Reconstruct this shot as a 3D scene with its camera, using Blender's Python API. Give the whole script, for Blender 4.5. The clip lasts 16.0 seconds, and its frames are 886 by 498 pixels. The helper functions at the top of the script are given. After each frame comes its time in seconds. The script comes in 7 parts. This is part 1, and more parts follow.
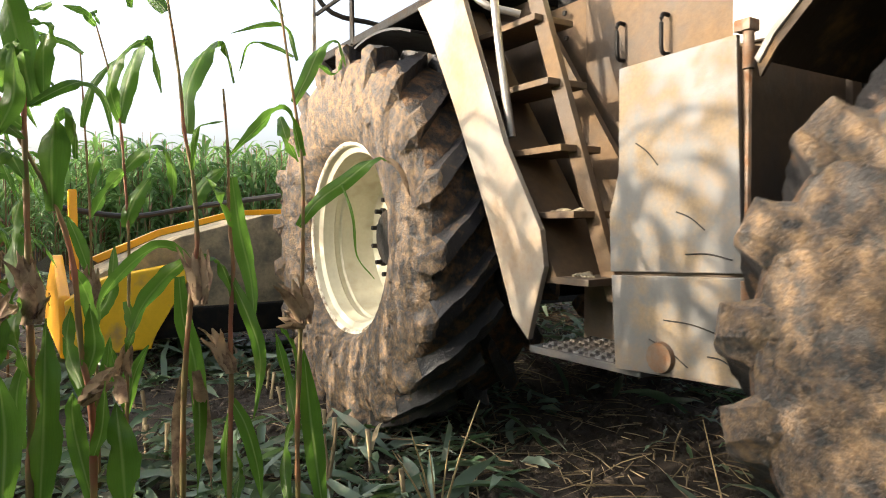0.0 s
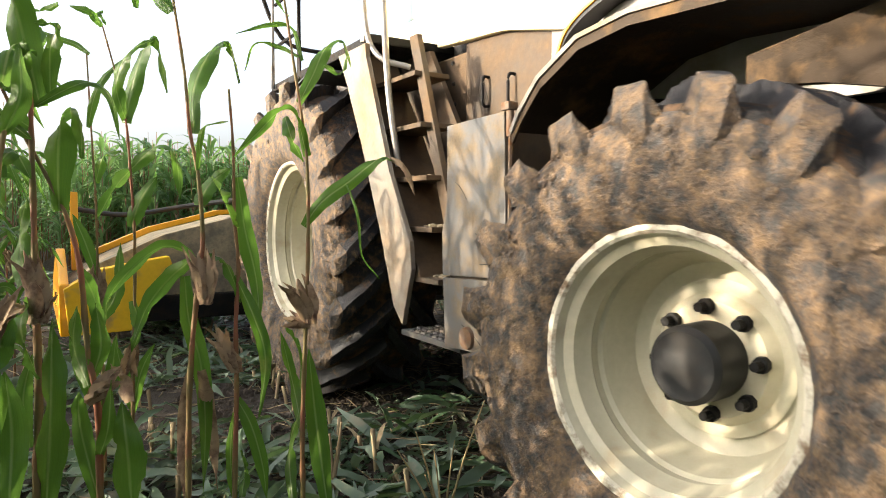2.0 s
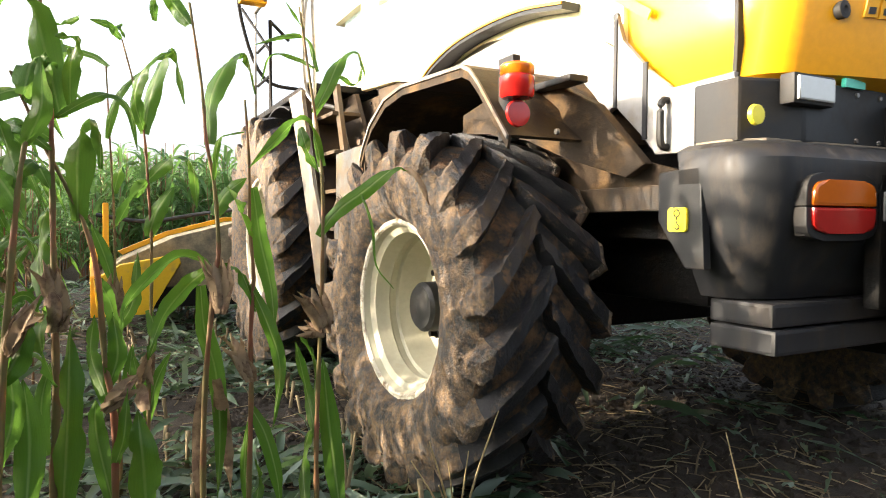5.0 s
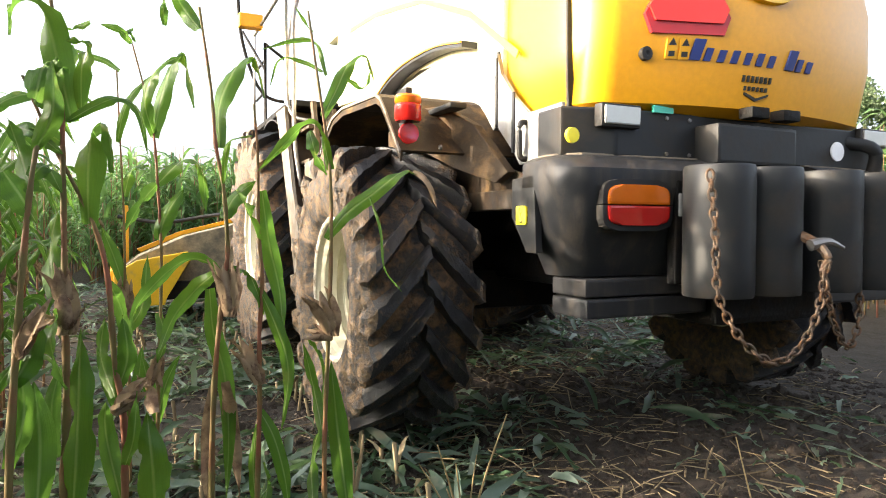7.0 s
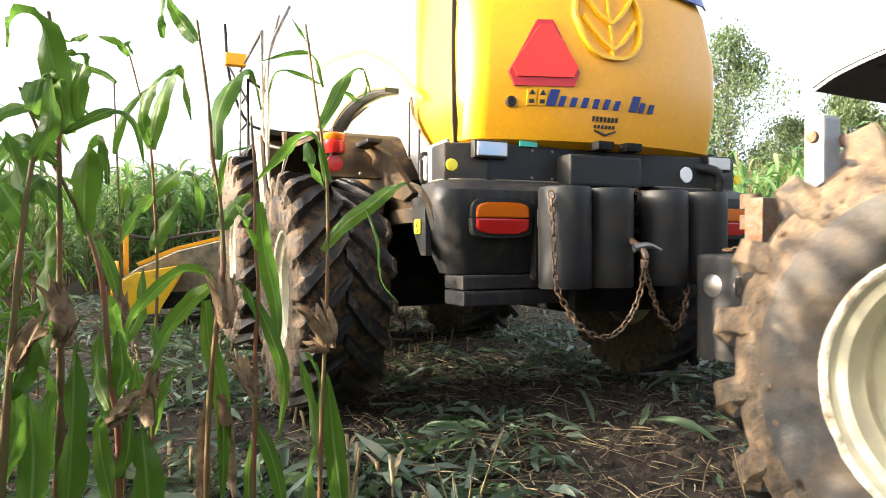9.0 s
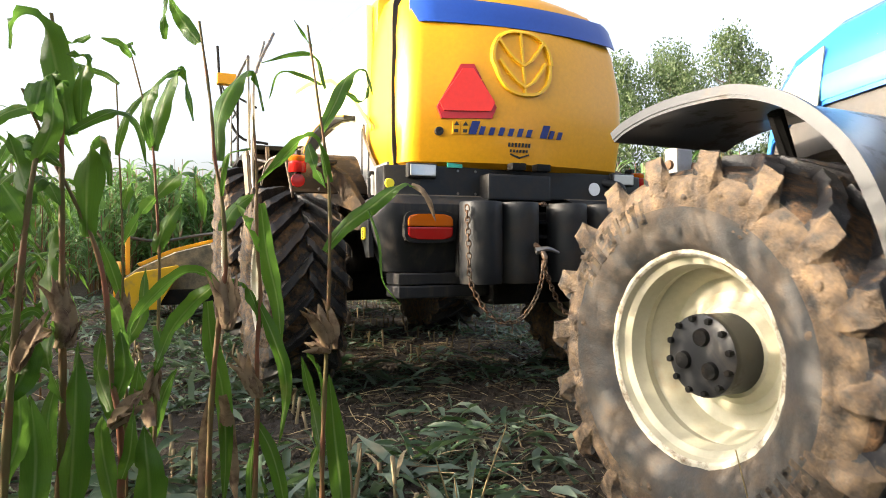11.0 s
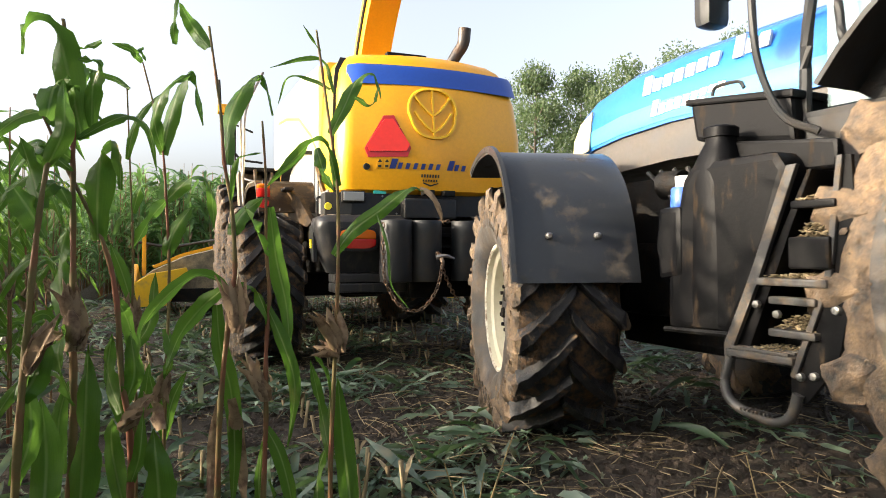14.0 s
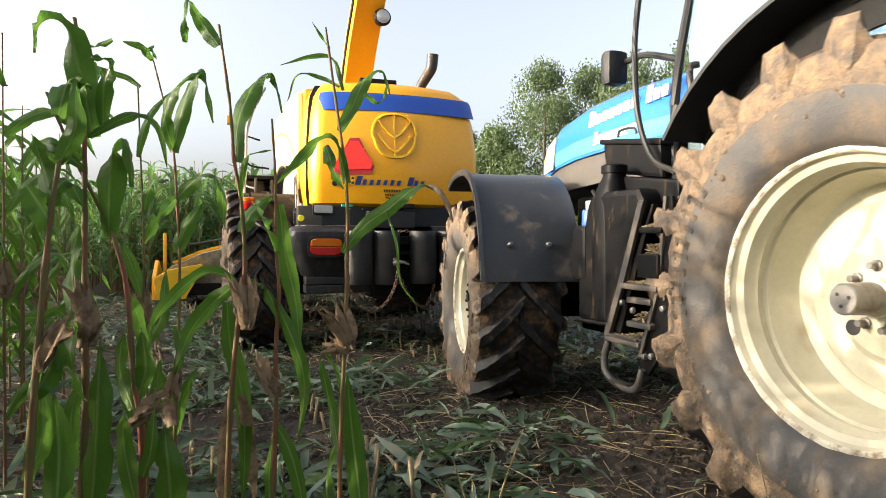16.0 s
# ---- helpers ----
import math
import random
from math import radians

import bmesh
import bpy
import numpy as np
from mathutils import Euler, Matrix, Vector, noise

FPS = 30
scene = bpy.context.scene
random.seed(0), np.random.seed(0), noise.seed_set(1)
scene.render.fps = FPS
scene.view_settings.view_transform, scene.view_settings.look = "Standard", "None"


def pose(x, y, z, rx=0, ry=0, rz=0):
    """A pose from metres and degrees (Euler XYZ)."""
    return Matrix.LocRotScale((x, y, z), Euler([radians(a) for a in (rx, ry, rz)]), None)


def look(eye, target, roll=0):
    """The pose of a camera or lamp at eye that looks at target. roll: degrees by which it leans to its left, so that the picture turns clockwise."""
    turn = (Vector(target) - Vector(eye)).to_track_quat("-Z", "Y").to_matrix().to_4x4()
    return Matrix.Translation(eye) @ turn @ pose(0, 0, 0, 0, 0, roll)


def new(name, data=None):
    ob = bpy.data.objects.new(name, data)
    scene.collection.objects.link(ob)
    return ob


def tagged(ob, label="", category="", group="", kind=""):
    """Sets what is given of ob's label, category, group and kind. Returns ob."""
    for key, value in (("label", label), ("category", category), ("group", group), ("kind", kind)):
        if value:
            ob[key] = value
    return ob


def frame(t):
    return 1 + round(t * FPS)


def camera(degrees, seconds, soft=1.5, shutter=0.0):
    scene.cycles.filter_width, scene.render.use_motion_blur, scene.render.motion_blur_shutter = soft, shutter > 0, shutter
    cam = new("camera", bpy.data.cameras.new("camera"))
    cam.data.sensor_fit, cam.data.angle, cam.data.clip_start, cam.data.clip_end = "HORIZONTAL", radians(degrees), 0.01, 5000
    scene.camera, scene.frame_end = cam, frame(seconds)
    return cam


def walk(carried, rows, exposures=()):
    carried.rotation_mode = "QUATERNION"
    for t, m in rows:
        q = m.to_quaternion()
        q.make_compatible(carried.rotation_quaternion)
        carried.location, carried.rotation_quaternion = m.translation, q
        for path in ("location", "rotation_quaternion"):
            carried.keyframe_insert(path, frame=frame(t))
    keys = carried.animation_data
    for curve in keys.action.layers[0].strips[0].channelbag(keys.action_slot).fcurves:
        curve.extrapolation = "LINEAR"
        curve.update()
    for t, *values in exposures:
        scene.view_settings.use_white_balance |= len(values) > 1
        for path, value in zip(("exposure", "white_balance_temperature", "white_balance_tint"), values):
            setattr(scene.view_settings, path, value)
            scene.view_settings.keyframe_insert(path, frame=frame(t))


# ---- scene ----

# camera: hand-held at the edge of the maize, slow drift of the view
cam = camera(67.3, 16.0, soft=0.9, shutter=0.3)
EYE = (0.0, 0.0, 1.032)


def view(yaw, pitch):
    return pose(*EYE, 90 + pitch, 0, -yaw)


walk(cam, [
    (0.0, view(24.41, -2.58)), (0.5, view(24.33, -2.58)), (1.0, view(24.21, -2.60)), (1.5, view(24.07, -2.60)),
    (2.0, view(23.99, -2.60)), (2.5, view(23.87, -2.58)), (3.0, view(23.68, -2.53)), (3.5, view(23.44, -2.29)),
    (4.0, view(23.24, -2.02)), (5.0, view(22.78, -1.76)), (6.5, view(22.22, -1.56)), (7.0, view(22.08, -1.49)),
    (7.5, view(22.05, -1.20)), (8.0, view(22.17, -0.81)), (8.5, view(22.29, -0.61)), (9.0, view(22.37, -0.49)),
    (10.0, view(22.27, -0.43)), (11.5, view(22.12, -0.39)), (12.0, view(21.98, -0.39)), (12.5, view(21.96, -0.34)),
    (13.0, view(21.83, -0.25)), (13.5, view(21.64, -0.13)), (14.0, view(21.49, -0.08)), (14.5, view(21.30, -0.13)),
    (15.0, view(21.15, -0.20)), (15.5, view(20.96, -0.30)), (16.0, view(20.71, -0.32)),
], exposures=[(0.0, 1.86), (3.0, 1.78), (6.5, 2.24), (9.0, 2.22), (11.5, 1.68), (12.5, 1.62), (16.0, 1.46)])

# ---- world and sun: low warm sun, ahead and to one side of the rows ----
SUN_AZ, SUN_EL = -82.0, 15.5          # degrees from +y, minus is towards -x
world = bpy.data.worlds.new("sky")
scene.world = world
world.use_nodes = True
wn = world.node_tree
sky = wn.nodes.new("ShaderNodeTexSky")
sky.sky_type, sky.sun_disc = "NISHITA", False
sky.sun_elevation, sky.sun_rotation = radians(SUN_EL), radians(SUN_AZ)
sky.air_density, sky.dust_density, sky.ozone_density = 0.7, 7.0, 0.4
wn.nodes["Background"].inputs[1].default_value = 0.15
haze = wn.nodes.new("ShaderNodeHueSaturation")     # milky haze takes the colour out of the sky
haze.inputs["Saturation"].default_value, haze.inputs["Value"].default_value = 0.52, 1.40
wn.links.new(sky.outputs[0], haze.inputs["Color"])
wn.links.new(haze.outputs[0], wn.nodes["Background"].inputs[0])
sun = new("sun", bpy.data.lights.new("sun", "SUN"))
sun.data.energy, sun.data.angle, sun.data.color = 3.5, radians(0.6), (1.0, 0.84, 0.63)
SUN_DIR = Vector((math.sin(radians(SUN_AZ)) * math.cos(radians(SUN_EL)), math.cos(radians(SUN_AZ)) * math.cos(radians(SUN_EL)), math.sin(radians(SUN_EL))))
sun.matrix_world = look(SUN_DIR * 40, (0, 0, 0))


# ---- materials ----
def material(name):
    m = bpy.data.materials.new(name)
    m.use_nodes = True
    return m, m.node_tree, m.node_tree.nodes["Principled BSDF"]


def nd(nt, kind, **sockets):
    n = nt.nodes.new(kind)
    for k, v in sockets.items():
        n.inputs[k.replace("_", " ")].default_value = v
    return n


def ramp(nt, fac, stops):
    r = nt.nodes.new("ShaderNodeValToRGB")
    e = r.color_ramp.elements
    while len(e) < len(stops):
        e.new(0.5)
    for el, (p, c) in zip(e, stops):
        el.position, el.color = p, (*c, 1)
    nt.links.new(fac, r.inputs[0])
    return r.outputs[0]


def noise_of(nt, scale, detail=6, rough=0.6, coord=None, stretch=None):
    n = nd(nt, "ShaderNodeTexNoise", Scale=scale, Detail=detail, Roughness=rough)
    if coord is None:
        tc = nt.nodes.new("ShaderNodeTexCoord")
        info = nt.nodes.new("ShaderNodeObjectInfo")
        shift = nt.nodes.new("ShaderNodeVectorMath")
        shift.operation = "SCALE"
        shift.inputs["Scale"].default_value = 37.0
        comb = nt.nodes.new("ShaderNodeCombineXYZ")
        for k in range(3):
            nt.links.new(info.outputs["Random"], comb.inputs[k])
        nt.links.new(comb.outputs[0], shift.inputs[0])
        add = nt.nodes.new("ShaderNodeVectorMath")
        nt.links.new(tc.outputs["Object"], add.inputs[0])
        nt.links.new(shift.outputs[0], add.inputs[1])
        coord = add.outputs[0]
    if stretch:
        mp = nd(nt, "ShaderNodeMapping", Scale=stretch)
        nt.links.new(coord, mp.inputs[0])
        coord = mp.outputs[0]
    nt.links.new(coord, n.inputs["Vector"])
    return n.outputs["Fac"]


def mixc(nt, fac, a, b):
    m = nt.nodes.new("ShaderNodeMix")
    m.data_type = "RGBA"
    for sock, v in ((m.inputs[0], fac), (m.inputs[6], a), (m.inputs[7], b)):
        if isinstance(v, (int, float)):
            sock.default_value = v
        elif isinstance(v, tuple):
            sock.default_value = (*v, 1)
        else:
            nt.links.new(v, sock)
    return m.outputs[2]


def bump(nt, bsdf, height, strength=0.4, dist=0.01):
    b = nd(nt, "ShaderNodeBump", Strength=strength, Distance=dist)
    nt.links.new(height, b.inputs["Height"])
    nt.links.new(b.outputs[0], bsdf.inputs["Normal"])


def dusty(name, base, dust, amount=(0.45, 0.7), scale=3.0, rough=0.5, metal=0.0, relief=0.15, streak=None, spec=0.4, fine=40.0):
    """Paint, plastic or rubber with dust and dried mud lying on it in patches."""
    m, nt, b = material(name)
    big = noise_of(nt, scale, 8, 0.65, None, streak)
    small = noise_of(nt, fine, 4, 0.6)
    mask = ramp(nt, big, [(amount[0], (0, 0, 0)), (amount[1], (1, 1, 1))])
    base2 = mixc(nt, small, tuple(c * 0.85 for c in base), tuple(min(1, c * 1.12) for c in base))
    dust2 = mixc(nt, small, tuple(c * 0.65 for c in dust), tuple(min(1, c * 1.3) for c in dust))
    nt.links.new(mixc(nt, mask, base2, dust2), b.inputs["Base Color"])
    r = ramp(nt, mask, [(0, (rough,) * 3), (1, (0.95,) * 3)])
    nt.links.new(r, b.inputs["Roughness"])
    b.inputs["Metallic"].default_value = metal
    b.inputs["Specular IOR Level"].default_value = spec
    mid = noise_of(nt, scale * 4.5, 5, 0.65)
    bump(nt, b, mixc(nt, 0.5, mixc(nt, 0.5, mask, small), mid), relief, 0.012 + 0.02 * relief)
    return m


tyre_mat = dusty("rubber_lug", (0.016, 0.016, 0.018), (0.16, 0.10, 0.055), (0.56, 0.70), 18.0, 0.45, relief=0.5)
tread_mat = dusty("muddy_tread_bottom", (0.018, 0.017, 0.016), (0.15, 0.085, 0.042), (0.44, 0.62), 16.0, 0.7, relief=0.8)
tyre_side_mat = dusty("mud_smeared_rubber_side", (0.058, 0.054, 0.052), (0.225, 0.150, 0.088), (0.40, 0.64), 24.0, 0.65, relief=0.9, fine=110.0)
tyre_side_dry = dusty("dry_dust_rubber_side", (0.060, 0.052, 0.046), (0.21, 0.142, 0.084), (0.34, 0.68), 17.0, 0.8, relief=0.7, fine=90.0)
tyre_bare = dusty("bare_dusty_rubber_flank", (0.050, 0.048, 0.047), (0.12, 0.09, 0.062), (0.42, 0.70), 6.0, 0.6, relief=0.4, fine=90.0)
letter_rubber = dusty("dusty_raised_lettering", (0.035, 0.030, 0.026), (0.11, 0.078, 0.048), (0.40, 0.62), 20.0, 0.7, relief=0.3)
chipped_mat = dusty("chipped_dirty_rim_edge", (0.55, 0.52, 0.42), (0.16, 0.11, 0.07), (0.46, 0.66), 18.0, 0.6, relief=0.3)
rim_mat = dusty("cream_rim_paint", (0.45, 0.425, 0.315), (0.27, 0.205, 0.125), (0.55, 0.78), 5.0, 0.45, relief=0.06)
yellow_mat = dusty("yellow_paint", (0.72, 0.325, 0.004), (0.5, 0.32, 0.08), (0.70, 0.98), 2.0, 0.36, relief=0.02, spec=0.5)
# yellow paint paled in its base colour to stand in for overexposed sun
glare_yellow = dusty("yellow_gloss_paled_by_glare", (0.86, 0.78, 0.50), (0.7, 0.6, 0.35), (0.7, 0.95), 2.0, 0.25, relief=0.01, spec=0.5)
# lighter copy of the yellow paint, with side glare put into the colour
hood_glare_mat = dusty("yellow_paint_lightened_for_glare", (0.80, 0.45, 0.015), (0.6, 0.42, 0.15), (0.7, 0.95), 2.0, 0.3, relief=0.01, spec=0.5)
# soiled steel, darkened further to imitate shade from wheel and guard
rail_mat = dusty("soiled_steel_darkened_for_shade", (0.035, 0.033, 0.031), (0.065, 0.046, 0.030), (0.42, 0.6), 6.0, 0.7, relief=0.2, spec=0.15)
plate_mat = dusty("tan_dusty_plate", (0.15, 0.138, 0.12), (0.17, 0.125, 0.08), (0.40, 0.65), 4.0, 0.5, relief=0.1)
yellow_dirty = dusty("dirty_yellow_paint", (0.74, 0.45, 0.015), (0.30, 0.21, 0.10), (0.52, 0.72), 5.0, 0.45, relief=0.2)
white_panel = dusty("pale_grey_paint", (0.24, 0.235, 0.225), (0.20, 0.155, 0.10), (0.48, 0.72), 4.0, 0.45, relief=0.05)
grey_paint = dusty("dusty_grey_paint", (0.045, 0.047, 0.05), (0.10, 0.08, 0.06), (0.42, 0.66), 4.0, 0.5, relief=0.12)
door_paint = dusty("scratched_pale_grey_door_paint", (0.066, 0.066, 0.066), (0.13, 0.098, 0.062), (0.44, 0.62), 7.0, 0.42, relief=0.08, fine=90.0)
brown_panel = dusty("dust_covered_dark_panel", (0.032, 0.026, 0.021), (0.085, 0.054, 0.028), (0.34, 0.6), 3.0, 0.6, relief=0.25)
skirt_mat = dusty("dark_dusty_guard_panel", (0.035, 0.024, 0.015), (0.13, 0.080, 0.038), (0.50, 0.68), 6.0, 0.6, relief=0.3, spec=0.12)
black_plastic = dusty("black_plastic", (0.013, 0.014, 0.015), (0.045, 0.034, 0.023), (0.50, 0.80), 4.0, 0.5, relief=0.1, spec=0.3)
grey_plastic = dusty("dark_grey_bumper_plastic", (0.020, 0.021, 0.023), (0.075, 0.06, 0.046), (0.50, 0.82), 2.5, 0.42, relief=0.06, streak=(6, 6, 0.8), spec=0.28)
# dark steel, taken nearly black so its colour carries the underside shade
dark_metal = dusty("dark_steel_deepened_for_shade", (0.006, 0.006, 0.006), (0.026, 0.018, 0.012), (0.50, 0.7), 9.0, 0.6, relief=0.4, spec=0.15)
# mud-splashed black plastic; plastic and mud darkened to stand in for crop shade
tank_plastic = dusty("muddy_plastic_darkened_for_shade", (0.004, 0.004, 0.0045), (0.034, 0.024, 0.015), (0.57, 0.68), 10.0, 0.45, relief=0.12, spec=0.09, streak=(1.6, 1.6, 0.5))
guard_plastic = dusty("scuffed_mudguard_plastic", (0.020, 0.022, 0.025), (0.085, 0.068, 0.05), (0.55, 0.72), 7.0, 0.34, relief=0.08, spec=0.6)
step_mat = dusty("worn_step_steel", (0.035, 0.034, 0.033), (0.10, 0.075, 0.05), (0.48, 0.66), 14.0, 0.5, relief=0.2)
engine_cover = dusty("dull_grey_engine_cover", (0.060, 0.057, 0.054), (0.095, 0.08, 0.064), (0.45, 0.75), 3.0, 0.4, relief=0.05, spec=0.3)
steel_mat = dusty("worn_steel", (0.22, 0.21, 0.20), (0.15, 0.10, 0.06), (0.5, 0.75), 8.0, 0.4, 0.7, relief=0.15)
dark_exhaust = dusty("dark_heat_stained_pipe", (0.05, 0.045, 0.042), (0.13, 0.085, 0.06), (0.5, 0.7), 8.0, 0.45, 0.5, relief=0.1)
rust_mat = dusty("rusty_chain_steel", (0.11, 0.085, 0.065), (0.15, 0.075, 0.035), (0.42, 0.65), 25.0, 0.55, 0.5, relief=0.2)
blue_mat = dusty("blue_paint", (0.02, 0.13, 0.46), (0.25, 0.27, 0.30), (0.66, 0.95), 2.0, 0.22, relief=0.01, spec=0.5)
# paler blue that stands in for glare low on the bonnet
glare_blue_mat = dusty("blue_paint_lightened_for_glare", (0.06, 0.26, 0.55), (0.35, 0.4, 0.42), (0.7, 0.95), 2.0, 0.25, relief=0.01, spec=0.5)
deepblue_mat = dusty("deep_blue_stripe_paint", (0.015, 0.06, 0.30), (0.1, 0.12, 0.2), (0.7, 0.95), 2.0, 0.3, relief=0.01)
shelf_dust = dusty("dust_on_bumper_top", (0.10, 0.09, 0.075), (0.20, 0.16, 0.115), (0.35, 0.6), 7.0, 0.9, relief=0.3)
header_dust = dusty("chaff_covered_steel", (0.14, 0.12, 0.085), (0.34, 0.27, 0.17), (0.38, 0.6), 6.0, 0.8, relief=0.4)


def plain(name, col, rough=0.4, metal=0.0, vary=0.12, spec=0.5):
    m, nt, b = material(name)
    n = noise_of(nt, 30, 5, 0.6)
    nt.links.new(mixc(nt, n, tuple(c * (1 - vary) for c in col), tuple(min(1, c * (1 + vary)) for c in col)), b.inputs["Base Color"])
    b.inputs["Roughness"].default_value, b.inputs["Metallic"].default_value = rough, metal
    b.inputs["Specular IOR Level"].default_value = spec
    return m


red_lens = plain("red_lens", (0.36, 0.012, 0.010), 0.12)
orange_lens = plain("orange_lens", (0.52, 0.115, 0.006), 0.12)
clear_lens = plain("clear_lamp_glass", (0.42, 0.42, 0.40), 0.12, 0.3)
red_sign = plain("red_reflective_sign", (0.75, 0.03, 0.02), 0.35)
dark_red_sign = plain("red_sign_border", (0.42, 0.015, 0.02), 0.4)
white_mark = plain("white_marking", (0.8, 0.8, 0.8), 0.5)
blue_mark = plain("blue_lettering_vinyl", (0.018, 0.035, 0.17), 0.5)
black_mark = plain("black_marking", (0.02, 0.02, 0.02), 0.5)
gold_mark = plain("gold_emblem_relief", (0.74, 0.42, 0.015), 0.25)
sticker_yellow = plain("yellow_sticker", (0.74, 0.36, 0.01), 0.45)
yellow_tag = plain("yellow_reflective_tag", (0.9, 0.75, 0.03), 0.4)
green_tag = plain("green_tag", (0.05, 0.45, 0.32), 0.4)
cream_lens = plain("cream_headlamp_panel", (0.50, 0.45, 0.27), 0.25)
blue_cap = plain("blue_tank_cap_plastic", (0.03, 0.10, 0.45), 0.4)
glass_mat, _nt, _b = material("cab_glass")
_b.inputs["Base Color"].default_value = (0.55, 0.75, 0.80, 1)
_b.inputs["Roughness"].default_value, _b.inputs["Transmission Weight"].default_value = 0.03, 0.85


def foliage(name, dark, light, dry=None, dry_at=(0.62, 0.8), trans=0.4, scale=6.0, rough=0.45):
    m, nt, b = material(name)
    geo = nt.nodes.new("ShaderNodeNewGeometry")
    n = noise_of(nt, scale, 5, 0.6)
    fine = noise_of(nt, 60, 3, 0.6)
    c = mixc(nt, geo.outputs["Random Per Island"], dark, light)
    c = mixc(nt, mixc(nt, 0.5, n, fine), mixc(nt, 0.35, c, (0.01, 0.03, 0.005)), c)
    if dry:
        c = mixc(nt, ramp(nt, n, [(dry_at[0], (0, 0, 0)), (dry_at[1], (1, 1, 1))]), c, dry)
    nt.links.new(c, b.inputs["Base Color"])
    b.inputs["Roughness"].default_value = rough
    b.inputs["Specular IOR Level"].default_value = 0.35
    bump(nt, b, fine, 0.15, 0.004)
    tr = nt.nodes.new("ShaderNodeBsdfTranslucent")
    warm = mixc(nt, 0.5, c, (0.15, 0.30, 0.05) if not dry or dark[1] > dark[0] else (0.3, 0.2, 0.08))
    nt.links.new(warm, tr.inputs[0])
    mx = nd(nt, "ShaderNodeMixShader", Fac=trans)
    nt.links.new(b.outputs[0], mx.inputs[1])
    nt.links.new(tr.outputs[0], mx.inputs[2])
    nt.links.new(mx.outputs[0], nt.nodes["Material Output"].inputs[0])
    return m




def veined_leaf(name, dark, light, dry):
    """Leaf blade with a pale midrib and fine parallel veins along its length."""
    m = foliage(name, dark, light, dry, (0.68, 0.82), 0.52, 4.0, 0.27)
    nt = m.node_tree
    b = nt.nodes["Principled BSDF"]
    uv = nt.nodes.new("ShaderNodeUVMap")
    sep = nt.nodes.new("ShaderNodeSeparateXYZ")
    nt.links.new(uv.outputs[0], sep.inputs[0])
    off = nt.nodes.new("ShaderNodeMath")
    off.operation = "SUBTRACT"
    off.inputs[1].default_value = 0.5
    nt.links.new(sep.outputs[0], off.inputs[0])
    ab = nt.nodes.new("ShaderNodeMath")
    ab.operation = "ABSOLUTE"
    nt.links.new(off.outputs[0], ab.inputs[0])
    rib = ramp(nt, ab.outputs[0], [(0.02, (1, 1, 1)), (0.07, (0, 0, 0))])
    mp = nd(nt, "ShaderNodeMapping", Scale=(34.0, 1.6, 1.0))
    nt.links.new(uv.outputs[0], mp.inputs[0])
    veins = nd(nt, "ShaderNodeTexNoise", Scale=1.6, Detail=3.0)
    nt.links.new(mp.outputs[0], veins.inputs["Vector"])
    old = b.inputs["Base Color"].links[0].from_socket
    c = mixc(nt, ramp(nt, veins.outputs["Fac"], [(0.36, (0, 0, 0)), (0.60, (0.75, 0.75, 0.75))]), old, light)
    c = mixc(nt, rib, c, (0.22, 0.30, 0.10))
    nt.links.new(c, b.inputs["Base Color"])
    bump(nt, b, mixc(nt, 0.4, veins.outputs["Fac"], rib), 0.5, 0.004)
    return m


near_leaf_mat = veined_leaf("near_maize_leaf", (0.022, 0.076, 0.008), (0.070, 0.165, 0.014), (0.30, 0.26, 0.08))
# field leaf colour raised above the near leaves to stand in for sunlight
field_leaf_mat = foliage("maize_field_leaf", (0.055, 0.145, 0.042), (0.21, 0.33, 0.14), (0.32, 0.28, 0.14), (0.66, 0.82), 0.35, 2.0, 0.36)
straw_mat = foliage("bleached_straw", (0.36, 0.26, 0.13), (0.55, 0.42, 0.23), None, trans=0.1, scale=8.0, rough=0.7)
stalk_mat = foliage("maize_stalk", (0.14, 0.080, 0.032), (0.13, 0.115, 0.035), (0.17, 0.060, 0.032), (0.45, 0.6), 0.05, 5.0, 0.6)
husk_mat = foliage("dry_maize_husk", (0.22, 0.14, 0.085), (0.36, 0.25, 0.155), (0.09, 0.05, 0.03), (0.48, 0.62), 0.10, 18.0, 0.75)
litter_green = foliage("cut_maize_leaf_litter", (0.035, 0.078, 0.034), (0.20, 0.255, 0.20), (0.27, 0.23, 0.16), (0.58, 0.72), 0.2, 3.0, 0.36)
litter_dry = foliage("dry_stalk_litter", (0.15, 0.105, 0.06), (0.42, 0.33, 0.20), (0.10, 0.06, 0.035), (0.6, 0.75), 0.05, 8.0, 0.8)
tree_leaf = foliage("tree_leaf", (0.06, 0.095, 0.045), (0.14, 0.175, 0.085), None, trans=0.3, scale=1.0)
bark_mat = plain("bark", (0.10, 0.08, 0.06), 0.9, vary=0.4)

soil_mat, _nt, _b = material("damp_field_soil")
_n1, _n2, _n3 = noise_of(_nt, 1.2, 8, 0.65), noise_of(_nt, 14, 8, 0.7), noise_of(_nt, 70, 5, 0.7)
_c = ramp(_nt, _n2, [(0.30, (0.014, 0.010, 0.007)), (0.52, (0.036, 0.026, 0.018)), (0.72, (0.085, 0.062, 0.044))])
_c = mixc(_nt, ramp(_nt, _n1, [(0.42, (0, 0, 0)), (0.62, (1, 1, 1))]), _c, mixc(_nt, _n3, (0.020, 0.014, 0.010), (0.075, 0.055, 0.038)))
_nt.links.new(_c, _b.inputs["Base Color"])
_b.inputs["Roughness"].default_value = 0.9
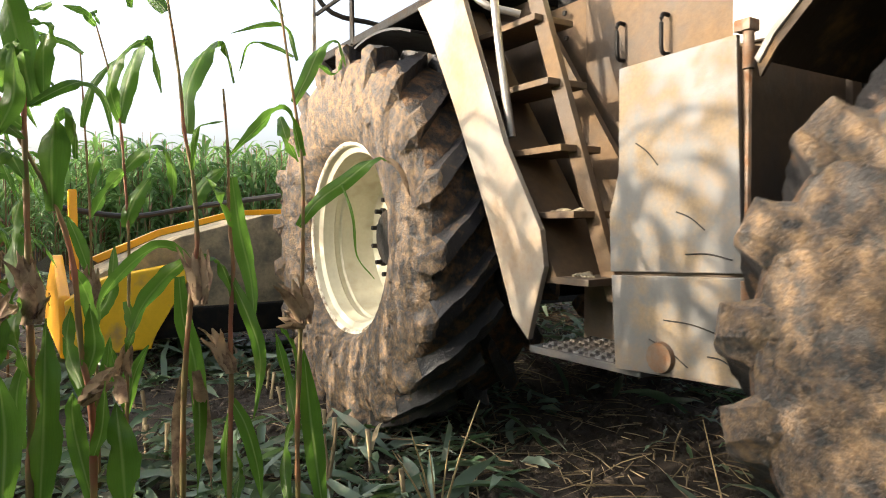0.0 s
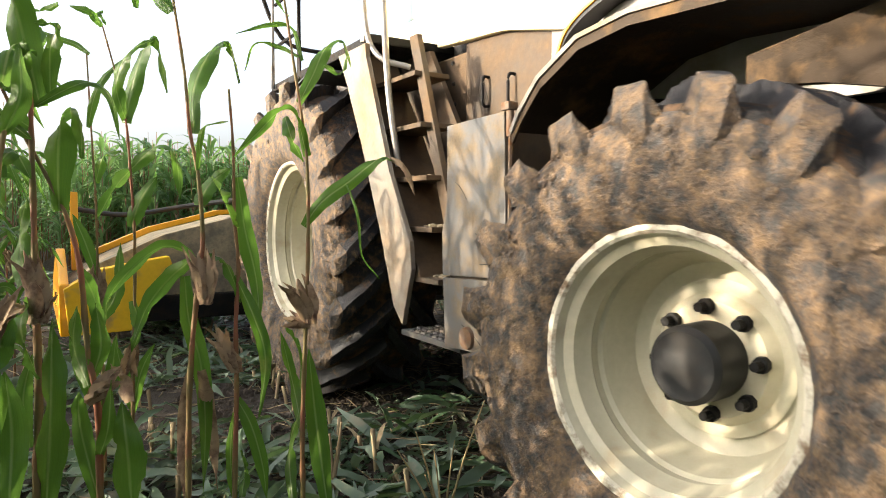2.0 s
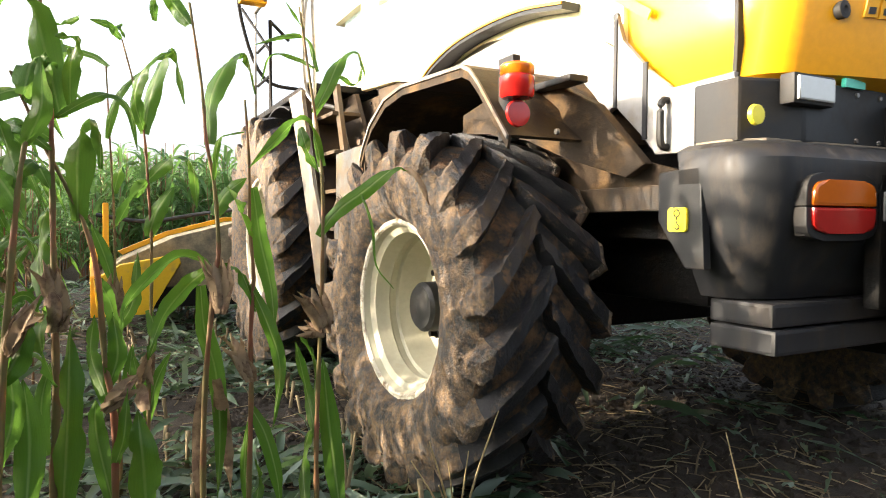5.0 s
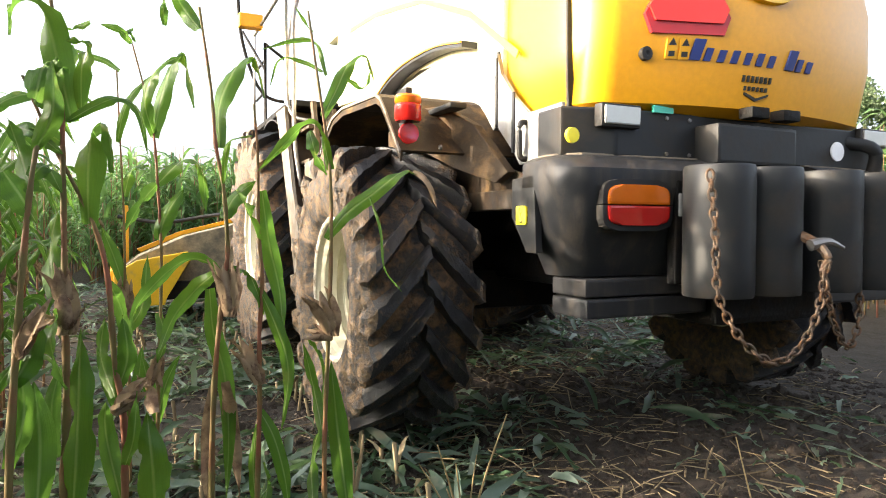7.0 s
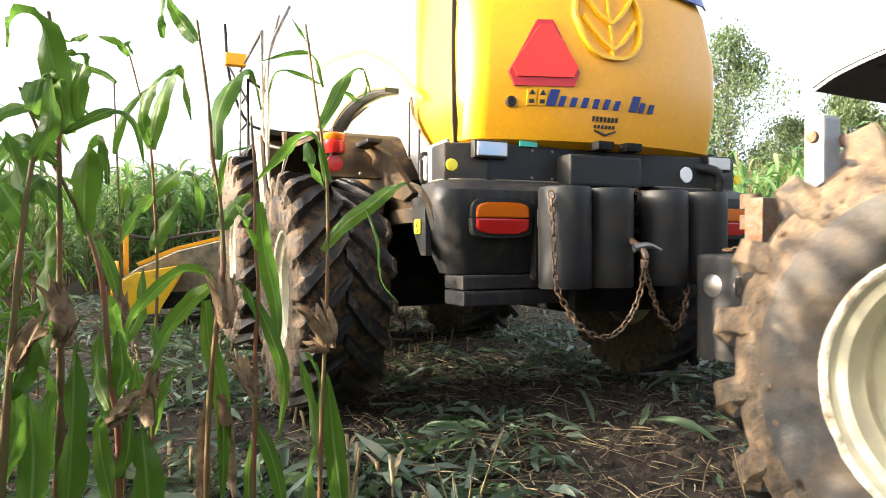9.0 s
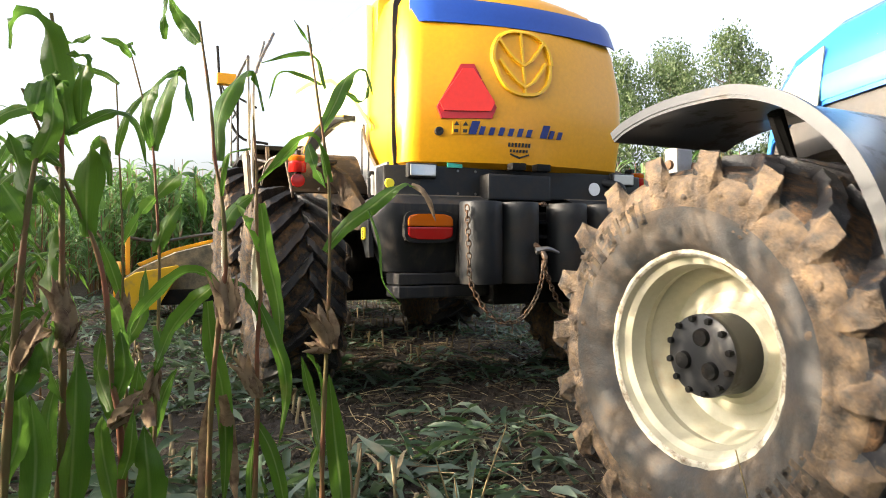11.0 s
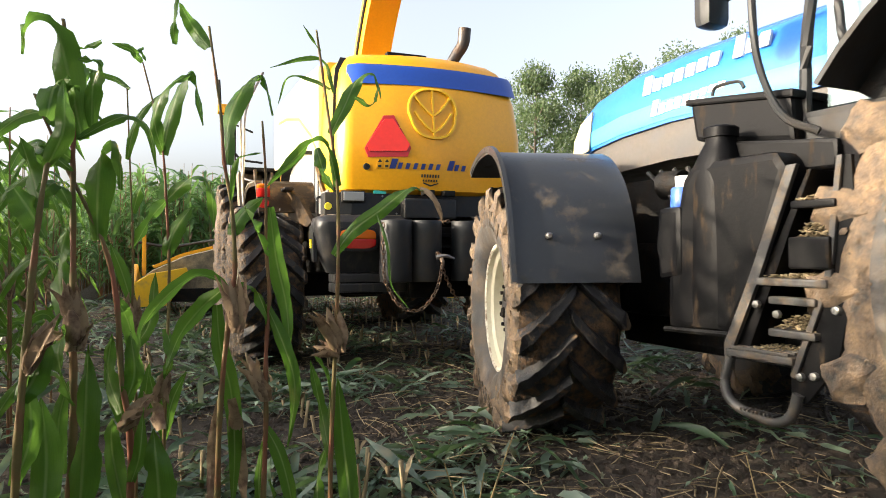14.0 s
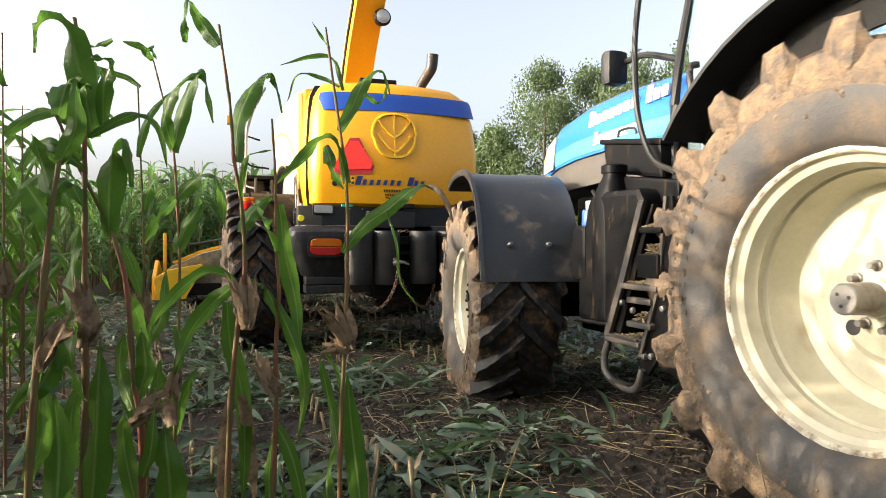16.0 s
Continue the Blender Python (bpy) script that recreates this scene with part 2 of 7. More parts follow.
bump(_nt, _b, mixc(_nt, 0.45, _n2, _n3), 1.0, 0.03)


# ---- mesh helpers ----
OFF = Vector((0, 0, 0))


def part(name, bm, mat, parent=None, label="", smooth=38, keep=False):
    """Link a bmesh as one mesh object under a thing or part."""
    bmesh.ops.recalc_face_normals(bm, faces=bm.faces)
    lim = radians(smooth)
    for e in bm.edges:
        e.smooth = not (len(e.link_faces) == 2 and e.calc_face_angle(0) > lim)
    areas = sorted(fc.calc_area() for fc in bm.faces)
    wide = 14 * areas[len(areas) // 2]
    for fc in bm.faces:
        fc.smooth = fc.calc_area() < wide
    if not keep:
        bmesh.ops.translate(bm, verts=bm.verts, vec=-OFF)
    me = bpy.data.meshes.new(name)
    bm.to_mesh(me)
    bm.free()
    me.materials.append(mat)
    ob = new(name, me)
    ob.parent = parent
    if label:
        tagged(ob, label)
    return ob


def box(b, x0, x1, y0, y1, z0, z1, bev=0.0, m=None):
    vs = [b.verts.new((x, y, z)) for x in (x0, x1) for y in (y0, y1) for z in (z0, z1)]
    for q in ((0, 1, 3, 2), (4, 6, 7, 5), (0, 4, 5, 1), (2, 3, 7, 6), (0, 2, 6, 4), (1, 5, 7, 3)):
        b.faces.new([vs[i] for i in q])
    if bev:
        es = [e for e in b.edges if e.verts[0] in vs and e.verts[1] in vs]
        r = bmesh.ops.bevel(b, geom=es, offset=bev, segments=2, affect="EDGES", profile=0.6)
        vs = list({v for f in r["faces"] for v in f.verts} | {v for v in vs if v.is_valid})
    if m:
        bmesh.ops.transform(b, matrix=m, verts=vs)
    return b


def B(*a, **k):
    return box(bmesh.new(), *a, **k)


def prism(b, pts, axis, a0, a1, bev=0.0):
    """Extrude a closed outline. axis 'x': pts are (y, z); 'y': (x, z); 'z': (x, y)."""
    def P(p, a):
        return {"x": (a, p[0], p[1]), "y": (p[0], a, p[1]), "z": (p[0], p[1], a)}[axis]
    lo = [b.verts.new(P(p, a0)) for p in pts]
    hi = [b.verts.new(P(p, a1)) for p in pts]
    n = len(pts)
    fs = [b.faces.new(lo), b.faces.new(hi[::-1])]
    for i in range(n):
        fs.append(b.faces.new((lo[i], lo[(i + 1) % n], hi[(i + 1) % n], hi[i])))
    if bev:
        bmesh.ops.bevel(b, geom=list({e for f in fs for e in f.edges}), offset=bev, segments=2, affect="EDGES", profile=0.6)
    return b


def lathe(b, prof, n=48, axis="x", centre=(0, 0, 0), arc=(0, 360), close=False):
    """Turn a profile of (along the axis, radius) round the axis."""
    full = arc[1] - arc[0] >= 360
    rings = []
    cnt = n if full else n + 1
    for i in range(cnt):
        a = radians(arc[0] + (arc[1] - arc[0]) * i / n)
        ring = []
        for (d, r) in prof:
            c, s = r * math.cos(a), r * math.sin(a)
            p = {"x": (d, c, s), "y": (c, d, s), "z": (c, s, d)}[axis]
            ring.append(b.verts.new((p[0] + centre[0], p[1] + centre[1], p[2] + centre[2])))
        rings.append(ring)
    for i in range(n):
        r0, r1 = rings[i], rings[(i + 1) % cnt]
        for j in range(len(prof) - 1 + (1 if close else 0)):
            k = (j + 1) % len(prof)
            b.faces.new((r0[j], r0[k], r1[k], r1[j]))
    bmesh.ops.remove_doubles(b, verts=b.verts, dist=1e-5)
    return b


def tube(b, pts, r, n=8, r2=None, cap=True):
    pts = [Vector(p) for p in pts]
    rings = []
    up = Vector((0, 0, 1))
    for i, p in enumerate(pts):
        d = (pts[min(i + 1, len(pts) - 1)] - pts[max(i - 1, 0)]).normalized()
        side = d.cross(up)
        side = side.normalized() if side.length > 0.05 else d.cross(Vector((1, 0, 0))).normalized()
        v2 = side.cross(d)
        rr = r if r2 is None else r + (r2 - r) * i / (len(pts) - 1)
        rings.append([b.verts.new(p + (side * math.cos(t) + v2 * math.sin(t)) * rr) for t in (2 * math.pi * k / n for k in range(n))])
    for a, c in zip(rings, rings[1:]):
        for k in range(n):
            b.faces.new((a[k], a[(k + 1) % n], c[(k + 1) % n], c[k]))
    if cap:
        b.faces.new(rings[0][::-1])
        b.faces.new(rings[-1])
    return b


def smooth_line(pts, n=6):
    """Points of a Catmull-Rom curve through pts."""
    P = [Vector(p) for p in pts]
    P = [2 * P[0] - P[1]] + P + [2 * P[-1] - P[-2]]
    out = []
    for i in range(1, len(P) - 2):
        for k in range(n):
            t = k / n
            out.append(0.5 * ((2 * P[i]) + (P[i + 1] - P[i - 1]) * t + (2 * P[i - 1] - 5 * P[i] + 4 * P[i + 1] - P[i + 2]) * t * t + (3 * P[i] - P[i - 1] - 3 * P[i + 1] + P[i + 2]) * t ** 3))
    return out + [P[-2]]


def sheet(b, pts, axis, a0, a1, thick):
    """A bent plate: an open line of points, extruded, with thickness."""
    P = [Vector((p[0], p[1])) for p in pts]
    nrm = []
    for i in range(len(P)):
        d = (P[min(i + 1, len(P) - 1)] - P[max(i - 1, 0)]).normalized()
        nrm.append(Vector((-d.y, d.x)))
    ring = [tuple(p) for p in P] + [tuple(p + m * thick) for p, m in zip(reversed(P), reversed(nrm))]
    n = len(P)

    def V(p, a):
        return {"x": (a, p[0], p[1]), "y": (p[0], a, p[1]), "z": (p[0], p[1], a)}[axis]
    lo = [b.verts.new(V(p, a0)) for p in ring]
    hi = [b.verts.new(V(p, a1)) for p in ring]
    m = len(ring)
    for i in range(m):
        b.faces.new((lo[i], lo[(i + 1) % m], hi[(i + 1) % m], hi[i]))
    for i in range(n - 1):
        j = m - 1 - i
        b.faces.new((lo[i], lo[j], lo[j - 1], lo[i + 1]))
        b.faces.new((hi[i], hi[i + 1], hi[j - 1], hi[j]))
    return b


def thing(name, label, category, group=""):
    return tagged(new(name), label, category, group)

# ---- wheels ----
def carcass_bm(R, rim_r, w, lug_h):
    """Agricultural tyre body about the x axis; outer side is -x."""
    b = bmesh.new()
    rc = R - lug_h
    h = w / 2
    prof = [(-h * 0.72, rim_r), (-h * 0.90, rim_r + 0.045), (-h * 0.985, rim_r + (rc - rim_r) * 0.40), (-h * 0.985, rim_r + (rc - rim_r) * 0.68),
            (-h * 0.93, rc - 0.05), (-h * 0.80, rc - 0.012), (-h * 0.45, rc + 0.004), (0, rc + 0.008)]
    prof = prof + [(-x, r) for x, r in prof[-2::-1]]
    lathe(b, prof, 96)
    bmesh.ops.subdivide_edges(b, edges=b.edges[:], cuts=1, use_grid_fill=True)
    for v in b.verts:
        v.co.x += noise.noise(v.co * 14) * 0.007 + noise.noise(v.co * 45) * 0.003
    return b


def lug_bm(R, rim_r, w, lug_h, sweep, side, thick, seed):
    """One lug, from the middle of the tread over the shoulder and down the side wall."""
    rnd = random.Random(seed)
    b = bmesh.new()
    rc, h = R - lug_h, w / 2
    sec = []
    for u in (-0.04, 0.15, 0.35, 0.55, 0.75, 0.90, 0.97, 1.0, 1.03):
        a = sweep * (max(u, 0) ** 0.8)
        tp = (thick * 0.5 * (0.85 + 0.35 * u) + rnd.uniform(-0.002, 0.002)) / R
        bt = tp * 1.9
        x = side * h * min(u, 0.96)
        if u <= 0.90:
            pts = [(x, rc - 0.03, -bt), (x, R - 0.006 * u, -tp), (x, R - 0.006 * u, tp), (x, rc - 0.03, bt)]
        else:
            drop = {0.97: 0.028, 1.0: 0.09, 1.03: 0.21}[u]
            out = {0.97: 0.985, 1.0: 1.015, 1.03: 0.985}[u]
            shr = {0.97: 1.0, 1.0: 0.85, 1.03: 0.4}[u]
            xo, xi = side * h * out, side * h * 0.88
            pts = [(xi, rc - drop - 0.02, -bt * shr), (xo, R - drop, -tp * shr), (xo, R - drop, tp * shr), (xi, rc - drop - 0.02, bt * shr)]
        sec.append([b.verts.new((px, r * math.cos(a + da), r * math.sin(a + da))) for px, r, da in pts])
    for s0, s1 in zip(sec, sec[1:]):
        for k in range(3):
            b.faces.new((s0[k], s0[k + 1], s1[k + 1], s1[k]))
    b.faces.new(sec[0])
    b.faces.new(sec[-1][::-1])
    ed = [e for e in b.edges if len(e.link_faces) == 2 and e.calc_face_angle(0) > 0.6]
    bmesh.ops.bevel(b, geom=ed, offset=0.016, segments=2, affect="EDGES")
    bmesh.ops.subdivide_edges(b, edges=[e for e in b.edges if e.calc_length() > 0.03], cuts=2, use_grid_fill=True)
    for v in b.verts:                       # worn rubber with mud caked on it
        q = v.co * 22 + Vector((seed, seed, seed))
        v.co += Vector((noise.noise(q), noise.noise(q + Vector((9, 0, 0))), noise.noise(q + Vector((0, 9, 0))))) * 0.010
        v.co += v.co.normalized() * noise.noise(q * 3) * 0.004
    return b


def tyre_part(parent, side_mat, R, rim_r, w, lugs, lug_h, sweep, seed=0, thick=0.05, lettering=False, lug_side=0.43):
    ob = part("tyre", carcass_bm(R, rim_r, w, lug_h), tread_mat, parent, "muddy black rubber tractor tyre with deep lugs", 50, keep=True)
    ob.data.materials.append(side_mat)
    for p in ob.data.polygons:
        c = p.center
        if math.hypot(c.y, c.z) < R - lug_h - 0.028:
            p.material_index = 1
    if lettering:                           # the flank near the rim is barer, darker rubber
        ob.data.materials.append(tyre_bare)
        for p in ob.data.polygons:
            if math.hypot(p.center.y, p.center.z) < rim_r + 0.50 * (R - lug_h - rim_r):
                p.material_index = 2
    rnd = random.Random(seed)
    for side in (-1, 1):
        first = None
        for i in range(lugs):
            if first is None:
                lug = first = part("tyre_lug", lug_bm(R, rim_r, w, lug_h, sweep, side, thick, seed), tyre_mat, parent, "", 35, keep=True)
                first.data.materials.append(side_mat)
                for p in first.data.polygons:
                    if abs(p.center.x) > w * lug_side:
                        p.material_index = 1
            else:
                lug = new("tyre_lug", first.data)
                lug.parent = parent
            a = 360 * (i + (0.5 if side > 0 else 0)) / lugs + rnd.uniform(-0.4, 0.4)
            lug.matrix_basis = pose(rnd.uniform(-0.003, 0.003), 0, 0, a, 0, 0)
    rc, h = R - lug_h, w / 2
    b = bmesh.new()
    for i in range(int(90 * R)):
        a, r = rnd.uniform(0, 6.283), rnd.uniform(rim_r + 0.13, rc - 0.06)
        m = Matrix.Rotation(a, 4, "X") @ Matrix.Translation((-h * 0.985, r, 0)) @ Matrix.Rotation(rnd.uniform(0, 6), 4, "X") @ Matrix.Diagonal((0.4, 1, 0.7, 1))
        bmesh.ops.create_icosphere(b, subdivisions=1, radius=rnd.uniform(0.006, 0.02), matrix=m)
    tagged(part("mud_crumb", b, side_mat, parent, "", 60, keep=True), kind="stuff")
    if lettering:
        for base in (70, 250):
            for k in range(10):
                b = bmesh.new()
                r0 = rim_r + (rc - rim_r) * 0.56
                m = Matrix.Rotation(radians(base + k * 5.0), 4, "X") @ Matrix.Translation((-h * 0.988, r0, 0))
                box(b, -0.002, 0.006, -0.046, 0.046, -0.010, 0.010, m=m)
                if k % 3:
                    box(b, -0.002, 0.006, 0.026, 0.042, -0.026, 0.009, m=m)
                if k % 2:
                    box(b, -0.002, 0.006, -0.042, -0.026, -0.026, 0.009, m=m)
                part("tyre_lettering", b, letter_rubber, parent, "", 30, keep=True)
    return ob


def wheel(name, parent, R, rim_r, w, lugs, lug_h, sweep, disc, hub, side_mat, seed, label, phase=0.0, **k):
    """Wheel turning about its own x axis, outer side -x. disc: depth of the disc inside the rim; hub: 'cap', 'planet', 'nuts' or 'bar'."""
    f = -w / 2 * 0.72
    d = f + disc
    prof = [(f - 0.004, rim_r + 0.022), (f - 0.016, rim_r + 0.02), (f - 0.016, rim_r), (f + 0.014, rim_r - 0.012), (f + 0.03, rim_r - 0.035), (f + 0.07, rim_r - 0.042), (f + 0.09, rim_r - 0.05), (f + 0.10, rim_r - 0.044), (f + 0.125, rim_r - 0.044), (f + 0.135, rim_r - 0.055), (d - 0.045, rim_r - 0.075),
            (d - 0.02, rim_r - 0.085), (d - 0.004, rim_r - 0.115), (d - 0.004, rim_r - 0.14), (d - 0.014, rim_r - 0.15), (d - 0.014, rim_r * 0.62), (d - 0.02, rim_r * 0.58), (d - 0.02, rim_r * 0.52), (d - 0.05, rim_r * 0.45), (d - 0.05, rim_r * 0.22), (d - 0.05, 0.0)]
    rim = part(name, lathe(bmesh.new(), prof, 64), rim_mat, parent, label, 30, keep=True)
    back = [(f + 0.016, rim_r + 0.02), (w * 0.36, rim_r + 0.02), (w * 0.36, rim_r - 0.03), (d + 0.03, rim_r - 0.06), (d + 0.01, 0)]
    edge = [(f - 0.006, rim_r + 0.026), (f - 0.021, rim_r + 0.022), (f - 0.021, rim_r + 0.004), (f - 0.012, rim_r - 0.004)]
    part("rim_edge", lathe(bmesh.new(), edge, 64), chipped_mat, rim, "chipped muddy rim edge", 30, keep=True)
    part("rim_back", lathe(bmesh.new(), back, 40), rim_mat, rim, "", 30, keep=True)
    tyre_part(rim, side_mat, R, rim_r, w, lugs, lug_h, sweep, seed, **k)
    if hub == "cap":
        part("hub_cap", lathe(bmesh.new(), [(d - 0.05, 0.104), (d - 0.10, 0.104), (d - 0.17, 0.102), (d - 0.185, 0.088), (d - 0.18, 0.045), (d - 0.186, 0.03), (d - 0.186, 0)], 36), black_plastic, rim, "black round hub cover", 30, keep=True)
        nb, rb, nl = 8, 0.142, 0.05
    elif hub == "planet":
        part("hub_cap", lathe(bmesh.new(), [(d - 0.05, 0.15), (d - 0.16, 0.148), (d - 0.17, 0.152), (d - 0.19, 0.15), (d - 0.2, 0.13), (d - 0.205, 0.0)], 36), grey_plastic, rim, "dark grey planetary hub", 30, keep=True)
        for i in range(12):
            a = 2 * math.pi * i / 12
            part("hub_bolt", lathe(bmesh.new(), [(d - 0.19, 0.012), (d - 0.215, 0.012), (d - 0.217, 0)], 6, centre=(0, 0.135 * math.cos(a), 0.135 * math.sin(a))), dark_metal, rim, keep=True)
        for i in range(3):
            a = 2 * math.pi * i / 3 + 0.4
            part("hub_plug", lathe(bmesh.new(), [(d - 0.2, 0.034), (d - 0.218, 0.03), (d - 0.22, 0)], 16, centre=(0, 0.07 * math.cos(a), 0.07 * math.sin(a))), dark_metal, rim, keep=True)
        nb, rb, nl = 0, 0, 0
    elif hub == "nuts":
        part("hub_cap", lathe(bmesh.new(), [(d - 0.05, 0.16), (d - 0.12, 0.15), (d - 0.13, 0.0)], 30), dark_metal, rim, "dark final drive hub", 30, keep=True)
        nb, rb, nl = 14, 0.225, 0.06
    else:
        part("axle_bar", lathe(bmesh.new(), [(d - 0.05, 0.06), (d - 0.30, 0.055), (d - 0.305, 0.05), (d - 0.305, 0.0)], 24), steel_mat, rim, "bare steel bar axle end", 30, keep=True)
        part("hub_cap", lathe(bmesh.new(), [(d - 0.05, 0.15), (d - 0.10, 0.145), (d - 0.11, 0.07), (d - 0.16, 0.068), (d - 0.165, 0.05)], 30), rim_mat, rim, "cream wedge hub", 30, keep=True)
        for i in range(3):
            a = 2 * math.pi * i / 3
            part("hub_hole", lathe(bmesh.new(), [(d - 0.306, 0.007), (d - 0.308, 0.007), (d - 0.308, 0)], 10, centre=(0, 0.025 * math.cos(a), 0.025 * math.sin(a))), black_mark, rim, keep=True)
        for i in range(2):
            a = math.pi * i + 0.7
            part("disc_hole", lathe(bmesh.new(), [(d - 0.046, 0.03), (d - 0.0525, 0.03), (d - 0.0525, 0)], 16, centre=(0, 0.2 * math.cos(a), 0.2 * math.sin(a))), black_mark, rim, keep=True)
        nb, rb, nl = 8, 0.115, 0.06
    for i in range(nb):
        a = 2 * math.pi * (i + 0.5) / nb
        off = d - 0.05 if hub != "bar" else d - 0.09
        part("wheel_bolt", lathe(bmesh.new(), [(off, 0.022), (off - nl * 0.4, 0.022), (off - nl * 0.42, 0.013), (off - nl, 0.013), (off - nl, 0)], 8, centre=(0, rb * math.cos(a), rb * math.sin(a))), dark_metal if hub != "bar" else steel_mat, rim, keep=True)
    return rim


def arc_pts(cy, cz, r, a0, a1, n):
    return [(cy + r * math.cos(radians(a0 + (a1 - a0) * i / n)), cz + r * math.sin(radians(a0 + (a1 - a0) * i / n))) for i in range(n + 1)]


# ---- the forage harvester ----
OFF = Vector((2.9, 1.6, 0))
harv = thing("forage_harvester", "yellow self-propelled forage harvester with muddy tyres cutting maize", "forage harvester")
CX = 2.9


def both(name, build, mat, parent, label="", **k):
    """The same part on the near side and mirrored on the far side."""
    obs = []
    for s in (1, -1):
        b = build()
        if s < 0:
            bmesh.ops.scale(b, vec=(-1, 1, 1), verts=b.verts)
            bmesh.ops.translate(b, vec=(2 * CX, 0, 0), verts=b.verts)
        obs.append(part(name, b, mat, parent, label, **k))
    return obs


HF, HR = (1.476 + 0.245, 3.117, 0.927), (1.41 + 0.19, 0.199, 0.71)
harv_wheels = []
for sx in (1, -1):
    for kind, c in (("front", HF), ("rear", HR)):
        if kind == "front":
            wh = wheel("front_wheel", harv, 0.965, 0.475, 0.70, 20, 0.065, 0.42 * sx, 0.34, "nuts", tyre_side_mat, 3, "large cream front wheel with muddy tyre", thick=0.075)
        else:
            wh = wheel("rear_wheel", harv, 0.715, 0.343, 0.56, 19, 0.06, 0.45 * sx, 0.27, "cap", tyre_side_mat, 5, "cream steered rear wheel with muddy tyre", thick=0.068)
        p = Vector((c[0] if sx > 0 else 2 * CX - c[0], c[1], c[2])) - OFF
        harv_wheels.append((wh, p, 0.965 if kind == "front" else 0.715, sx, 0.0))

# chassis and underside
part("chassis", B(2.25, 3.55, -0.6, 3.6, 0.75, 1.25, bev=0.03), dark_metal, harv, "dark muddy chassis under the hood")
part("front_axle", B(1.85, 3.95, 2.95, 3.3, 0.72, 1.15, bev=0.05), dark_metal, harv)
part("rear_axle", B(1.75, 4.05, 0.08, 0.32, 0.58, 0.80, bev=0.04), dark_metal, harv)
part("chopper_housing", B(2.2, 3.6, 3.3, 4.6, 0.5, 1.5, bev=0.06), dark_metal, harv)
part("drawbar_mount", B(2.6, 3.2, -1.1, -0.3, 0.62, 0.86, bev=0.03), dark_metal, harv)

# main body sides behind the ladder
both("side_panel", lambda: prism(bmesh.new(), [(0.95, 0.95), (2.9, 0.95), (2.9, 1.95), (1.0, 1.95)], "x", 2.06, 2.12, 0.01), brown_panel, harv, "dusty dark side panel", smooth=30)
both("grey_door", lambda: prism(bmesh.new(), [(1.30, 1.0), (2.02, 1.0), (2.02, 1.98), (1.30, 1.98)], "x", 2.035, 2.065, 0.012), brown_panel, harv, "dust-covered side door")
both("pale_panel", lambda: prism(bmesh.new(), [(0.1, 1.55), (1.34, 1.58), (1.34, 1.98), (0.1, 1.98)], "x", 2.03, 2.06, 0.01), white_panel, harv, "pale grey side panel")
for y, z in ((1.81, 1.70), (1.60, 1.68)):
    part("door_handle", tube(bmesh.new(), smooth_line([(2.04, y, z + 0.07), (2.0, y, z + 0.066), (1.995, y, z), (2.0, y, z - 0.066), (2.04, y, z - 0.07)], 4), 0.008, 8), dark_metal, harv, "bent grab handle")
for i in range(9):
    part("rivet", lathe(bmesh.new(), [(2.03, 0.012), (2.022, 0.01), (2.02, 0)], 8, centre=(0, 2.04 + 0.012 * i, 1.02 + 0.11 * i)), dark_metal, harv)

# ladder
ladder_panel = prism(bmesh.new(), [(2.60, 1.97), (2.24, 1.97), (2.24, 1.90), (1.97, 1.29), (1.77, 0.97), (1.75, 0.84), (1.84, 0.57), (1.93, 0.65), (2.08, 1.02), (2.30, 1.47), (2.48, 1.80)], "x", 1.565, 1.59, 0.004)
part("ladder_side", ladder_panel, plate_mat, harv, "wide pale painted ladder side plate")
for s in (0.0, -0.36):
    pts = [(1.80, 0.80), (1.72, 0.80), (2.52, 1.98), (2.62, 1.98)] if s == 0 else [(1.60, 0.72), (1.53, 0.72), (1.98, 1.98), (2.06, 1.98)]
    b = prism(bmesh.new(), pts, "x", 1.60, 1.88, 0.004) if s == 0 else prism(bmesh.new(), pts, "x", 1.72, 1.75, 0.003)
    part("stringer", b, brown_panel, harv, "dusty ladder stringer")
part("ladder_back", prism(bmesh.new(), [(1.75, 0.62), (1.35, 0.62), (2.25, 1.98), (2.60, 1.98)], "x", 1.95, 1.98), brown_panel, harv)
for (x, y0, y1, z) in ((1.60, 1.57, 1.78, 0.805), (1.62, 1.66, 1.91, 1.035), (1.64, 1.745, 2.08, 1.275), (1.66, 1.835, 2.24, 1.53), (1.68, 1.93, 2.45, 1.79)):
    st = part("ladder_step", B(x, x + 0.2, y0, y1, z - 0.025, z, bev=0.004), brown_panel, harv, "worn ladder tread with dried mud")
    b = bmesh.new()
    rnd = random.Random(int(z * 100))
    for i in range(9):
        bmesh.ops.create_icosphere(b, subdivisions=1, radius=rnd.uniform(0.01, 0.028), matrix=Matrix.Translation((rnd.uniform(x + 0.05, x + 0.17), rnd.uniform(y0 + 0.03, y1 - 0.03), z + 0.002)) @ Matrix.Diagonal((1, 1, 0.5, 1)))
    tagged(part("mud_crumb", b, header_dust, st), kind="stuff")
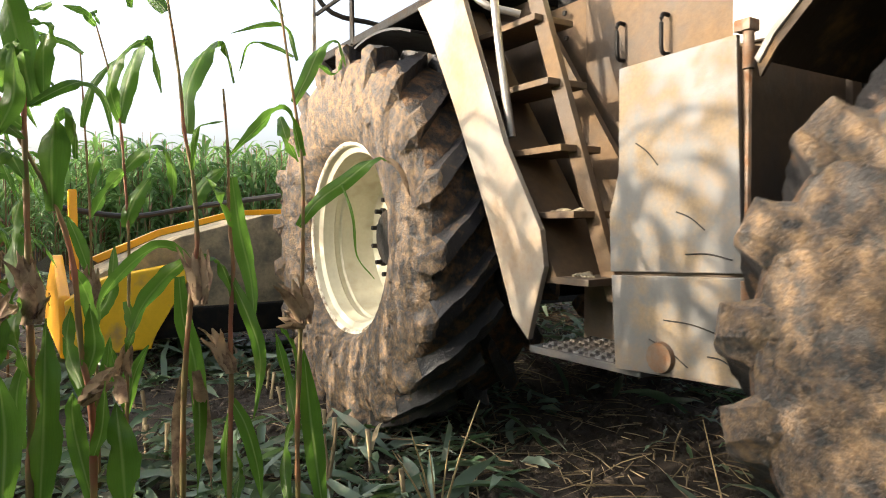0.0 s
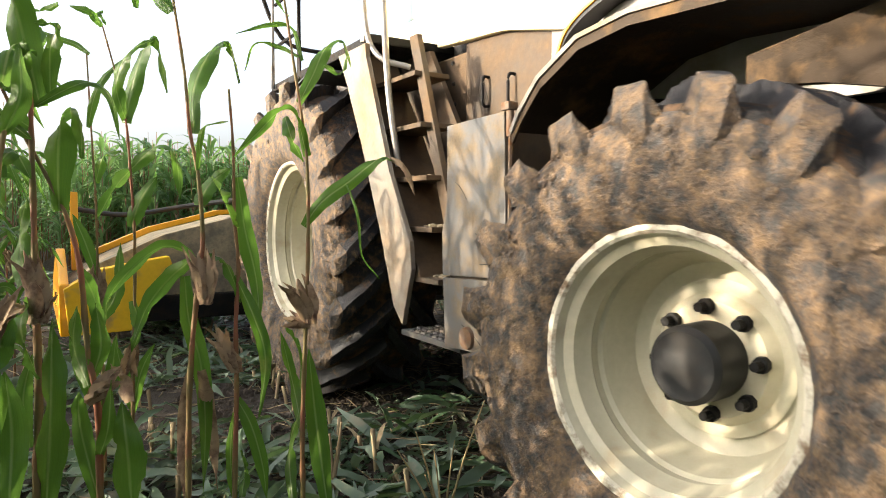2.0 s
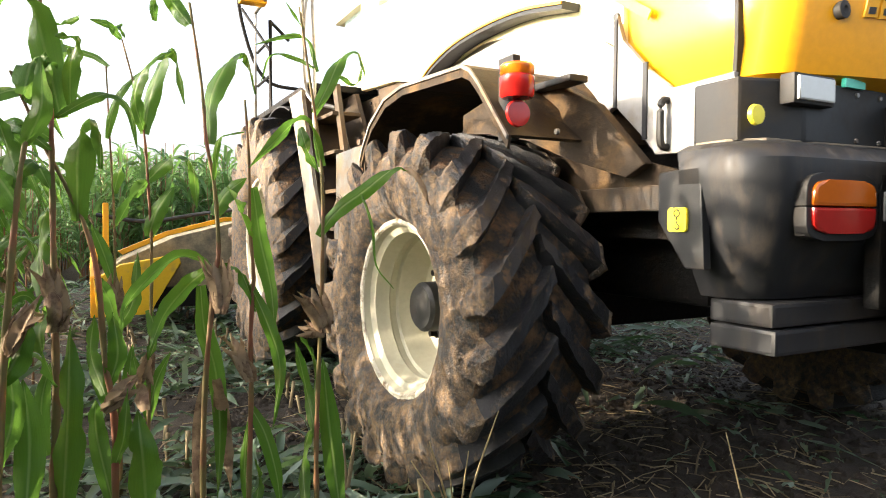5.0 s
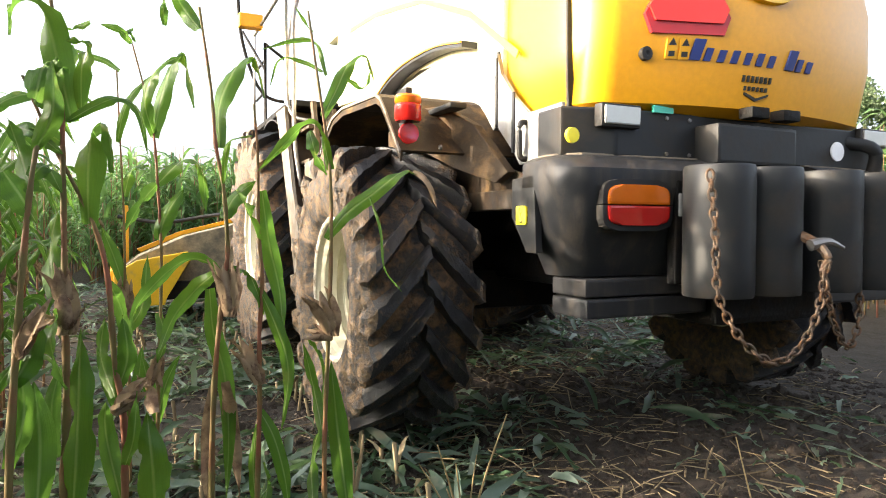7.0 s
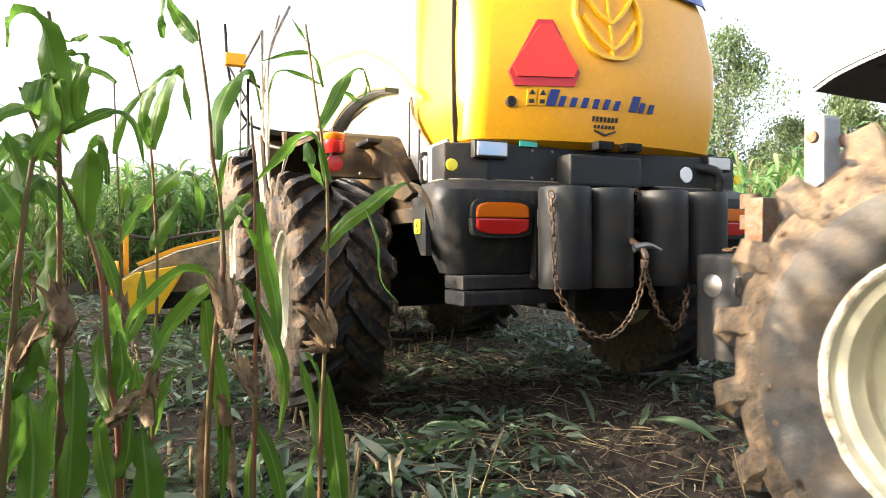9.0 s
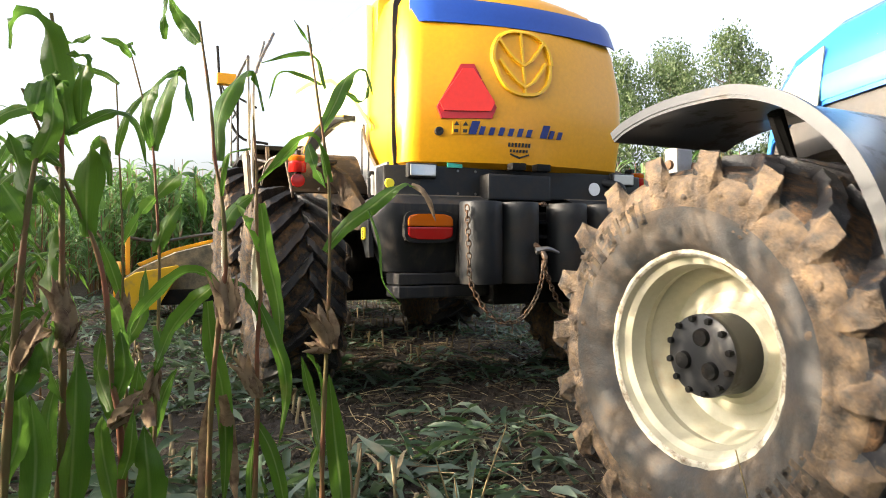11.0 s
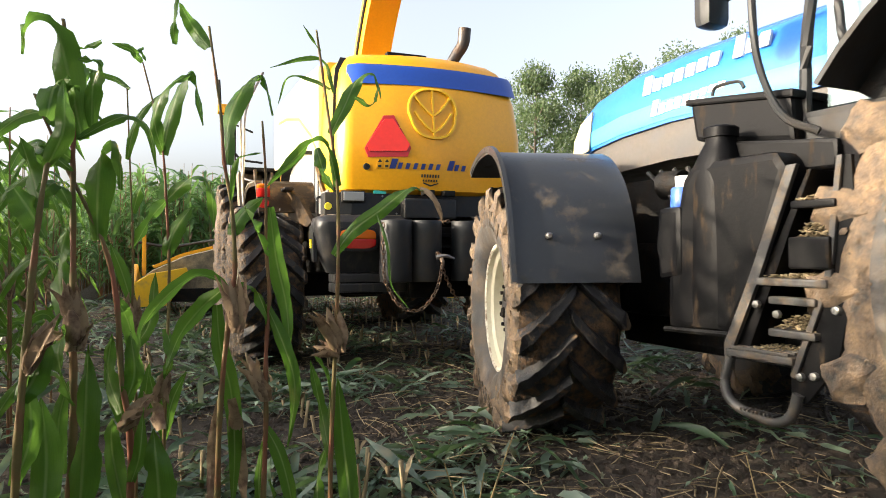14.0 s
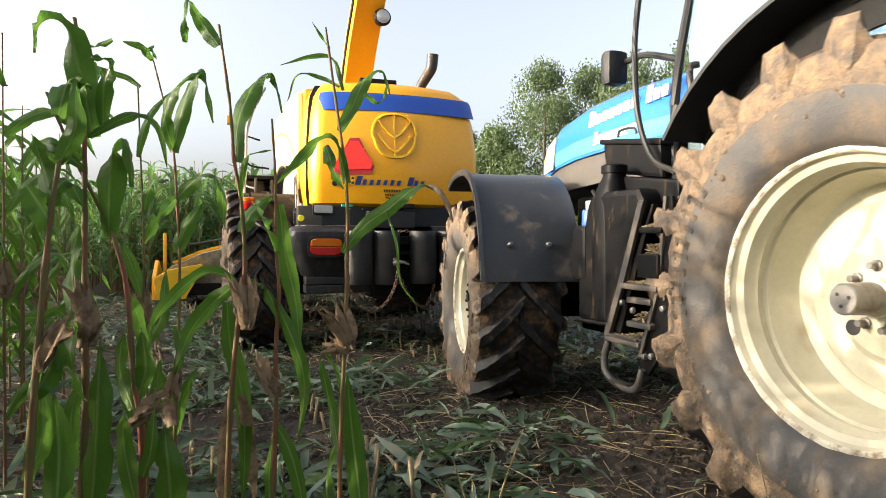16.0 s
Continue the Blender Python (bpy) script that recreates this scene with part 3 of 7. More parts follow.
# bottom platform with a punched tread
b = B(1.54, 1.86, 1.30, 1.80, 0.535, 0.56, bev=0.003)
for i in range(6):
    for j in range(9):
        lathe(b, [(0.56, 0.018), (0.568, 0.015), (0.568, 0.008), (0.558, 0.006)], 6, "z", centre=(1.57 + 0.05 * i, 1.34 + 0.05 * j + 0.025 * (i % 2), 0))
part("platform", b, grey_paint, harv, "punched steel bottom step")
part("kick_plate", B(1.86, 1.88, 1.35, 1.85, 0.55, 0.82), brown_panel, harv)
part("handrail", tube(bmesh.new(), smooth_line([(1.64, 2.02, 1.33), (1.60, 2.05, 1.7), (1.62, 2.15, 2.2), (1.66, 2.3, 2.75), (1.9, 2.6, 3.3)], 5), 0.017, 10), steel_mat, harv, "bare steel handrail beside the ladder")
part("handrail", tube(bmesh.new(), smooth_line([(1.75, 2.1, 1.84), (1.62, 2.2, 1.9), (1.60, 2.32, 2.1), (1.64, 2.42, 2.6), (1.8, 2.6, 3.2)], 5), 0.015, 10), steel_mat, harv)
part("cab_platform", B(1.62, 4.2, 2.3, 4.0, 1.99, 2.04, bev=0.01), dark_metal, harv)

# tool box with two doors
part("tool_box", B(1.535, 2.0, 0.96, 1.37, 0.585, 1.43, bev=0.006), brown_panel, harv, "dusty tool box beside the ladder")
up = part("box_door", prism(bmesh.new(), [(0.965, 0.862), (1.395, 0.845), (1.40, 1.02), (1.36, 1.14), (1.365, 1.445), (0.985, 1.455)], "x", 1.515, 1.532, 0.003), door_paint, harv, "scratched dusty grey upper door")
lo = part("box_door", prism(bmesh.new(), [(0.955, 0.575), (1.375, 0.555), (1.392, 0.835), (0.963, 0.852)], "x", 1.515, 1.532, 0.003), door_paint, harv, "scratched dusty grey lower door")
part("door_latch", lathe(bmesh.new(), [(1.515, 0.045), (1.50, 0.042), (1.497, 0.02), (1.50, 0.0)], 20, centre=(0, 1.205, 0.615)), rust_mat, lo, "rusty round latch")
for z, d in ((1.41, up), (0.93, up), (0.80, lo), (0.63, lo)):
    part("hinge", lathe(bmesh.new(), [(z - 0.045, 0.001), (z - 0.045, 0.014), (z + 0.045, 0.014), (z + 0.045, 0.001)], 10, "z", centre=(1.52, 0.955, 0)), rust_mat, d)
for y0, z0, y1, z1, dr in ((1.13, 0.905, 0.99, 0.895, up), (1.30, 1.22, 1.22, 1.15, up), (1.16, 1.02, 1.07, 0.97, up), (1.20, 0.72, 1.02, 0.70, lo), (1.25, 0.66, 1.12, 0.60, lo), (1.06, 0.64, 0.98, 0.62, lo)):
    part("scratch", tube(bmesh.new(), smooth_line([(1.5155, y0, z0), (1.5155, (y0 + y1) / 2, (z0 + z1) / 2 + 0.008), (1.5155, y1, z1)], 4), 0.0022, 5), dark_metal, dr)
part("hinge_rod", tube(bmesh.new(), [(1.522, 0.955, 0.58), (1.522, 0.955, 1.47)], 0.008, 6), rust_mat, harv)
part("hinge_cap", B(1.50, 1.545, 0.94, 0.985, 1.455, 1.485, bev=0.006), rust_mat, harv)

# front mudguards
def front_guard():
    b = bmesh.new()
    sheet(b, arc_pts(3.117, 0.927, 1.06, 40, 112, 14), "x", 1.60, 2.1, 0.012)
    return b


both("front_mudguard", front_guard, black_plastic, harv, "black front mudguard")


# rear mudguards: flat-topped, with a turned-down rim
GUARD = [(0.92, 1.38), (0.88, 1.44), (0.78, 1.54), (0.60, 1.63), (0.40, 1.655), (-0.14, 1.63), (-0.20, 1.605), (-0.26, 1.55), (-0.45, 1.34)]


def rear_guard():
    b = bmesh.new()
    sheet(b, GUARD, "x", 1.50, 2.12, 0.012)
    inner = [(p[0] * 0.985 + 0.003, p[1] - 0.045) for p in GUARD]
    prism(b, GUARD + inner[::-1], "x", 1.496, 1.506)
    return b


both("rear_mudguard", rear_guard, skirt_mat, harv, "dark bent-plate rear mudguard with a pale rim")
# thin strip along the guard edge in the pale plate colour
both("guard_rim", lambda: prism(bmesh.new(), GUARD + [(p[0] * 0.99, p[1] - 0.014) for p in GUARD[::-1]], "x", 1.488, 1.497), plate_mat, harv, "pale mudguard edge")

# dusty skirt behind the rear wheel
def rear_skirt():
    b = prism(bmesh.new(), [(-0.20, 1.56), (-0.39, 1.56), (-0.61, 1.46), (-0.82, 1.25), (-0.74, 1.205), (-0.48, 1.28), (-0.29, 1.36), (-0.05, 1.40), (0.15, 1.42), (0.15, 1.5)], "x", 1.66, 1.70, 0.006)
    for v in b.verts:                       # the panel turns inwards to the rear
        k = max(0.0, (-0.2 - v.co.y) / 0.62)
        v.co.x, v.co.y = v.co.x + 0.24 * k, v.co.y + 0.18 * k
    return b


both("rear_skirt", rear_skirt, skirt_mat, harv, "dust-covered plastic skirt over the rear wheel")
both("skirt_rivet", lambda: lathe(bmesh.new(), [(1.665, 0.012), (1.655, 0.01), (1.653, 0)], 10, centre=(0, -0.486, 1.356)), steel_mat, harv)
both("skirt_top", lambda: B(1.70, 1.78, -0.50, -0.12, 1.525, 1.55, bev=0.008), black_plastic, harv)
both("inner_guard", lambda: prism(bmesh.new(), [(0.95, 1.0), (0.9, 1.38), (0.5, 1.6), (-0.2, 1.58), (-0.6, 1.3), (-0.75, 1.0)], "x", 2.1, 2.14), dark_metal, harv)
both("lower_skirt", lambda: prism(bmesh.new(), [(0.1, 1.40), (-0.3, 1.34), (-0.75, 1.22), (-0.95, 1.26), (-0.9, 1.17), (0.0, 1.17), (0.1, 1.2)], "x", 1.95, 1.97), skirt_mat, harv, "soil-covered lower panel")
both("side_rail", lambda: B(1.93, 2.02, -0.74, -0.02, 1.095, 1.18, bev=0.008), rail_mat, harv, "dusty grey steel rail")
both("rail_end", lambda: prism(bmesh.new(), [(-0.74, 1.21), (-0.90, 1.22), (-0.92, 0.92), (-0.85, 0.92), (-0.74, 1.06)], "x", 1.86, 1.89, 0.004), black_plastic, harv)
both("rear_corner_panel", lambda: prism(bmesh.new(), [(-0.42, 1.80), (-0.42, 1.47), (-0.57, 1.34), (-0.61, 1.285), (-0.88, 1.275), (-0.92, 1.30), (-0.92, 1.50), (-0.68, 1.49), (-0.57, 1.58), (-0.45, 1.70)], "x", 1.972, 1.99, 0.003), white_panel, harv, "pale grey corner panel")
both("side_fill", lambda: prism(bmesh.new(), [(0.15, 1.42), (1.0, 1.55), (1.0, 1.88), (0.3, 1.92), (-0.2, 1.85), (-0.42, 1.80), (-0.42, 1.50), (-0.2, 1.42)], "x", 2.0, 2.03), white_panel, harv, "pale grey side wall over the rear wheel")
both("corner_strip", lambda: B(1.966, 1.974, -0.575, -0.555, 1.34, 1.60), grey_plastic, harv)
both("corner_strip", lambda: B(1.966, 1.974, -0.425, -0.41, 1.47, 1.78), grey_plastic, harv)
both("corner_handle", lambda: tube(bmesh.new(), smooth_line([(1.985, -0.665, 1.455), (1.945, -0.665, 1.45), (1.94, -0.665, 1.38), (1.945, -0.665, 1.31), (1.985, -0.665, 1.305)], 4), 0.012, 8), black_plastic, harv, "black grab handle")

# marker lamps on a bracket over the mudguard
for s in (1, -1):
    fx = (lambda x: x) if s > 0 else (lambda x: 2 * CX - x)
    br = part("lamp_bracket", B(min(fx(1.53), fx(1.56)), max(fx(1.53), fx(1.56)), -0.42, -0.33, 1.33, 1.61, bev=0.004), black_plastic, harv)
    for z0, z1, mt in ((1.46, 1.535, red_lens), (1.53, 1.57, orange_lens)):
        part("marker_lens", lathe(bmesh.new(), [(z0, 0.0), (z0, 0.05), (z0 + 0.01, 0.057), (z1 - 0.008, 0.057), (z1, 0.05), (z1, 0)], 18, "z", centre=(fx(1.53), -0.445, 0)), mt, harv, "red and orange marker lamp")
    part("reflector", lathe(bmesh.new(), [(-0.44, 0.045), (-0.452, 0.043), (-0.455, 0)], 20, "y", centre=(fx(1.534), 0, 1.412)), red_lens, harv, "round red reflector")

# yellow hood: a tapered, rounded shell with a bowed rear face
def hood_bm():
    b = bmesh.new()
    rings = []
    # z, half width at the rear, y of the rear face at its middle, y of the corner
    for z, hw, ym, corner in ((1.47, 0.86, -1.04, 0.20), (1.50, 0.885, -1.10, 0.20), (1.75, 0.89, -1.15, 0.20), (2.0, 0.885, -1.15, 0.20), (2.3, 0.865, -1.10, 0.22),
                              (2.5, 0.84, -1.02, 0.24), (2.60, 0.80, -0.95, 0.25), (2.66, 0.74, -0.88, 0.26), (2.68, 0.62, -0.74, 0.26)):
        ring = []
        hw, corner = hw * 0.955, corner * 1.25
        front = -0.42
        pts = [(-hw, front), (-hw, front - 0.1)]
        for i in range(7):
            a = math.pi + (math.pi / 2) * i / 6
            pts.append((-hw + corner * 0.55 + corner * 0.55 * math.cos(a), ym + 0.11 + corner + corner * math.sin(a)))
        for i in range(1, 8):
            x = (-hw + corner * 0.55) * (1 - i / 4)
            pts.append((x, ym + 0.11 * (x / (hw - corner * 0.55)) ** 2))
        pts += [(-x, y) for x, y in pts[8::-1]]
        seen = []
        for q in pts:
            if not seen or (abs(q[0] - seen[-1][0]) + abs(q[1] - seen[-1][1])) > 1e-4:
                seen.append(q)
        ring = [b.verts.new((CX - 0.03 + x, y, z)) for x, y in seen]
        rings.append(ring)
    n = len(rings[0])
    for r0, r1 in zip(rings, rings[1:]):
        for k in range(n):
            b.faces.new((r0[k], r0[(k + 1) % n], r1[(k + 1) % n], r1[k]))
    b.faces.new(rings[-1])
    b.faces.new(rings[0][::-1])
    return b


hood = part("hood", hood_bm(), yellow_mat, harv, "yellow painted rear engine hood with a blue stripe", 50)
# faces turned sideways get the glare-lightened yellow
hood.data.materials.append(hood_glare_mat)
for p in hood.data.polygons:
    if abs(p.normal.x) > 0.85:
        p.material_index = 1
HOODZ = (1.47, 1.50, 1.75, 2.0, 2.3, 2.5, 2.60, 2.66)
HOODY = (-1.04, -1.10, -1.15, -1.15, -1.10, -1.02, -0.95, -0.88)


def rear_y(x, z):
    """Where the rear face of the hood lies."""
    return float(np.interp(z, HOODZ, HOODY)) + 0.11 * ((x - CX) / 0.75) ** 2


# blue stripe, laid proud of the hood
def stripe():
    b = bmesh.new()
    cols = []
    N = 22
    for i in range(N + 1):
        x = -0.78 + 1.54 * i / N
        col = []
        for z in (2.36, 2.43, 2.50, 2.54):
            hw = float(np.interp(z, (2.3, 2.5, 2.6), (0.865, 0.84, 0.80)))
            xx = x * hw / 0.865
            y = rear_y(CX + xx, z) - 0.006
            if abs(x) > 0.74:
                y += (abs(x) - 0.74) * 1.2
            col.append(b.verts.new((CX + xx, y, z)))
        cols.append(col)
    for c0, c1 in zip(cols, cols[1:]):
        for k in range(3):
            b.faces.new((c0[k], c1[k], c1[k + 1], c0[k + 1]))
    r = bmesh.ops.extrude_face_region(b, geom=b.faces[:])
    bmesh.ops.translate(b, verts=[v for v in r["geom"] if isinstance(v, bmesh.types.BMVert)], vec=(0, 0.012, 0))
    return b


part("hood_top", B(2.05, 3.75, -0.5, 2.3, 2.3, 2.66, bev=0.06), yellow_mat, hood, "yellow top of the hood")
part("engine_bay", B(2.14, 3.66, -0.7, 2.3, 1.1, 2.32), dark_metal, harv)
part("blue_stripe", stripe(), deepblue_mat, hood, "deep blue painted stripe")


def on_rear(outline, thick=0.006, lift=0.004):
    """A thin plate that follows the rear face; outline is (x, z)."""
    b = bmesh.new()
    lo = [b.verts.new((x, rear_y(x, z) - lift - thick, z)) for x, z in outline]
    hi = [b.verts.new((x, rear_y(x, z) + 0.01, z)) for x, z in outline]
    n = len(outline)
    b.faces.new(lo)
    for i in range(n):
        b.faces.new((lo[i], lo[(i + 1) % n], hi[(i + 1) % n], hi[i]))
    return b


tri = [(2.388, 2.09), (2.238, 1.825), (2.265, 1.755), (2.575, 1.765), (2.605, 1.835), (2.470, 2.095)]
tc = (sum(p[0] for p in tri) / 6, sum(p[1] for p in tri) / 6)
part("warning_triangle", on_rear(tri, 0.008), dark_red_sign, hood, "red slow-vehicle triangle with a darker red border")
part("triangle_centre", on_rear([(tc[0] + (x - tc[0]) * (0.80 if z > 1.9 else 0.93), tc[1] + (z - tc[1]) * 0.78 + 0.015) for x, z in tri], 0.008, 0.011), red_sign, hood)
part("plug", lathe(bmesh.new(), [(rear_y(2.26, 1.68) + 0.01, 0.026), (rear_y(2.26, 1.68) - 0.012, 0.026), (rear_y(2.26, 1.68) - 0.014, 0.012), (rear_y(2.26, 1.68) - 0.006, 0)], 16, "y", centre=(2.257, 0, 1.68)), black_plastic, hood)
for i in range(2):
    x0 = 2.335 + i * 0.055
    part("warning_sticker", on_rear([(x0, 1.665), (x0 + 0.045, 1.668), (x0 + 0.045, 1.745), (x0, 1.742)], 0.002), sticker_yellow, hood)
    part("sticker_mark", on_rear([(x0 + 0.006, 1.715), (x0 + 0.039, 1.717), (x0 + 0.022, 1.742)], 0.002, 0.006), black_mark, hood)
    part("sticker_mark", on_rear([(x0 + 0.01, 1.675), (x0 + 0.035, 1.676), (x0 + 0.035, 1.695), (x0 + 0.01, 1.694)], 0.002, 0.006), black_mark, hood)


def rear_letters(x0, x1, z0, h, groups, slant, mat, label, tall_first=True):
    total = sum(groups) + 0.6 * (len(groups) - 1)
    step = (x1 - x0) / total
    x = x0
    for g in groups:
        b = bmesh.new()
        for i in range(g):
            hh = h if (i == 0 or not tall_first) else h * (0.58 + 0.04 * (i % 2))
            w = step * (0.48 if i or not tall_first else 0.75)
            o = [(x, z0), (x + w, z0), (x + w + slant * hh, z0 + hh), (x + slant * hh, z0 + hh)]
            lo = [b.verts.new((px, rear_y(px, pz) - 0.007, pz)) for px, pz in o]
            hi = [b.verts.new((px, rear_y(px, pz) + 0.01, pz)) for px, pz in o]
            b.faces.new(lo)
            for k in range(4):
                b.faces.new((lo[k], lo[(k + 1) % 4], hi[(k + 1) % 4], hi[k]))
            x += step
        x += step * 0.6
        part("lettering", b, mat, hood, label)


rear_letters(2.435, 3.11, 1.668, 0.078, (7, 3), 0.25, blue_mark, "blue italic lettering")
rear_letters(2.70, 2.865, 1.605, 0.024, (7,), 0.0, black_mark, "small black lettering", False)
rear_letters(2.715, 2.85, 1.572, 0.016, (6,), 0.0, black_mark, "small black lettering", False)
part("chevron_mark", on_rear([(2.72, 1.565), (2.785, 1.545), (2.85, 1.565), (2.85, 1.556), (2.785, 1.533), (2.72, 1.556)], 0.002), black_mark, hood)


# leaf-shaped relief
def strip_on_rear(pts, w):
    b = bmesh.new()
    n = len(pts)
    L = []
    for i in range(n):
        a, c = Vector(pts[max(i - 1, 0)]), Vector(pts[min(i + 1, n - 1)])
        d = (c - a).normalized()
        m = Vector((-d.y, d.x)) * w / 2
        p = Vector(pts[i])
        row = []
        for q, h in ((p - m, -0.01), (p - m * 0.6, 0.022), (p + m * 0.6, 0.022), (p + m, -0.01)):
            row.append(b.verts.new((q.x, rear_y(q.x, q.y) - h, q.y)))
        L.append(row)
    for r0, r1 in zip(L, L[1:]):
        for k in range(3):
            b.faces.new((r0[k], r0[k + 1], r1[k + 1], r1[k]))
    return b


ex, ez = 2.80, 2.13
oval = [(ex + 0.205 * math.copysign(abs(math.cos(t)) ** 0.8, math.cos(t)) * (0.93 if math.sin(t) < 0 else 1.0), ez + 0.205 * math.copysign(abs(math.sin(t)) ** 0.9, math.sin(t))) for t in (2 * math.pi * i / 32 for i in range(33))]
part("emblem_relief", strip_on_rear(oval, 0.03), gold_mark, hood, "raised oval leaf emblem", 60)
part("emblem_relief", strip_on_rear([(ex, ez - 0.20), (ex, ez + 0.20)], 0.022), gold_mark, hood)
for s in (-1, 1):
    for dz in (-0.12, 0.02):
        part("emblem_relief", strip_on_rear([(ex, ez + dz - 0.04), (ex + s * 0.06, ez + dz + 0.0), (ex + s * 0.12, ez + dz + 0.07), (ex + s * 0.16, ez + dz + 0.13)], 0.026), gold_mark, hood)

# hood seam, side details
seam = sheet(bmesh.new(), [(-0.86, 1.48), (-0.88, 1.6), (-0.88, 1.8), (-0.87, 2.0), (-0.85, 2.2), (-0.80, 2.4), (-0.76, 2.52), (-0.72, 2.62)], "x", 0.0, 0.05, 0.014)
for v in seam.verts:
    v.co.x += CX - 0.036 - 0.955 * float(np.interp(v.co.z, (1.47, 1.5, 1.75, 2.0, 2.3, 2.5, 2.6, 2.66), (0.86, 0.885, 0.89, 0.885, 0.865, 0.84, 0.80, 0.74)))
part("hood_seam", seam, black_plastic, harv)
# side cover takes the paled yellow: sun glare put into its colour
both("side_hood", lambda: prism(bmesh.new(), [(-0.425, 1.66), (-0.425, 2.62), (0.4, 2.70), (1.9, 2.74), (2.25, 2.70), (2.25, 2.0), (1.65, 1.96), (1.2, 1.86), (0.95, 1.90), (0.6, 1.95), (0.2, 1.90), (-0.2, 1.82)], "x", 1.995, 2.05, 0.015), glare_yellow, harv, "glossy yellow side cover, painted pale for full-sun glare", smooth=30)
ARCH = [(p.x, p.y) for p in smooth_line([(1.16, 1.70, 0), (1.10, 1.80, 0), (0.95, 1.875, 0), (0.70, 1.93, 0), (0.40, 1.945, 0), (0.10, 1.93, 0), (-0.18, 1.88, 0)], 4)]
both("arch_trim", lambda: sheet(bmesh.new(), ARCH, "x", 1.91, 2.0, -0.03), black_plastic, harv, "dark arched trim")
both("arch_edge", lambda: sheet(bmesh.new(), [(y, z + 0.018) for y, z in ARCH], "x", 1.902, 1.94, -0.012), yellow_mat, harv, "yellow edge of the arch")
both("accent_line", lambda: sheet(bmesh.new(), [(-0.55, 1.75), (-0.1, 2.05), (0.5, 2.3), (1.3, 2.45), (1.9, 2.5)], "x", 1.989, 1.996, 0.035), yellow_tag, harv)
both("side_plug", lambda: lathe(bmesh.new(), [(1.99, 0.016), (1.982, 0.014), (1.98, 0)], 10, centre=(0, -0.4, 1.80)), black_mark, harv)

# body and roof wear the same glare-paled colour
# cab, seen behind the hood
part("cab_body", B(2.45, 3.5, 2.35, 4.0, 2.04, 2.5, bev=0.05), glare_yellow, harv, "lower cab, painted pale for glare")
part("cab_glass", B(2.5, 3.45, 2.4, 4.1, 2.5, 3.05, bev=0.05), glass_mat, harv, "dark cab glazing")
part("cab_roof", B(2.45, 3.5, 2.25, 4.3, 3.05, 3.2, bev=0.06), glare_yellow, harv, "cab roof, painted pale for glare")
part("mirror_arm", tube(bmesh.new(), smooth_line([(2.05, 3.9, 2.3), (1.7, 4.0, 2.4), (1.5, 4.0, 2.9), (1.45, 4.0, 3.5)], 5), 0.016, 8), dark_metal, harv)
part("mirror_arm", tube(bmesh.new(), [(1.62, 3.4, 2.0), (1.62, 3.4, 2.75), (1.9, 3.9, 2.75)], 0.016, 8), dark_metal, harv)
part("mirror_arm", tube(bmesh.new(), [(1.62, 3.4, 2.5), (1.5, 3.98, 3.0)], 0.012, 8), dark_metal, harv)
part("beacon_box", B(1.40, 1.62, 3.5, 3.62, 2.92, 3.05, bev=0.015), yellow_mat, harv)
part("side_rail_post", tube(bmesh.new(), [(1.6, 2.35, 2.0), (1.6, 2.35, 2.95), (1.6, 3.9, 2.95), (1.6, 3.9, 2.0)], 0.015, 8), steel_mat, harv)
for z in (2.3, 2.6):
    part("ladder_rung", tube(bmesh.new(), [(1.62, 3.4, z), (1.62, 3.9, z)], 0.012, 6), dark_metal, harv)

# spout, exhaust and work light on the roof
sp = smooth_line([(2.82, 1.1, 2.4), (2.84, 0.85, 3.1), (2.87, 0.5, 3.7), (2.92, -0.1, 4.4), (3.0, -1.2, 5.0), (3.1, -2.6, 5.15)], 5)
b = bmesh.new()
rings = []
for i, p in enumerate(sp):
    d = (sp[min(i + 1, len(sp) - 1)] - sp[max(i - 1, 0)]).normalized()
    sd = Vector((1, 0.02, 0))
    nn = sd.cross(d).normalized()
    rings.append([b.verts.new(p + sd * u * 0.16 + nn * v * 0.15) for u, v in ((-1, -1), (1, -1), (1, 1), (-1, 1))])
for r0, r1 in zip(rings, rings[1:]):
    for k in range(4):
        b.faces.new((r0[k], r0[(k + 1) % 4], r1[(k + 1) % 4], r1[k]))
b.faces.new(rings[0][::-1]), b.faces.new(rings[-1])
part("discharge_spout", b, yellow_mat, harv, "yellow curved discharge spout", 30)
for s in (-0.165, 0.165):
    part("spout_edge", tube(bmesh.new(), [p + Vector((s, 0, 0)) for p in sp], 0.02, 6), dark_metal, harv)
part("spout_base", lathe(bmesh.new(), [(2.6, 0.42), (2.78, 0.40), (2.8, 0.3), (2.95, 0.25), (2.95, 0)], 30, "z", centre=(2.85, 1.15, 0)), dark_metal, harv)
part("work_light", lathe(bmesh.new(), [(0.22, 0.0), (0.22, 0.085), (0.25, 0.10), (0.36, 0.07), (0.37, 0)], 24, "y", centre=(3.02, 0, 3.68)), dark_metal, harv)
part("work_light_glass", lathe(bmesh.new(), [(0.222, 0.084), (0.212, 0.05), (0.208, 0)], 24, "y", centre=(3.02, 0, 3.68)), clear_lens, harv, "round work light glass")
part("exhaust", tube(bmesh.new(), smooth_line([(3.26, -0.3, 2.64), (3.28, -0.32, 2.76), (3.34, -0.36, 2.88), (3.39, -0.40, 2.98), (3.40, -0.42, 3.12)], 5), 0.05, 14, 0.062), dark_exhaust, harv, "bent exhaust pipe above the hood")
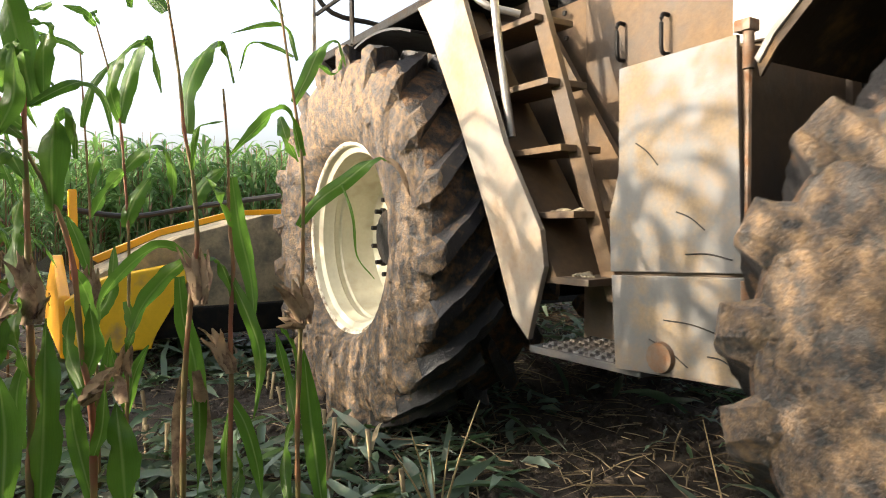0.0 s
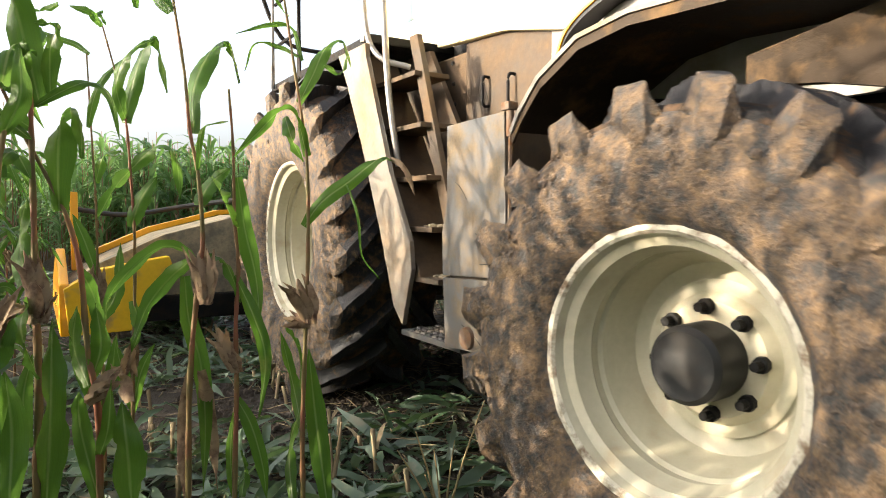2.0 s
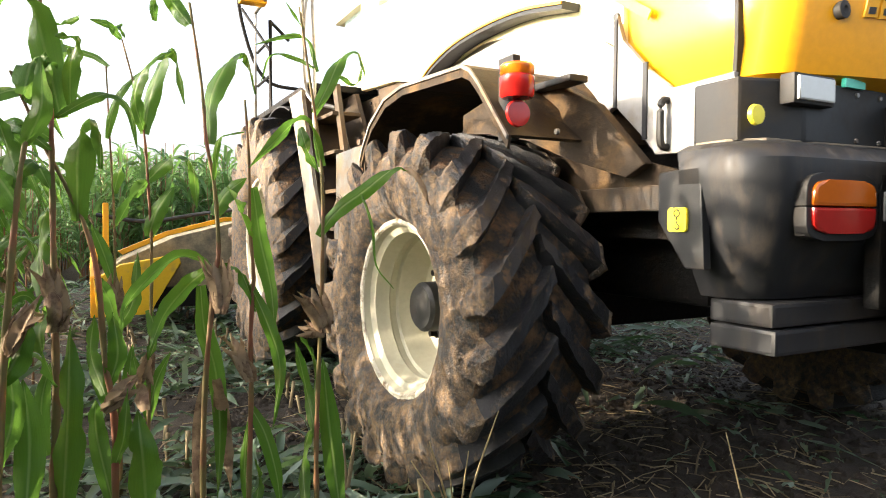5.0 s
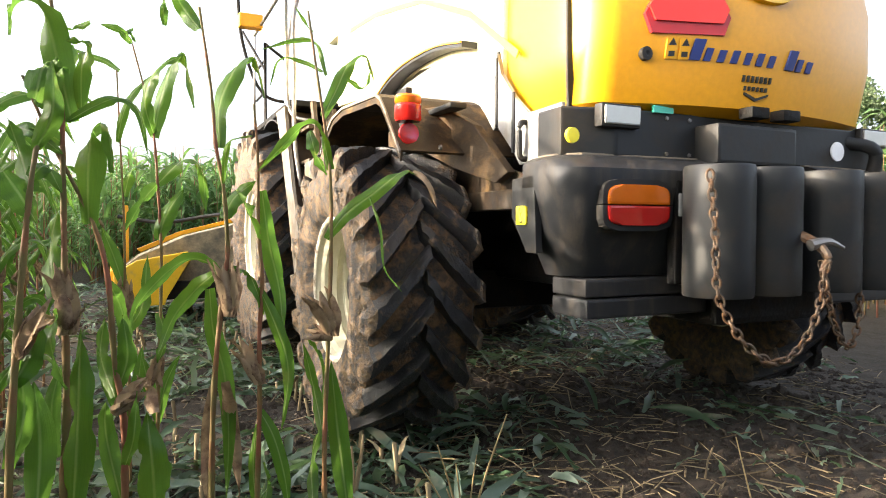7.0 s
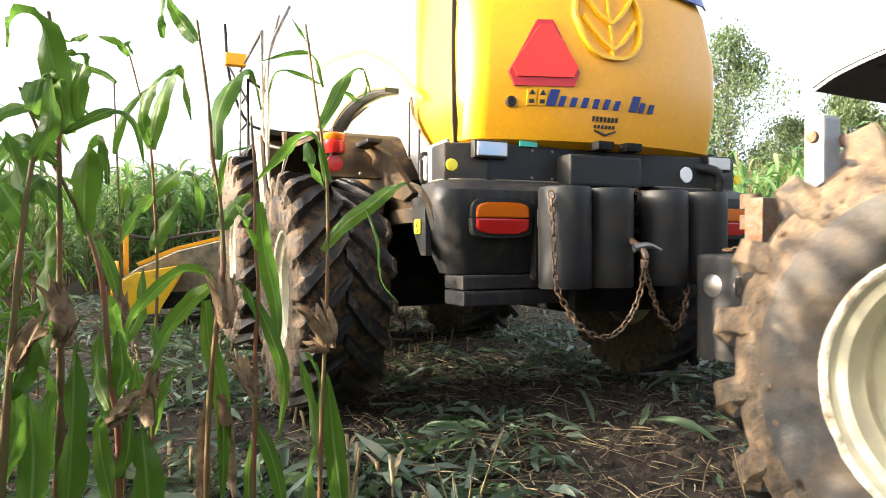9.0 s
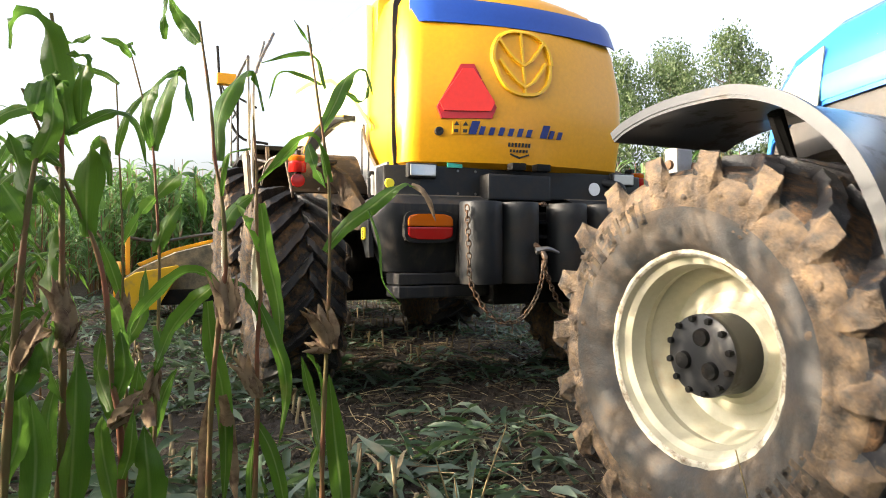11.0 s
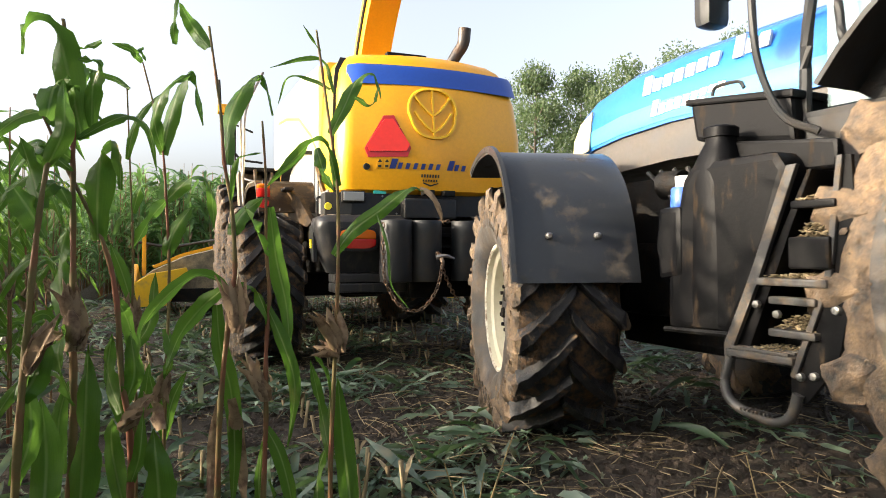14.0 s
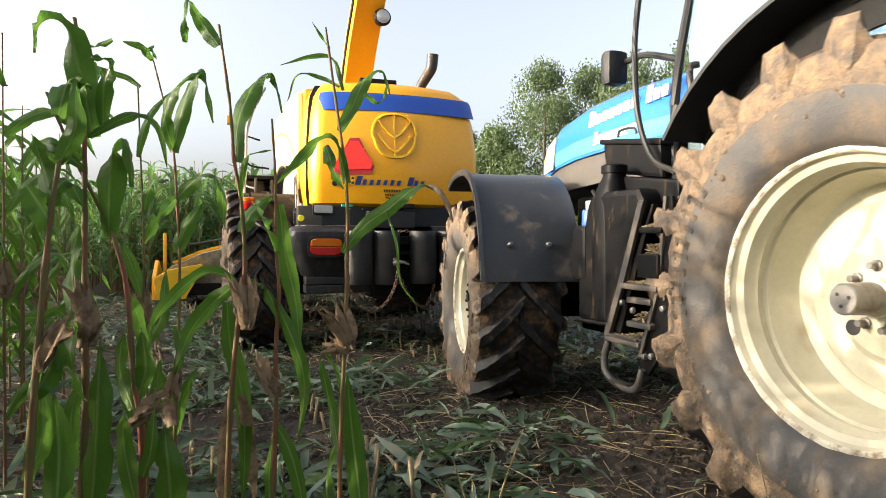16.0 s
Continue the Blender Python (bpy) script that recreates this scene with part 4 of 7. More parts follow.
part("hinge_bracket", B(2.62, 3.0, -0.45, -0.36, 2.76, 2.81, bev=0.01), dark_metal, harv)
for x in (2.66, 2.94):
    part("bracket_leg", B(x, x + 0.05, -0.45, -0.38, 2.66, 2.78), dark_metal, harv)
part("roof_sensor", lathe(bmesh.new(), [(2.68, 0.03), (2.74, 0.03), (2.75, 0)], 12, "z", centre=(3.08, -0.5, 0)), black_plastic, harv)

# dark band below the hood
band = part("rear_band", prism(bmesh.new(), [(1.94, -0.96), (2.15, -1.02), (3.65, -1.02), (3.86, -0.96), (3.86, -0.80), (1.94, -0.80)], "z", 1.29, 1.475, 0.01), black_plastic, harv, "black band with lamps below the hood")
for s in (1, -1):
    fx = (lambda x: x) if s > 0 else (lambda x: 2 * CX - x)
    a, c = sorted((fx(2.06), fx(2.25)))
    part("lamp_housing", B(a, c, -1.05, -1.0, 1.395, 1.485, bev=0.012), black_plastic, band)
    part("work_lamp", B(a + 0.012, c - 0.012, -1.058, -1.045, 1.405, 1.475, bev=0.006), clear_lens, band, "clear rectangular work lamp")
    a, c = sorted((fx(1.93), fx(1.99)))
    part("side_marker", lathe(bmesh.new(), [(-1.0, 0.03), (-1.012, 0.028), (-1.014, 0)], 18, "y", centre=((a + c) / 2, 0, 1.36)), yellow_tag, band)
part("green_label", B(2.325, 2.425, -1.032, -1.018, 1.468, 1.495), green_tag, band, "green sticker")
part("lock_box", B(2.55, 3.0, -1.14, -1.0, 1.27, 1.43, bev=0.015), black_plastic, band)
for x in (2.70, 2.88):
    part("lock_block", B(x, x + 0.10, -1.17, -1.1, 1.455, 1.50, bev=0.008), dark_metal, band)
part("round_label", lathe(bmesh.new(), [(-1.022, 0.045), (-1.028, 0.044), (-1.03, 0)], 20, "y", centre=(3.42, 0, 1.37)), white_mark, band)
part("hose", tube(bmesh.new(), smooth_line([(3.5, -1.0, 1.42), (3.6, -1.08, 1.38), (3.62, -1.06, 1.26)], 5), 0.03, 10), black_plastic, band)
for x in (2.40, 2.52):
    for z in (1.31, 1.45):
        part("screw", lathe(bmesh.new(), [(-1.02, 0.009), (-1.026, 0.007), (-1.027, 0)], 8, "y", centre=(x, 0, z)), steel_mat, band)


# rear bumper, one moulding at each side
def bumper():
    b = bmesh.new()
    rings = []
    for z, x0, y0, yin in ((0.83, 1.985, -0.98, -0.80), (0.90, 1.95, -1.02, -0.80), (1.0, 1.90, -1.07, -0.82), (1.17, 1.86, -1.11, -0.82), (1.235, 1.86, -1.11, -0.82), (1.27, 1.875, -1.08, -0.8), (1.29, 1.92, -1.02, -0.8)):
        pts = [(x0, yin)]
        for i in range(6):
            a = radians(180 + 90 * i / 5)
            pts.append((x0 + 0.13 + 0.13 * math.cos(a), y0 + 0.13 + 0.13 * math.sin(a)))
        pts += [(2.62, y0 - 0.03), (2.62, yin)]
        rings.append([b.verts.new((x, y, z)) for x, y in pts])
    n = len(rings[0])
    for r0, r1 in zip(rings, rings[1:]):
        for k in range(n):
            b.faces.new((r0[k], r0[(k + 1) % n], r1[(k + 1) % n], r1[k]))
    b.faces.new(rings[0][::-1]), b.faces.new(rings[-1])
    return b


for s, bp in zip((1, -1), both("rear_bumper", bumper, grey_plastic, harv, "dark grey moulded plastic rear bumper", smooth=40)):
    def fl(b):
        if s < 0:
            bmesh.ops.scale(b, vec=(-1, 1, 1), verts=b.verts)
            bmesh.ops.translate(b, vec=(2 * CX, 0, 0), verts=b.verts)
        return b
    part("lamp_recess", fl(B(2.015, 2.345, -1.121, -1.08, 1.015, 1.185, bev=0.02)), black_plastic, bp)
    def half_lens(up, w, h, y0, y1, bev):
        pts = [(2.17 + w * math.copysign(abs(math.cos(radians(q))) ** 0.42, math.cos(radians(q))), 1.1005 + up * 0.001 + up * h * abs(math.sin(radians(q))) ** 0.42) for q in range(0, 181, 15)]
        return prism(bmesh.new(), pts, "y", y0, y1, bev)
    for up in (-1, 1):
        part("lamp_bezel", fl(half_lens(up, 0.165, 0.094, -1.130, -1.09, 0.004)), black_plastic, bp)
    part("tail_lamp", fl(half_lens(-1, 0.145, 0.074, -1.140, -1.10, 0.010)), red_lens, bp, "red tail lamp lens")
    part("turn_lamp", fl(half_lens(1, 0.145, 0.074, -1.140, -1.10, 0.010)), orange_lens, bp, "orange turn signal lens")
    part("clear_marker", fl(B(2.36, 2.385, -1.135, -1.09, 1.06, 1.15, bev=0.008)), clear_lens, bp)
    part("bumper_top", fl(prism(bmesh.new(), [(1.93, -0.82), (1.93, -0.93), (2.0, -1.01), (2.62, -1.04), (2.62, -0.82)], "z", 1.286, 1.298, 0.004)), shelf_dust, bp, "dust lying on the bumper top")
    part("bumper_strip", fl(B(2.0, 2.60, -1.04, -0.82, 0.755, 0.825, bev=0.012)), grey_plastic, bp)
    part("bumper_strip", fl(B(2.0, 2.60, -1.05, -0.82, 0.675, 0.75, bev=0.012)), grey_plastic, bp)
    scallop = [(-0.825 + 0.036 * (1 + 0.03 * math.cos(24 * q)) * math.copysign(abs(math.cos(q)) ** 0.3, math.cos(q)), 1.065 + 0.036 * (1 + 0.03 * math.cos(24 * q)) * math.copysign(abs(math.sin(q)) ** 0.3, math.sin(q))) for q in (math.pi * i / 24 for i in range(48))]
    tag = part("yellow_tag", fl(prism(bmesh.new(), scallop, "x", 1.85, 1.858)), yellow_tag, bp, "square yellow sticker with a hook sign")
    part("hook_sign", fl(tube(bmesh.new(), [(1.849, -0.825 + 0.011 * math.cos(q), 1.084 + 0.011 * math.sin(q)) for q in (0.5236 * i for i in range(13))], 0.0022, 5)), black_mark, tag)
    part("hook_sign", fl(tube(bmesh.new(), smooth_line([(1.849, -0.825, 1.073), (1.849, -0.825, 1.056), (1.849, -0.836, 1.044), (1.849, -0.826, 1.036), (1.849, -0.814, 1.044)], 4), 0.0024, 5)), black_mark, tag)

# four rubber buffers with the towing chain
part("hitch_plate", B(2.35, 3.45, -1.13, -1.08, 0.80, 1.20, bev=0.01), dark_metal, harv)
for x in (2.44, 2.69, 3.04, 3.31):
    part("rubber_buffer", lathe(bmesh.new(), [(0.765, 0.02), (0.765, 0.122), (0.775, 0.126), (0.85, 0.127), (0.93, 0.126), (1.01, 0.127), (1.09, 0.126), (1.16, 0.127), (1.235, 0.126), (1.245, 0.122), (1.245, 0.105), (1.22, 0.10), (1.22, 0.0)], 24, "z", centre=(x, -1.25, 0)), black_plastic, harv, "dark upright rubber buffer tube")
for z in (0.95, 1.03, 1.12):
    part("hitch_bar", B(2.83, 2.93, -1.22, -1.12, z, z + 0.025, bev=0.005), dark_metal, harv)
hook = part("tow_hook", tube(bmesh.new(), smooth_line([(2.76, -1.2, 1.03), (2.74, -1.33, 1.0), (2.745, -1.42, 0.96), (2.75, -1.46, 0.91), (2.74, -1.45, 0.86)], 5), 0.022, 8, 0.014), rust_mat, harv, "rusty towing hook")
part("hook_tip", tube(bmesh.new(), smooth_line([(2.71, -1.42, 0.955), (2.78, -1.44, 0.968), (2.85, -1.45, 0.945)], 4), 0.022, 8, 0.008), steel_mat, harv, "worn bright hook tip")


def chain(path, size, parent, name="chain_link"):
    """Links laid along a line, every second one turned."""
    pts = smooth_line(path, 30)
    gap = size * 1.45
    acc, last, out = 0.0, pts[0], [0]
    for i in range(1, len(pts)):
        acc += (pts[i] - pts[i - 1]).length
        if acc >= gap:
            out.append(i)
            acc = 0.0
    loop = [(size * (math.cos(t) * 0.62), 0, size * math.sin(t) * 1.05) for t in (2 * math.pi * k / 12 for k in range(12))]
    b = bmesh.new()
    r, n = size * 0.23, 6
    rg = []
    for k in range(12):
        c, nx = Vector(loop[k]), (Vector(loop[(k + 1) % 12]) - Vector(loop[k - 1])).normalized()
        sd = Vector((0, 1, 0))
        o = sd.cross(nx)
        rg.append([b.verts.new(c + (sd * math.cos(a) + o * math.sin(a)) * r) for a in (2 * math.pi * q / n for q in range(n))])
    for k in range(12):
        for q in range(n):
            b.faces.new((rg[k][q], rg[k][(q + 1) % n], rg[(k + 1) % 12][(q + 1) % n], rg[(k + 1) % 12][q]))
    first = part(name, b, rust_mat, parent, "", 80, keep=True)
    for j, i in enumerate(out):
        d = (pts[min(i + 1, len(pts) - 1)] - pts[max(i - 1, 0)]).normalized()
        q = d.to_track_quat("Z", "Y").to_matrix().to_4x4() @ Matrix.Rotation(math.pi / 2 * (j % 2) + 0.35, 4, "Z")
        o = first if j == 0 else new(name, first.data)
        o.parent = parent
        o.matrix_basis = Matrix.Translation(pts[i] - OFF) @ q


chain([(2.31, -1.33, 1.20), (2.305, -1.36, 1.0), (2.31, -1.37, 0.80), (2.35, -1.39, 0.69), (2.41, -1.42, 0.60), (2.50, -1.44, 0.55), (2.59, -1.45, 0.57), (2.67, -1.46, 0.66), (2.72, -1.46, 0.77), (2.74, -1.46, 0.88)], 0.021, harv)
chain([(2.75, -1.44, 0.88), (2.82, -1.42, 0.74), (2.90, -1.40, 0.62), (3.00, -1.38, 0.56), (3.08, -1.36, 0.64), (3.12, -1.34, 0.78)], 0.021, harv)
chain([(2.80, -1.20, 1.235), (2.87, -1.22, 1.245), (2.96, -1.20, 1.235)], 0.021, harv)

# maize header with two sloping wings
def wing():
    return prism(bmesh.new(), [(0.32, 0.55), (0.52, 0.70), (1.00, 0.92), (1.62, 1.08), (2.3, 1.10), (2.3, 0.45), (1.7, 0.42), (0.9, 0.40)], "y", 4.95, 5.7, 0.01)


both("header_wing", wing, header_dust, harv, "header wing covered in chaff and soil", smooth=25)
both("wing_back", lambda: prism(bmesh.new(), [(0.30, 0.16), (0.27, 0.52), (0.50, 0.66), (1.02, 0.75), (1.05, 0.66), (0.80, 0.28), (0.78, 0.17)], "y", 4.80, 4.95, 0.012), yellow_dirty, harv, "dirty yellow header end plate")
both("wing_edge", lambda: prism(bmesh.new(), [(0.55, 0.72), (1.00, 0.93), (1.6, 1.09), (2.2, 1.11), (2.2, 1.15), (1.6, 1.13), (0.98, 0.97), (0.5, 0.76)], "y", 5.66, 5.75, 0.006), yellow_mat, harv, "yellow top edge of the header")
both("header_end", lambda: prism(bmesh.new(), [(4.8, 0.16), (4.85, 0.55), (5.5, 0.8), (6.6, 0.5), (7.1, 0.22), (7.0, 0.14)], "x", 0.24, 0.31, 0.02), yellow_mat, harv, "yellow header divider")
both("header_post", lambda: prism(bmesh.new(), [(5.6, 0.6), (5.72, 0.6), (5.70, 1.25), (5.64, 1.28)], "x", 0.36, 0.42, 0.01), yellow_mat, harv, "yellow upright marker post")
both("header_beam", lambda: B(0.75, 2.3, 4.86, 5.1, 0.22, 0.42, bev=0.02), dark_metal, harv)
part("header_centre", B(2.3, 3.5, 4.7, 5.6, 0.3, 1.2, bev=0.04), dark_metal, harv)
both("feed_drum", lambda: lathe(bmesh.new(), [(0.16, 0.0), (0.16, 0.55), (0.22, 0.55), (0.24, 0.35), (0.7, 0.35), (0.72, 0.5), (0.76, 0.5), (0.76, 0)], 28, "z", centre=(1.15, 6.2, 0)), dark_metal, harv)
both("header_hose", lambda: tube(bmesh.new(), smooth_line([(0.3, 5.9, 1.15), (0.8, 5.8, 1.08), (1.3, 5.7, 1.16), (1.9, 5.4, 1.25)], 6), 0.022, 8), black_plastic, harv)

# ---- the tractor that follows ----
OFF = Vector((3.15, 0.5, 0))
CX = 3.15
trac = thing("tractor", "blue farm tractor with black mudguards and dusty tyres following behind", "tractor")
TF, TR = (1.883 + 0.21 + 0.02, 1.942, 0.655), (2.184 + 0.25, -0.881, 0.913)
trac_wheels = []
for sx in (1, -1):
    for kind, c in (("front", TF), ("rear", TR)):
        if kind == "front":
            wh = wheel("front_wheel", trac, 0.735, 0.368, 0.61, 18, 0.055, 0.42 * sx, 0.24, "planet", tyre_side_dry, 11, "cream front wheel with dusty tyre", lettering=True, thick=0.065, lug_side=0.45)
        else:
            wh = wheel("rear_wheel", trac, 0.955, 0.505, 0.70, 19, 0.07, 0.40 * sx, 0.30, "bar", tyre_side_dry, 13, "large cream rear wheel with dusty tyre", lettering=True, thick=0.085, lug_side=0.45)
        p = Vector((c[0] if sx > 0 else 2 * CX - c[0], c[1], c[2])) - OFF
        trac_wheels.append((wh, p, 0.735 if kind == "front" else 0.955, sx, kind == "front"))

# front mudguards turn with the wheels
GA = [(0.44, 0.84), (0.36, 0.875), (0.2, 0.91), (0.0, 0.92), (-0.18, 0.905), (-0.36, 0.83), (-0.52, 0.68), (-0.62, 0.48), (-0.685, 0.25), (-0.70, 0.185)]
GA = [tuple(p) for p in smooth_line([(a, c, 0) for a, c in GA], 5)]
GA = [(p[0], p[1]) for p in GA]
trac_guards = []
for sx in (1, -1):
    b = bmesh.new()
    x0, x1 = (-0.17, 0.50) if sx > 0 else (-0.50, 0.17)
    sheet(b, GA, "x", x0, x1, 0.012)
    e0, e1 = (x0 - 0.004, x0 + 0.02) if sx > 0 else (x1 - 0.02, x1 + 0.004)
    sheet(b, GA, "x", e0, e1, -0.035)
    g = part("front_mudguard", b, guard_plastic, trac, "scuffed black plastic front mudguard", 60, keep=True)
    for p in g.data.polygons:
        p.use_smooth = True
    for x in (0.035, 0.29):
        part("mudguard_bolt", lathe(bmesh.new(), [(-0.625, 0.018), (-0.662, 0.018), (-0.67, 0.010), (-0.67, 0)], 14, "y", centre=(x * sx, 0.0, 0.42)), steel_mat, g, keep=True)
    part("mudguard_stay", tube(bmesh.new(), [(sx * 0.2, 0, 0.1), (sx * 0.25, -0.1, 0.6), (sx * 0.05, -0.15, 0.87)], 0.03, 8), dark_metal, g, keep=True)
    p = Vector((TF[0] - 0.02 if sx > 0 else 2 * CX - TF[0] + 0.02, TF[1], TF[2])) - OFF
    trac_guards.append((g, p, sx))


# bonnet: a long nose, falling to the front
def bonnet(z_lo, z_hi, grow, f0=0.0, f1=1.0):
    b = bmesh.new()
    rings = []
    S = [(0.30, 2.10, 1.42, 0.46), (0.8, 2.105, 1.42, 0.45), (1.3, 2.11, 1.42, 0.44), (1.7, 2.085, 1.40, 0.425), (2.0, 2.03, 1.38, 0.40), (2.18, 1.95, 1.36, 0.37), (2.30, 1.82, 1.32, 0.325), (2.36, 1.60, 1.27, 0.28)]
    for y, zt, zb, hw in S:
        hw += grow
        lo = zb + (zt - zb) * z_lo
        hi = zb + (zt - zb) * z_hi
        pts = [(-hw, lo)]
        if z_hi < 1:
            pts += [(-hw - 0.01, (lo + hi) / 2), (-hw + 0.01, hi), (hw - 0.01, hi), (hw + 0.01, (lo + hi) / 2), (hw, lo)]
        else:
            pts += [(-hw - 0.005, lo + (hi - lo) * 0.45), (-hw + 0.04, hi - (hi - lo) * 0.18), (-hw + 0.14, hi), (hw - 0.14, hi), (hw - 0.04, hi - (hi - lo) * 0.18), (hw + 0.005, lo + (hi - lo) * 0.45), (hw, lo)]
        rings.append([b.verts.new((CX + x, y, z)) for x, z in pts])
    n = len(rings[0])
    for r0, r1 in zip(rings, rings[1:]):
        for k in range(n):
            b.faces.new((r0[k], r0[(k + 1) % n], r1[(k + 1) % n], r1[k]))
    b.faces.new(rings[0][::-1]), b.faces.new(rings[-1])
    return b


bon = part("bonnet", bonnet(0.42, 1.0, 0.0), blue_mat, trac, "glossy blue bonnet falling to the front", 40)
part("bonnet_lower", bonnet(0.12, 0.42, -0.01), engine_cover, trac, "dusty grey lower engine cover", 40)
# band of paler blue: the bonnet's side glare laid on as colour
part("pale_band", bonnet(0.45, 0.66, 0.004), glare_blue_mat, trac, "light blue band painted for glare on the bonnet side", 40)
for s in (-1, 1):
    xx = CX + s * 0.45
    sx0, sx1 = sorted((CX + s * 0.38, CX + s * 0.418))
    hb = prism(bmesh.new(), [(2.02, 1.65), (2.25, 1.63), (2.22, 1.74), (2.13, 1.84), (2.00, 1.90)], "x", *sorted((CX + s * 0.0, CX + s * 0.01)), 0.0)
    for v in hb.verts:
        hw = float(np.interp(v.co.y, (1.7, 2.0, 2.18, 2.30), (0.425, 0.40, 0.37, 0.325))) - 0.20 * max(0.0, v.co.z - 1.80)
        v.co.x += s * (hw + 0.018)
    part("headlamp_panel", hb, cream_lens, bon, "cream headlamp panel")

    def words(y0, y1, z0, h, n, rise, x):
        b = bmesh.new()
        st = (y0 - y1) / n
        for i in range(n):
            hh = h if i == 0 else h * 0.66
            y = y0 - st * i
            w = st * 0.72
            o = [(y, z0 + rise * i), (y - w, z0 + rise * i), (y - w - 0.25 * hh, z0 + hh + rise * i), (y - 0.25 * hh, z0 + hh + rise * i)]
            prism(b, o, "x", *sorted((CX + s * (x - 0.012), CX + s * (x + 0.006 - 0.0000) )))
        return b
    part("lettering", words(1.50, 0.94, 1.895, 0.10, 7, 0.008, 0.437), white_mark, bon, "white italic lettering")
    part("lettering", words(0.86, 0.64, 1.945, 0.10, 3, 0.006, 0.449), white_mark, bon, "white italic lettering")
    part("lettering", words(1.42, 0.9, 1.76, 0.085, 9, 0.004, 0.452), white_mark, bon, "white block lettering")
    part("badge", prism(bmesh.new(), [(1.78, 1.86), (1.66, 1.89), (1.66, 1.92), (1.78, 1.89)], "x", *sorted((CX + s * 0.395, CX + s * 0.412))), white_mark, bon)
    # engine side
    part("engine_side", B(*sorted((CX + s * 0.2, CX + s * 0.38)), 0.4, 1.75, 0.75, 1.42, bev=0.04), dark_metal, trac)
    part("alternator", lathe(bmesh.new(), [(1.18, 0.0), (1.18, 0.07), (1.32, 0.08), (1.33, 0)], 20, "y", centre=(CX + s * 0.45, 0, 1.36)), dark_metal, trac)
    for j in range(4):
        part("engine_hose", tube(bmesh.new(), smooth_line([(CX + s * 0.40, 1.5 - 0.1 * j, 1.45), (CX + s * 0.48, 1.25 - 0.08 * j, 1.30 - 0.06 * j), (CX + s * 0.45, 1.0, 1.1 - 0.06 * j), (CX + s * 0.42, 0.8, 0.9)], 5), 0.014, 6), black_plastic, trac)

part("chassis", B(2.75, 3.55, -1.3, 2.3, 0.62, 1.05, bev=0.05), dark_metal, trac)
part("front_axle", B(2.2, 4.1, 1.85, 2.05, 0.52, 0.78, bev=0.04), dark_metal, trac)
part("rear_axle", B(2.5, 3.8, -1.05, -0.7, 0.75, 1.1, bev=0.05), dark_metal, trac)
part("drive_shaft_cover", B(2.9, 3.4, 0.2, 1.9, 0.42, 0.62, bev=0.05), dark_metal, trac)

# tank with a bottle-shaped filler and the blue cap
tank = part("fuel_tank", prism(bmesh.new(), [(0.74, 0.66), (0.75, 0.88), (0.64, 0.90), (0.66, 1.30), (0.56, 1.40), (0.30, 1.42), (0.02, 1.40), (0.06, 1.0), (0.25, 0.72), (0.55, 0.64)], "x", 2.34, 2.66, 0.04), tank_plastic, trac, "black mud-splashed plastic fuel tank", 40)
part("tank_foot", prism(bmesh.new(), [(0.755, 0.66), (0.755, 0.90), (0.67, 1.30), (0.61, 1.37), (0.21, 1.37), (0.165, 1.30), (0.29, 0.90), (0.42, 0.66)], "x", 2.158, 2.40, 0.035), tank_plastic, trac, "", 40)
b = bmesh.new()
rings = []
for z, rx, ry, yc in ((0.66, 0.085, 0.105, 0.545), (0.68, 0.10, 0.118, 0.545), (0.86, 0.102, 0.116, 0.545), (1.05, 0.10, 0.112, 0.545), (1.28, 0.098, 0.108, 0.55), (1.36, 0.09, 0.095, 0.55), (1.42, 0.07, 0.07, 0.545), (1.455, 0.058, 0.056, 0.54), (1.47, 0.058, 0.056, 0.54), (1.472, 0.066, 0.064, 0.54), (1.51, 0.066, 0.064, 0.54), (1.518, 0.055, 0.054, 0.54)):
    rings.append([b.verts.new((2.25 + rx * math.copysign(abs(math.cos(q)) ** 0.75, math.cos(q)), yc + ry * math.copysign(abs(math.sin(q)) ** 0.75, math.sin(q)), z)) for q in [6.2832 * k / 28 for k in range(28)]])
for r0, r1 in zip(rings, rings[1:]):
    for k in range(28):
        b.faces.new((r0[k], r0[(k + 1) % 28], r1[(k + 1) % 28], r1[k]))
b.faces.new(rings[-1])
part("tank_neck", b, tank_plastic, trac, "bottle-shaped black filler", 35)
part("tank_strap", tube(bmesh.new(), [(2.15, 0.76, 0.655), (2.15, 0.42, 0.665)], 0.012, 6), dark_metal, trac)
part("tank_knob", lathe(bmesh.new(), [(2.345, 0.035), (2.32, 0.03), (2.318, 0)], 14, centre=(0, 0.30, 1.12)), dark_metal, trac)
part("small_tank", prism(bmesh.new(), [(0.80, 0.87), (0.81, 1.02), (0.80, 1.19), (0.67, 1.19), (0.665, 0.89)], "x", 2.15, 2.32, 0.025), tank_plastic, trac, "", 40)
part("box_handle", tube(bmesh.new(), smooth_line([(2.40, 0.72, 1.70), (2.40, 0.70, 1.735), (2.40, 0.58, 1.735), (2.40, 0.55, 1.70)], 3), 0.008, 6), black_plastic, trac)
part("under_shelf", prism(bmesh.new(), [(0.60, 1.34), (0.60, 1.44), (0.55, 1.46), (0.05, 1.40), (0.05, 1.29), (0.45, 1.31)], "x", 2.27, 2.5, 0.015), tank_plastic, trac, "", 40)
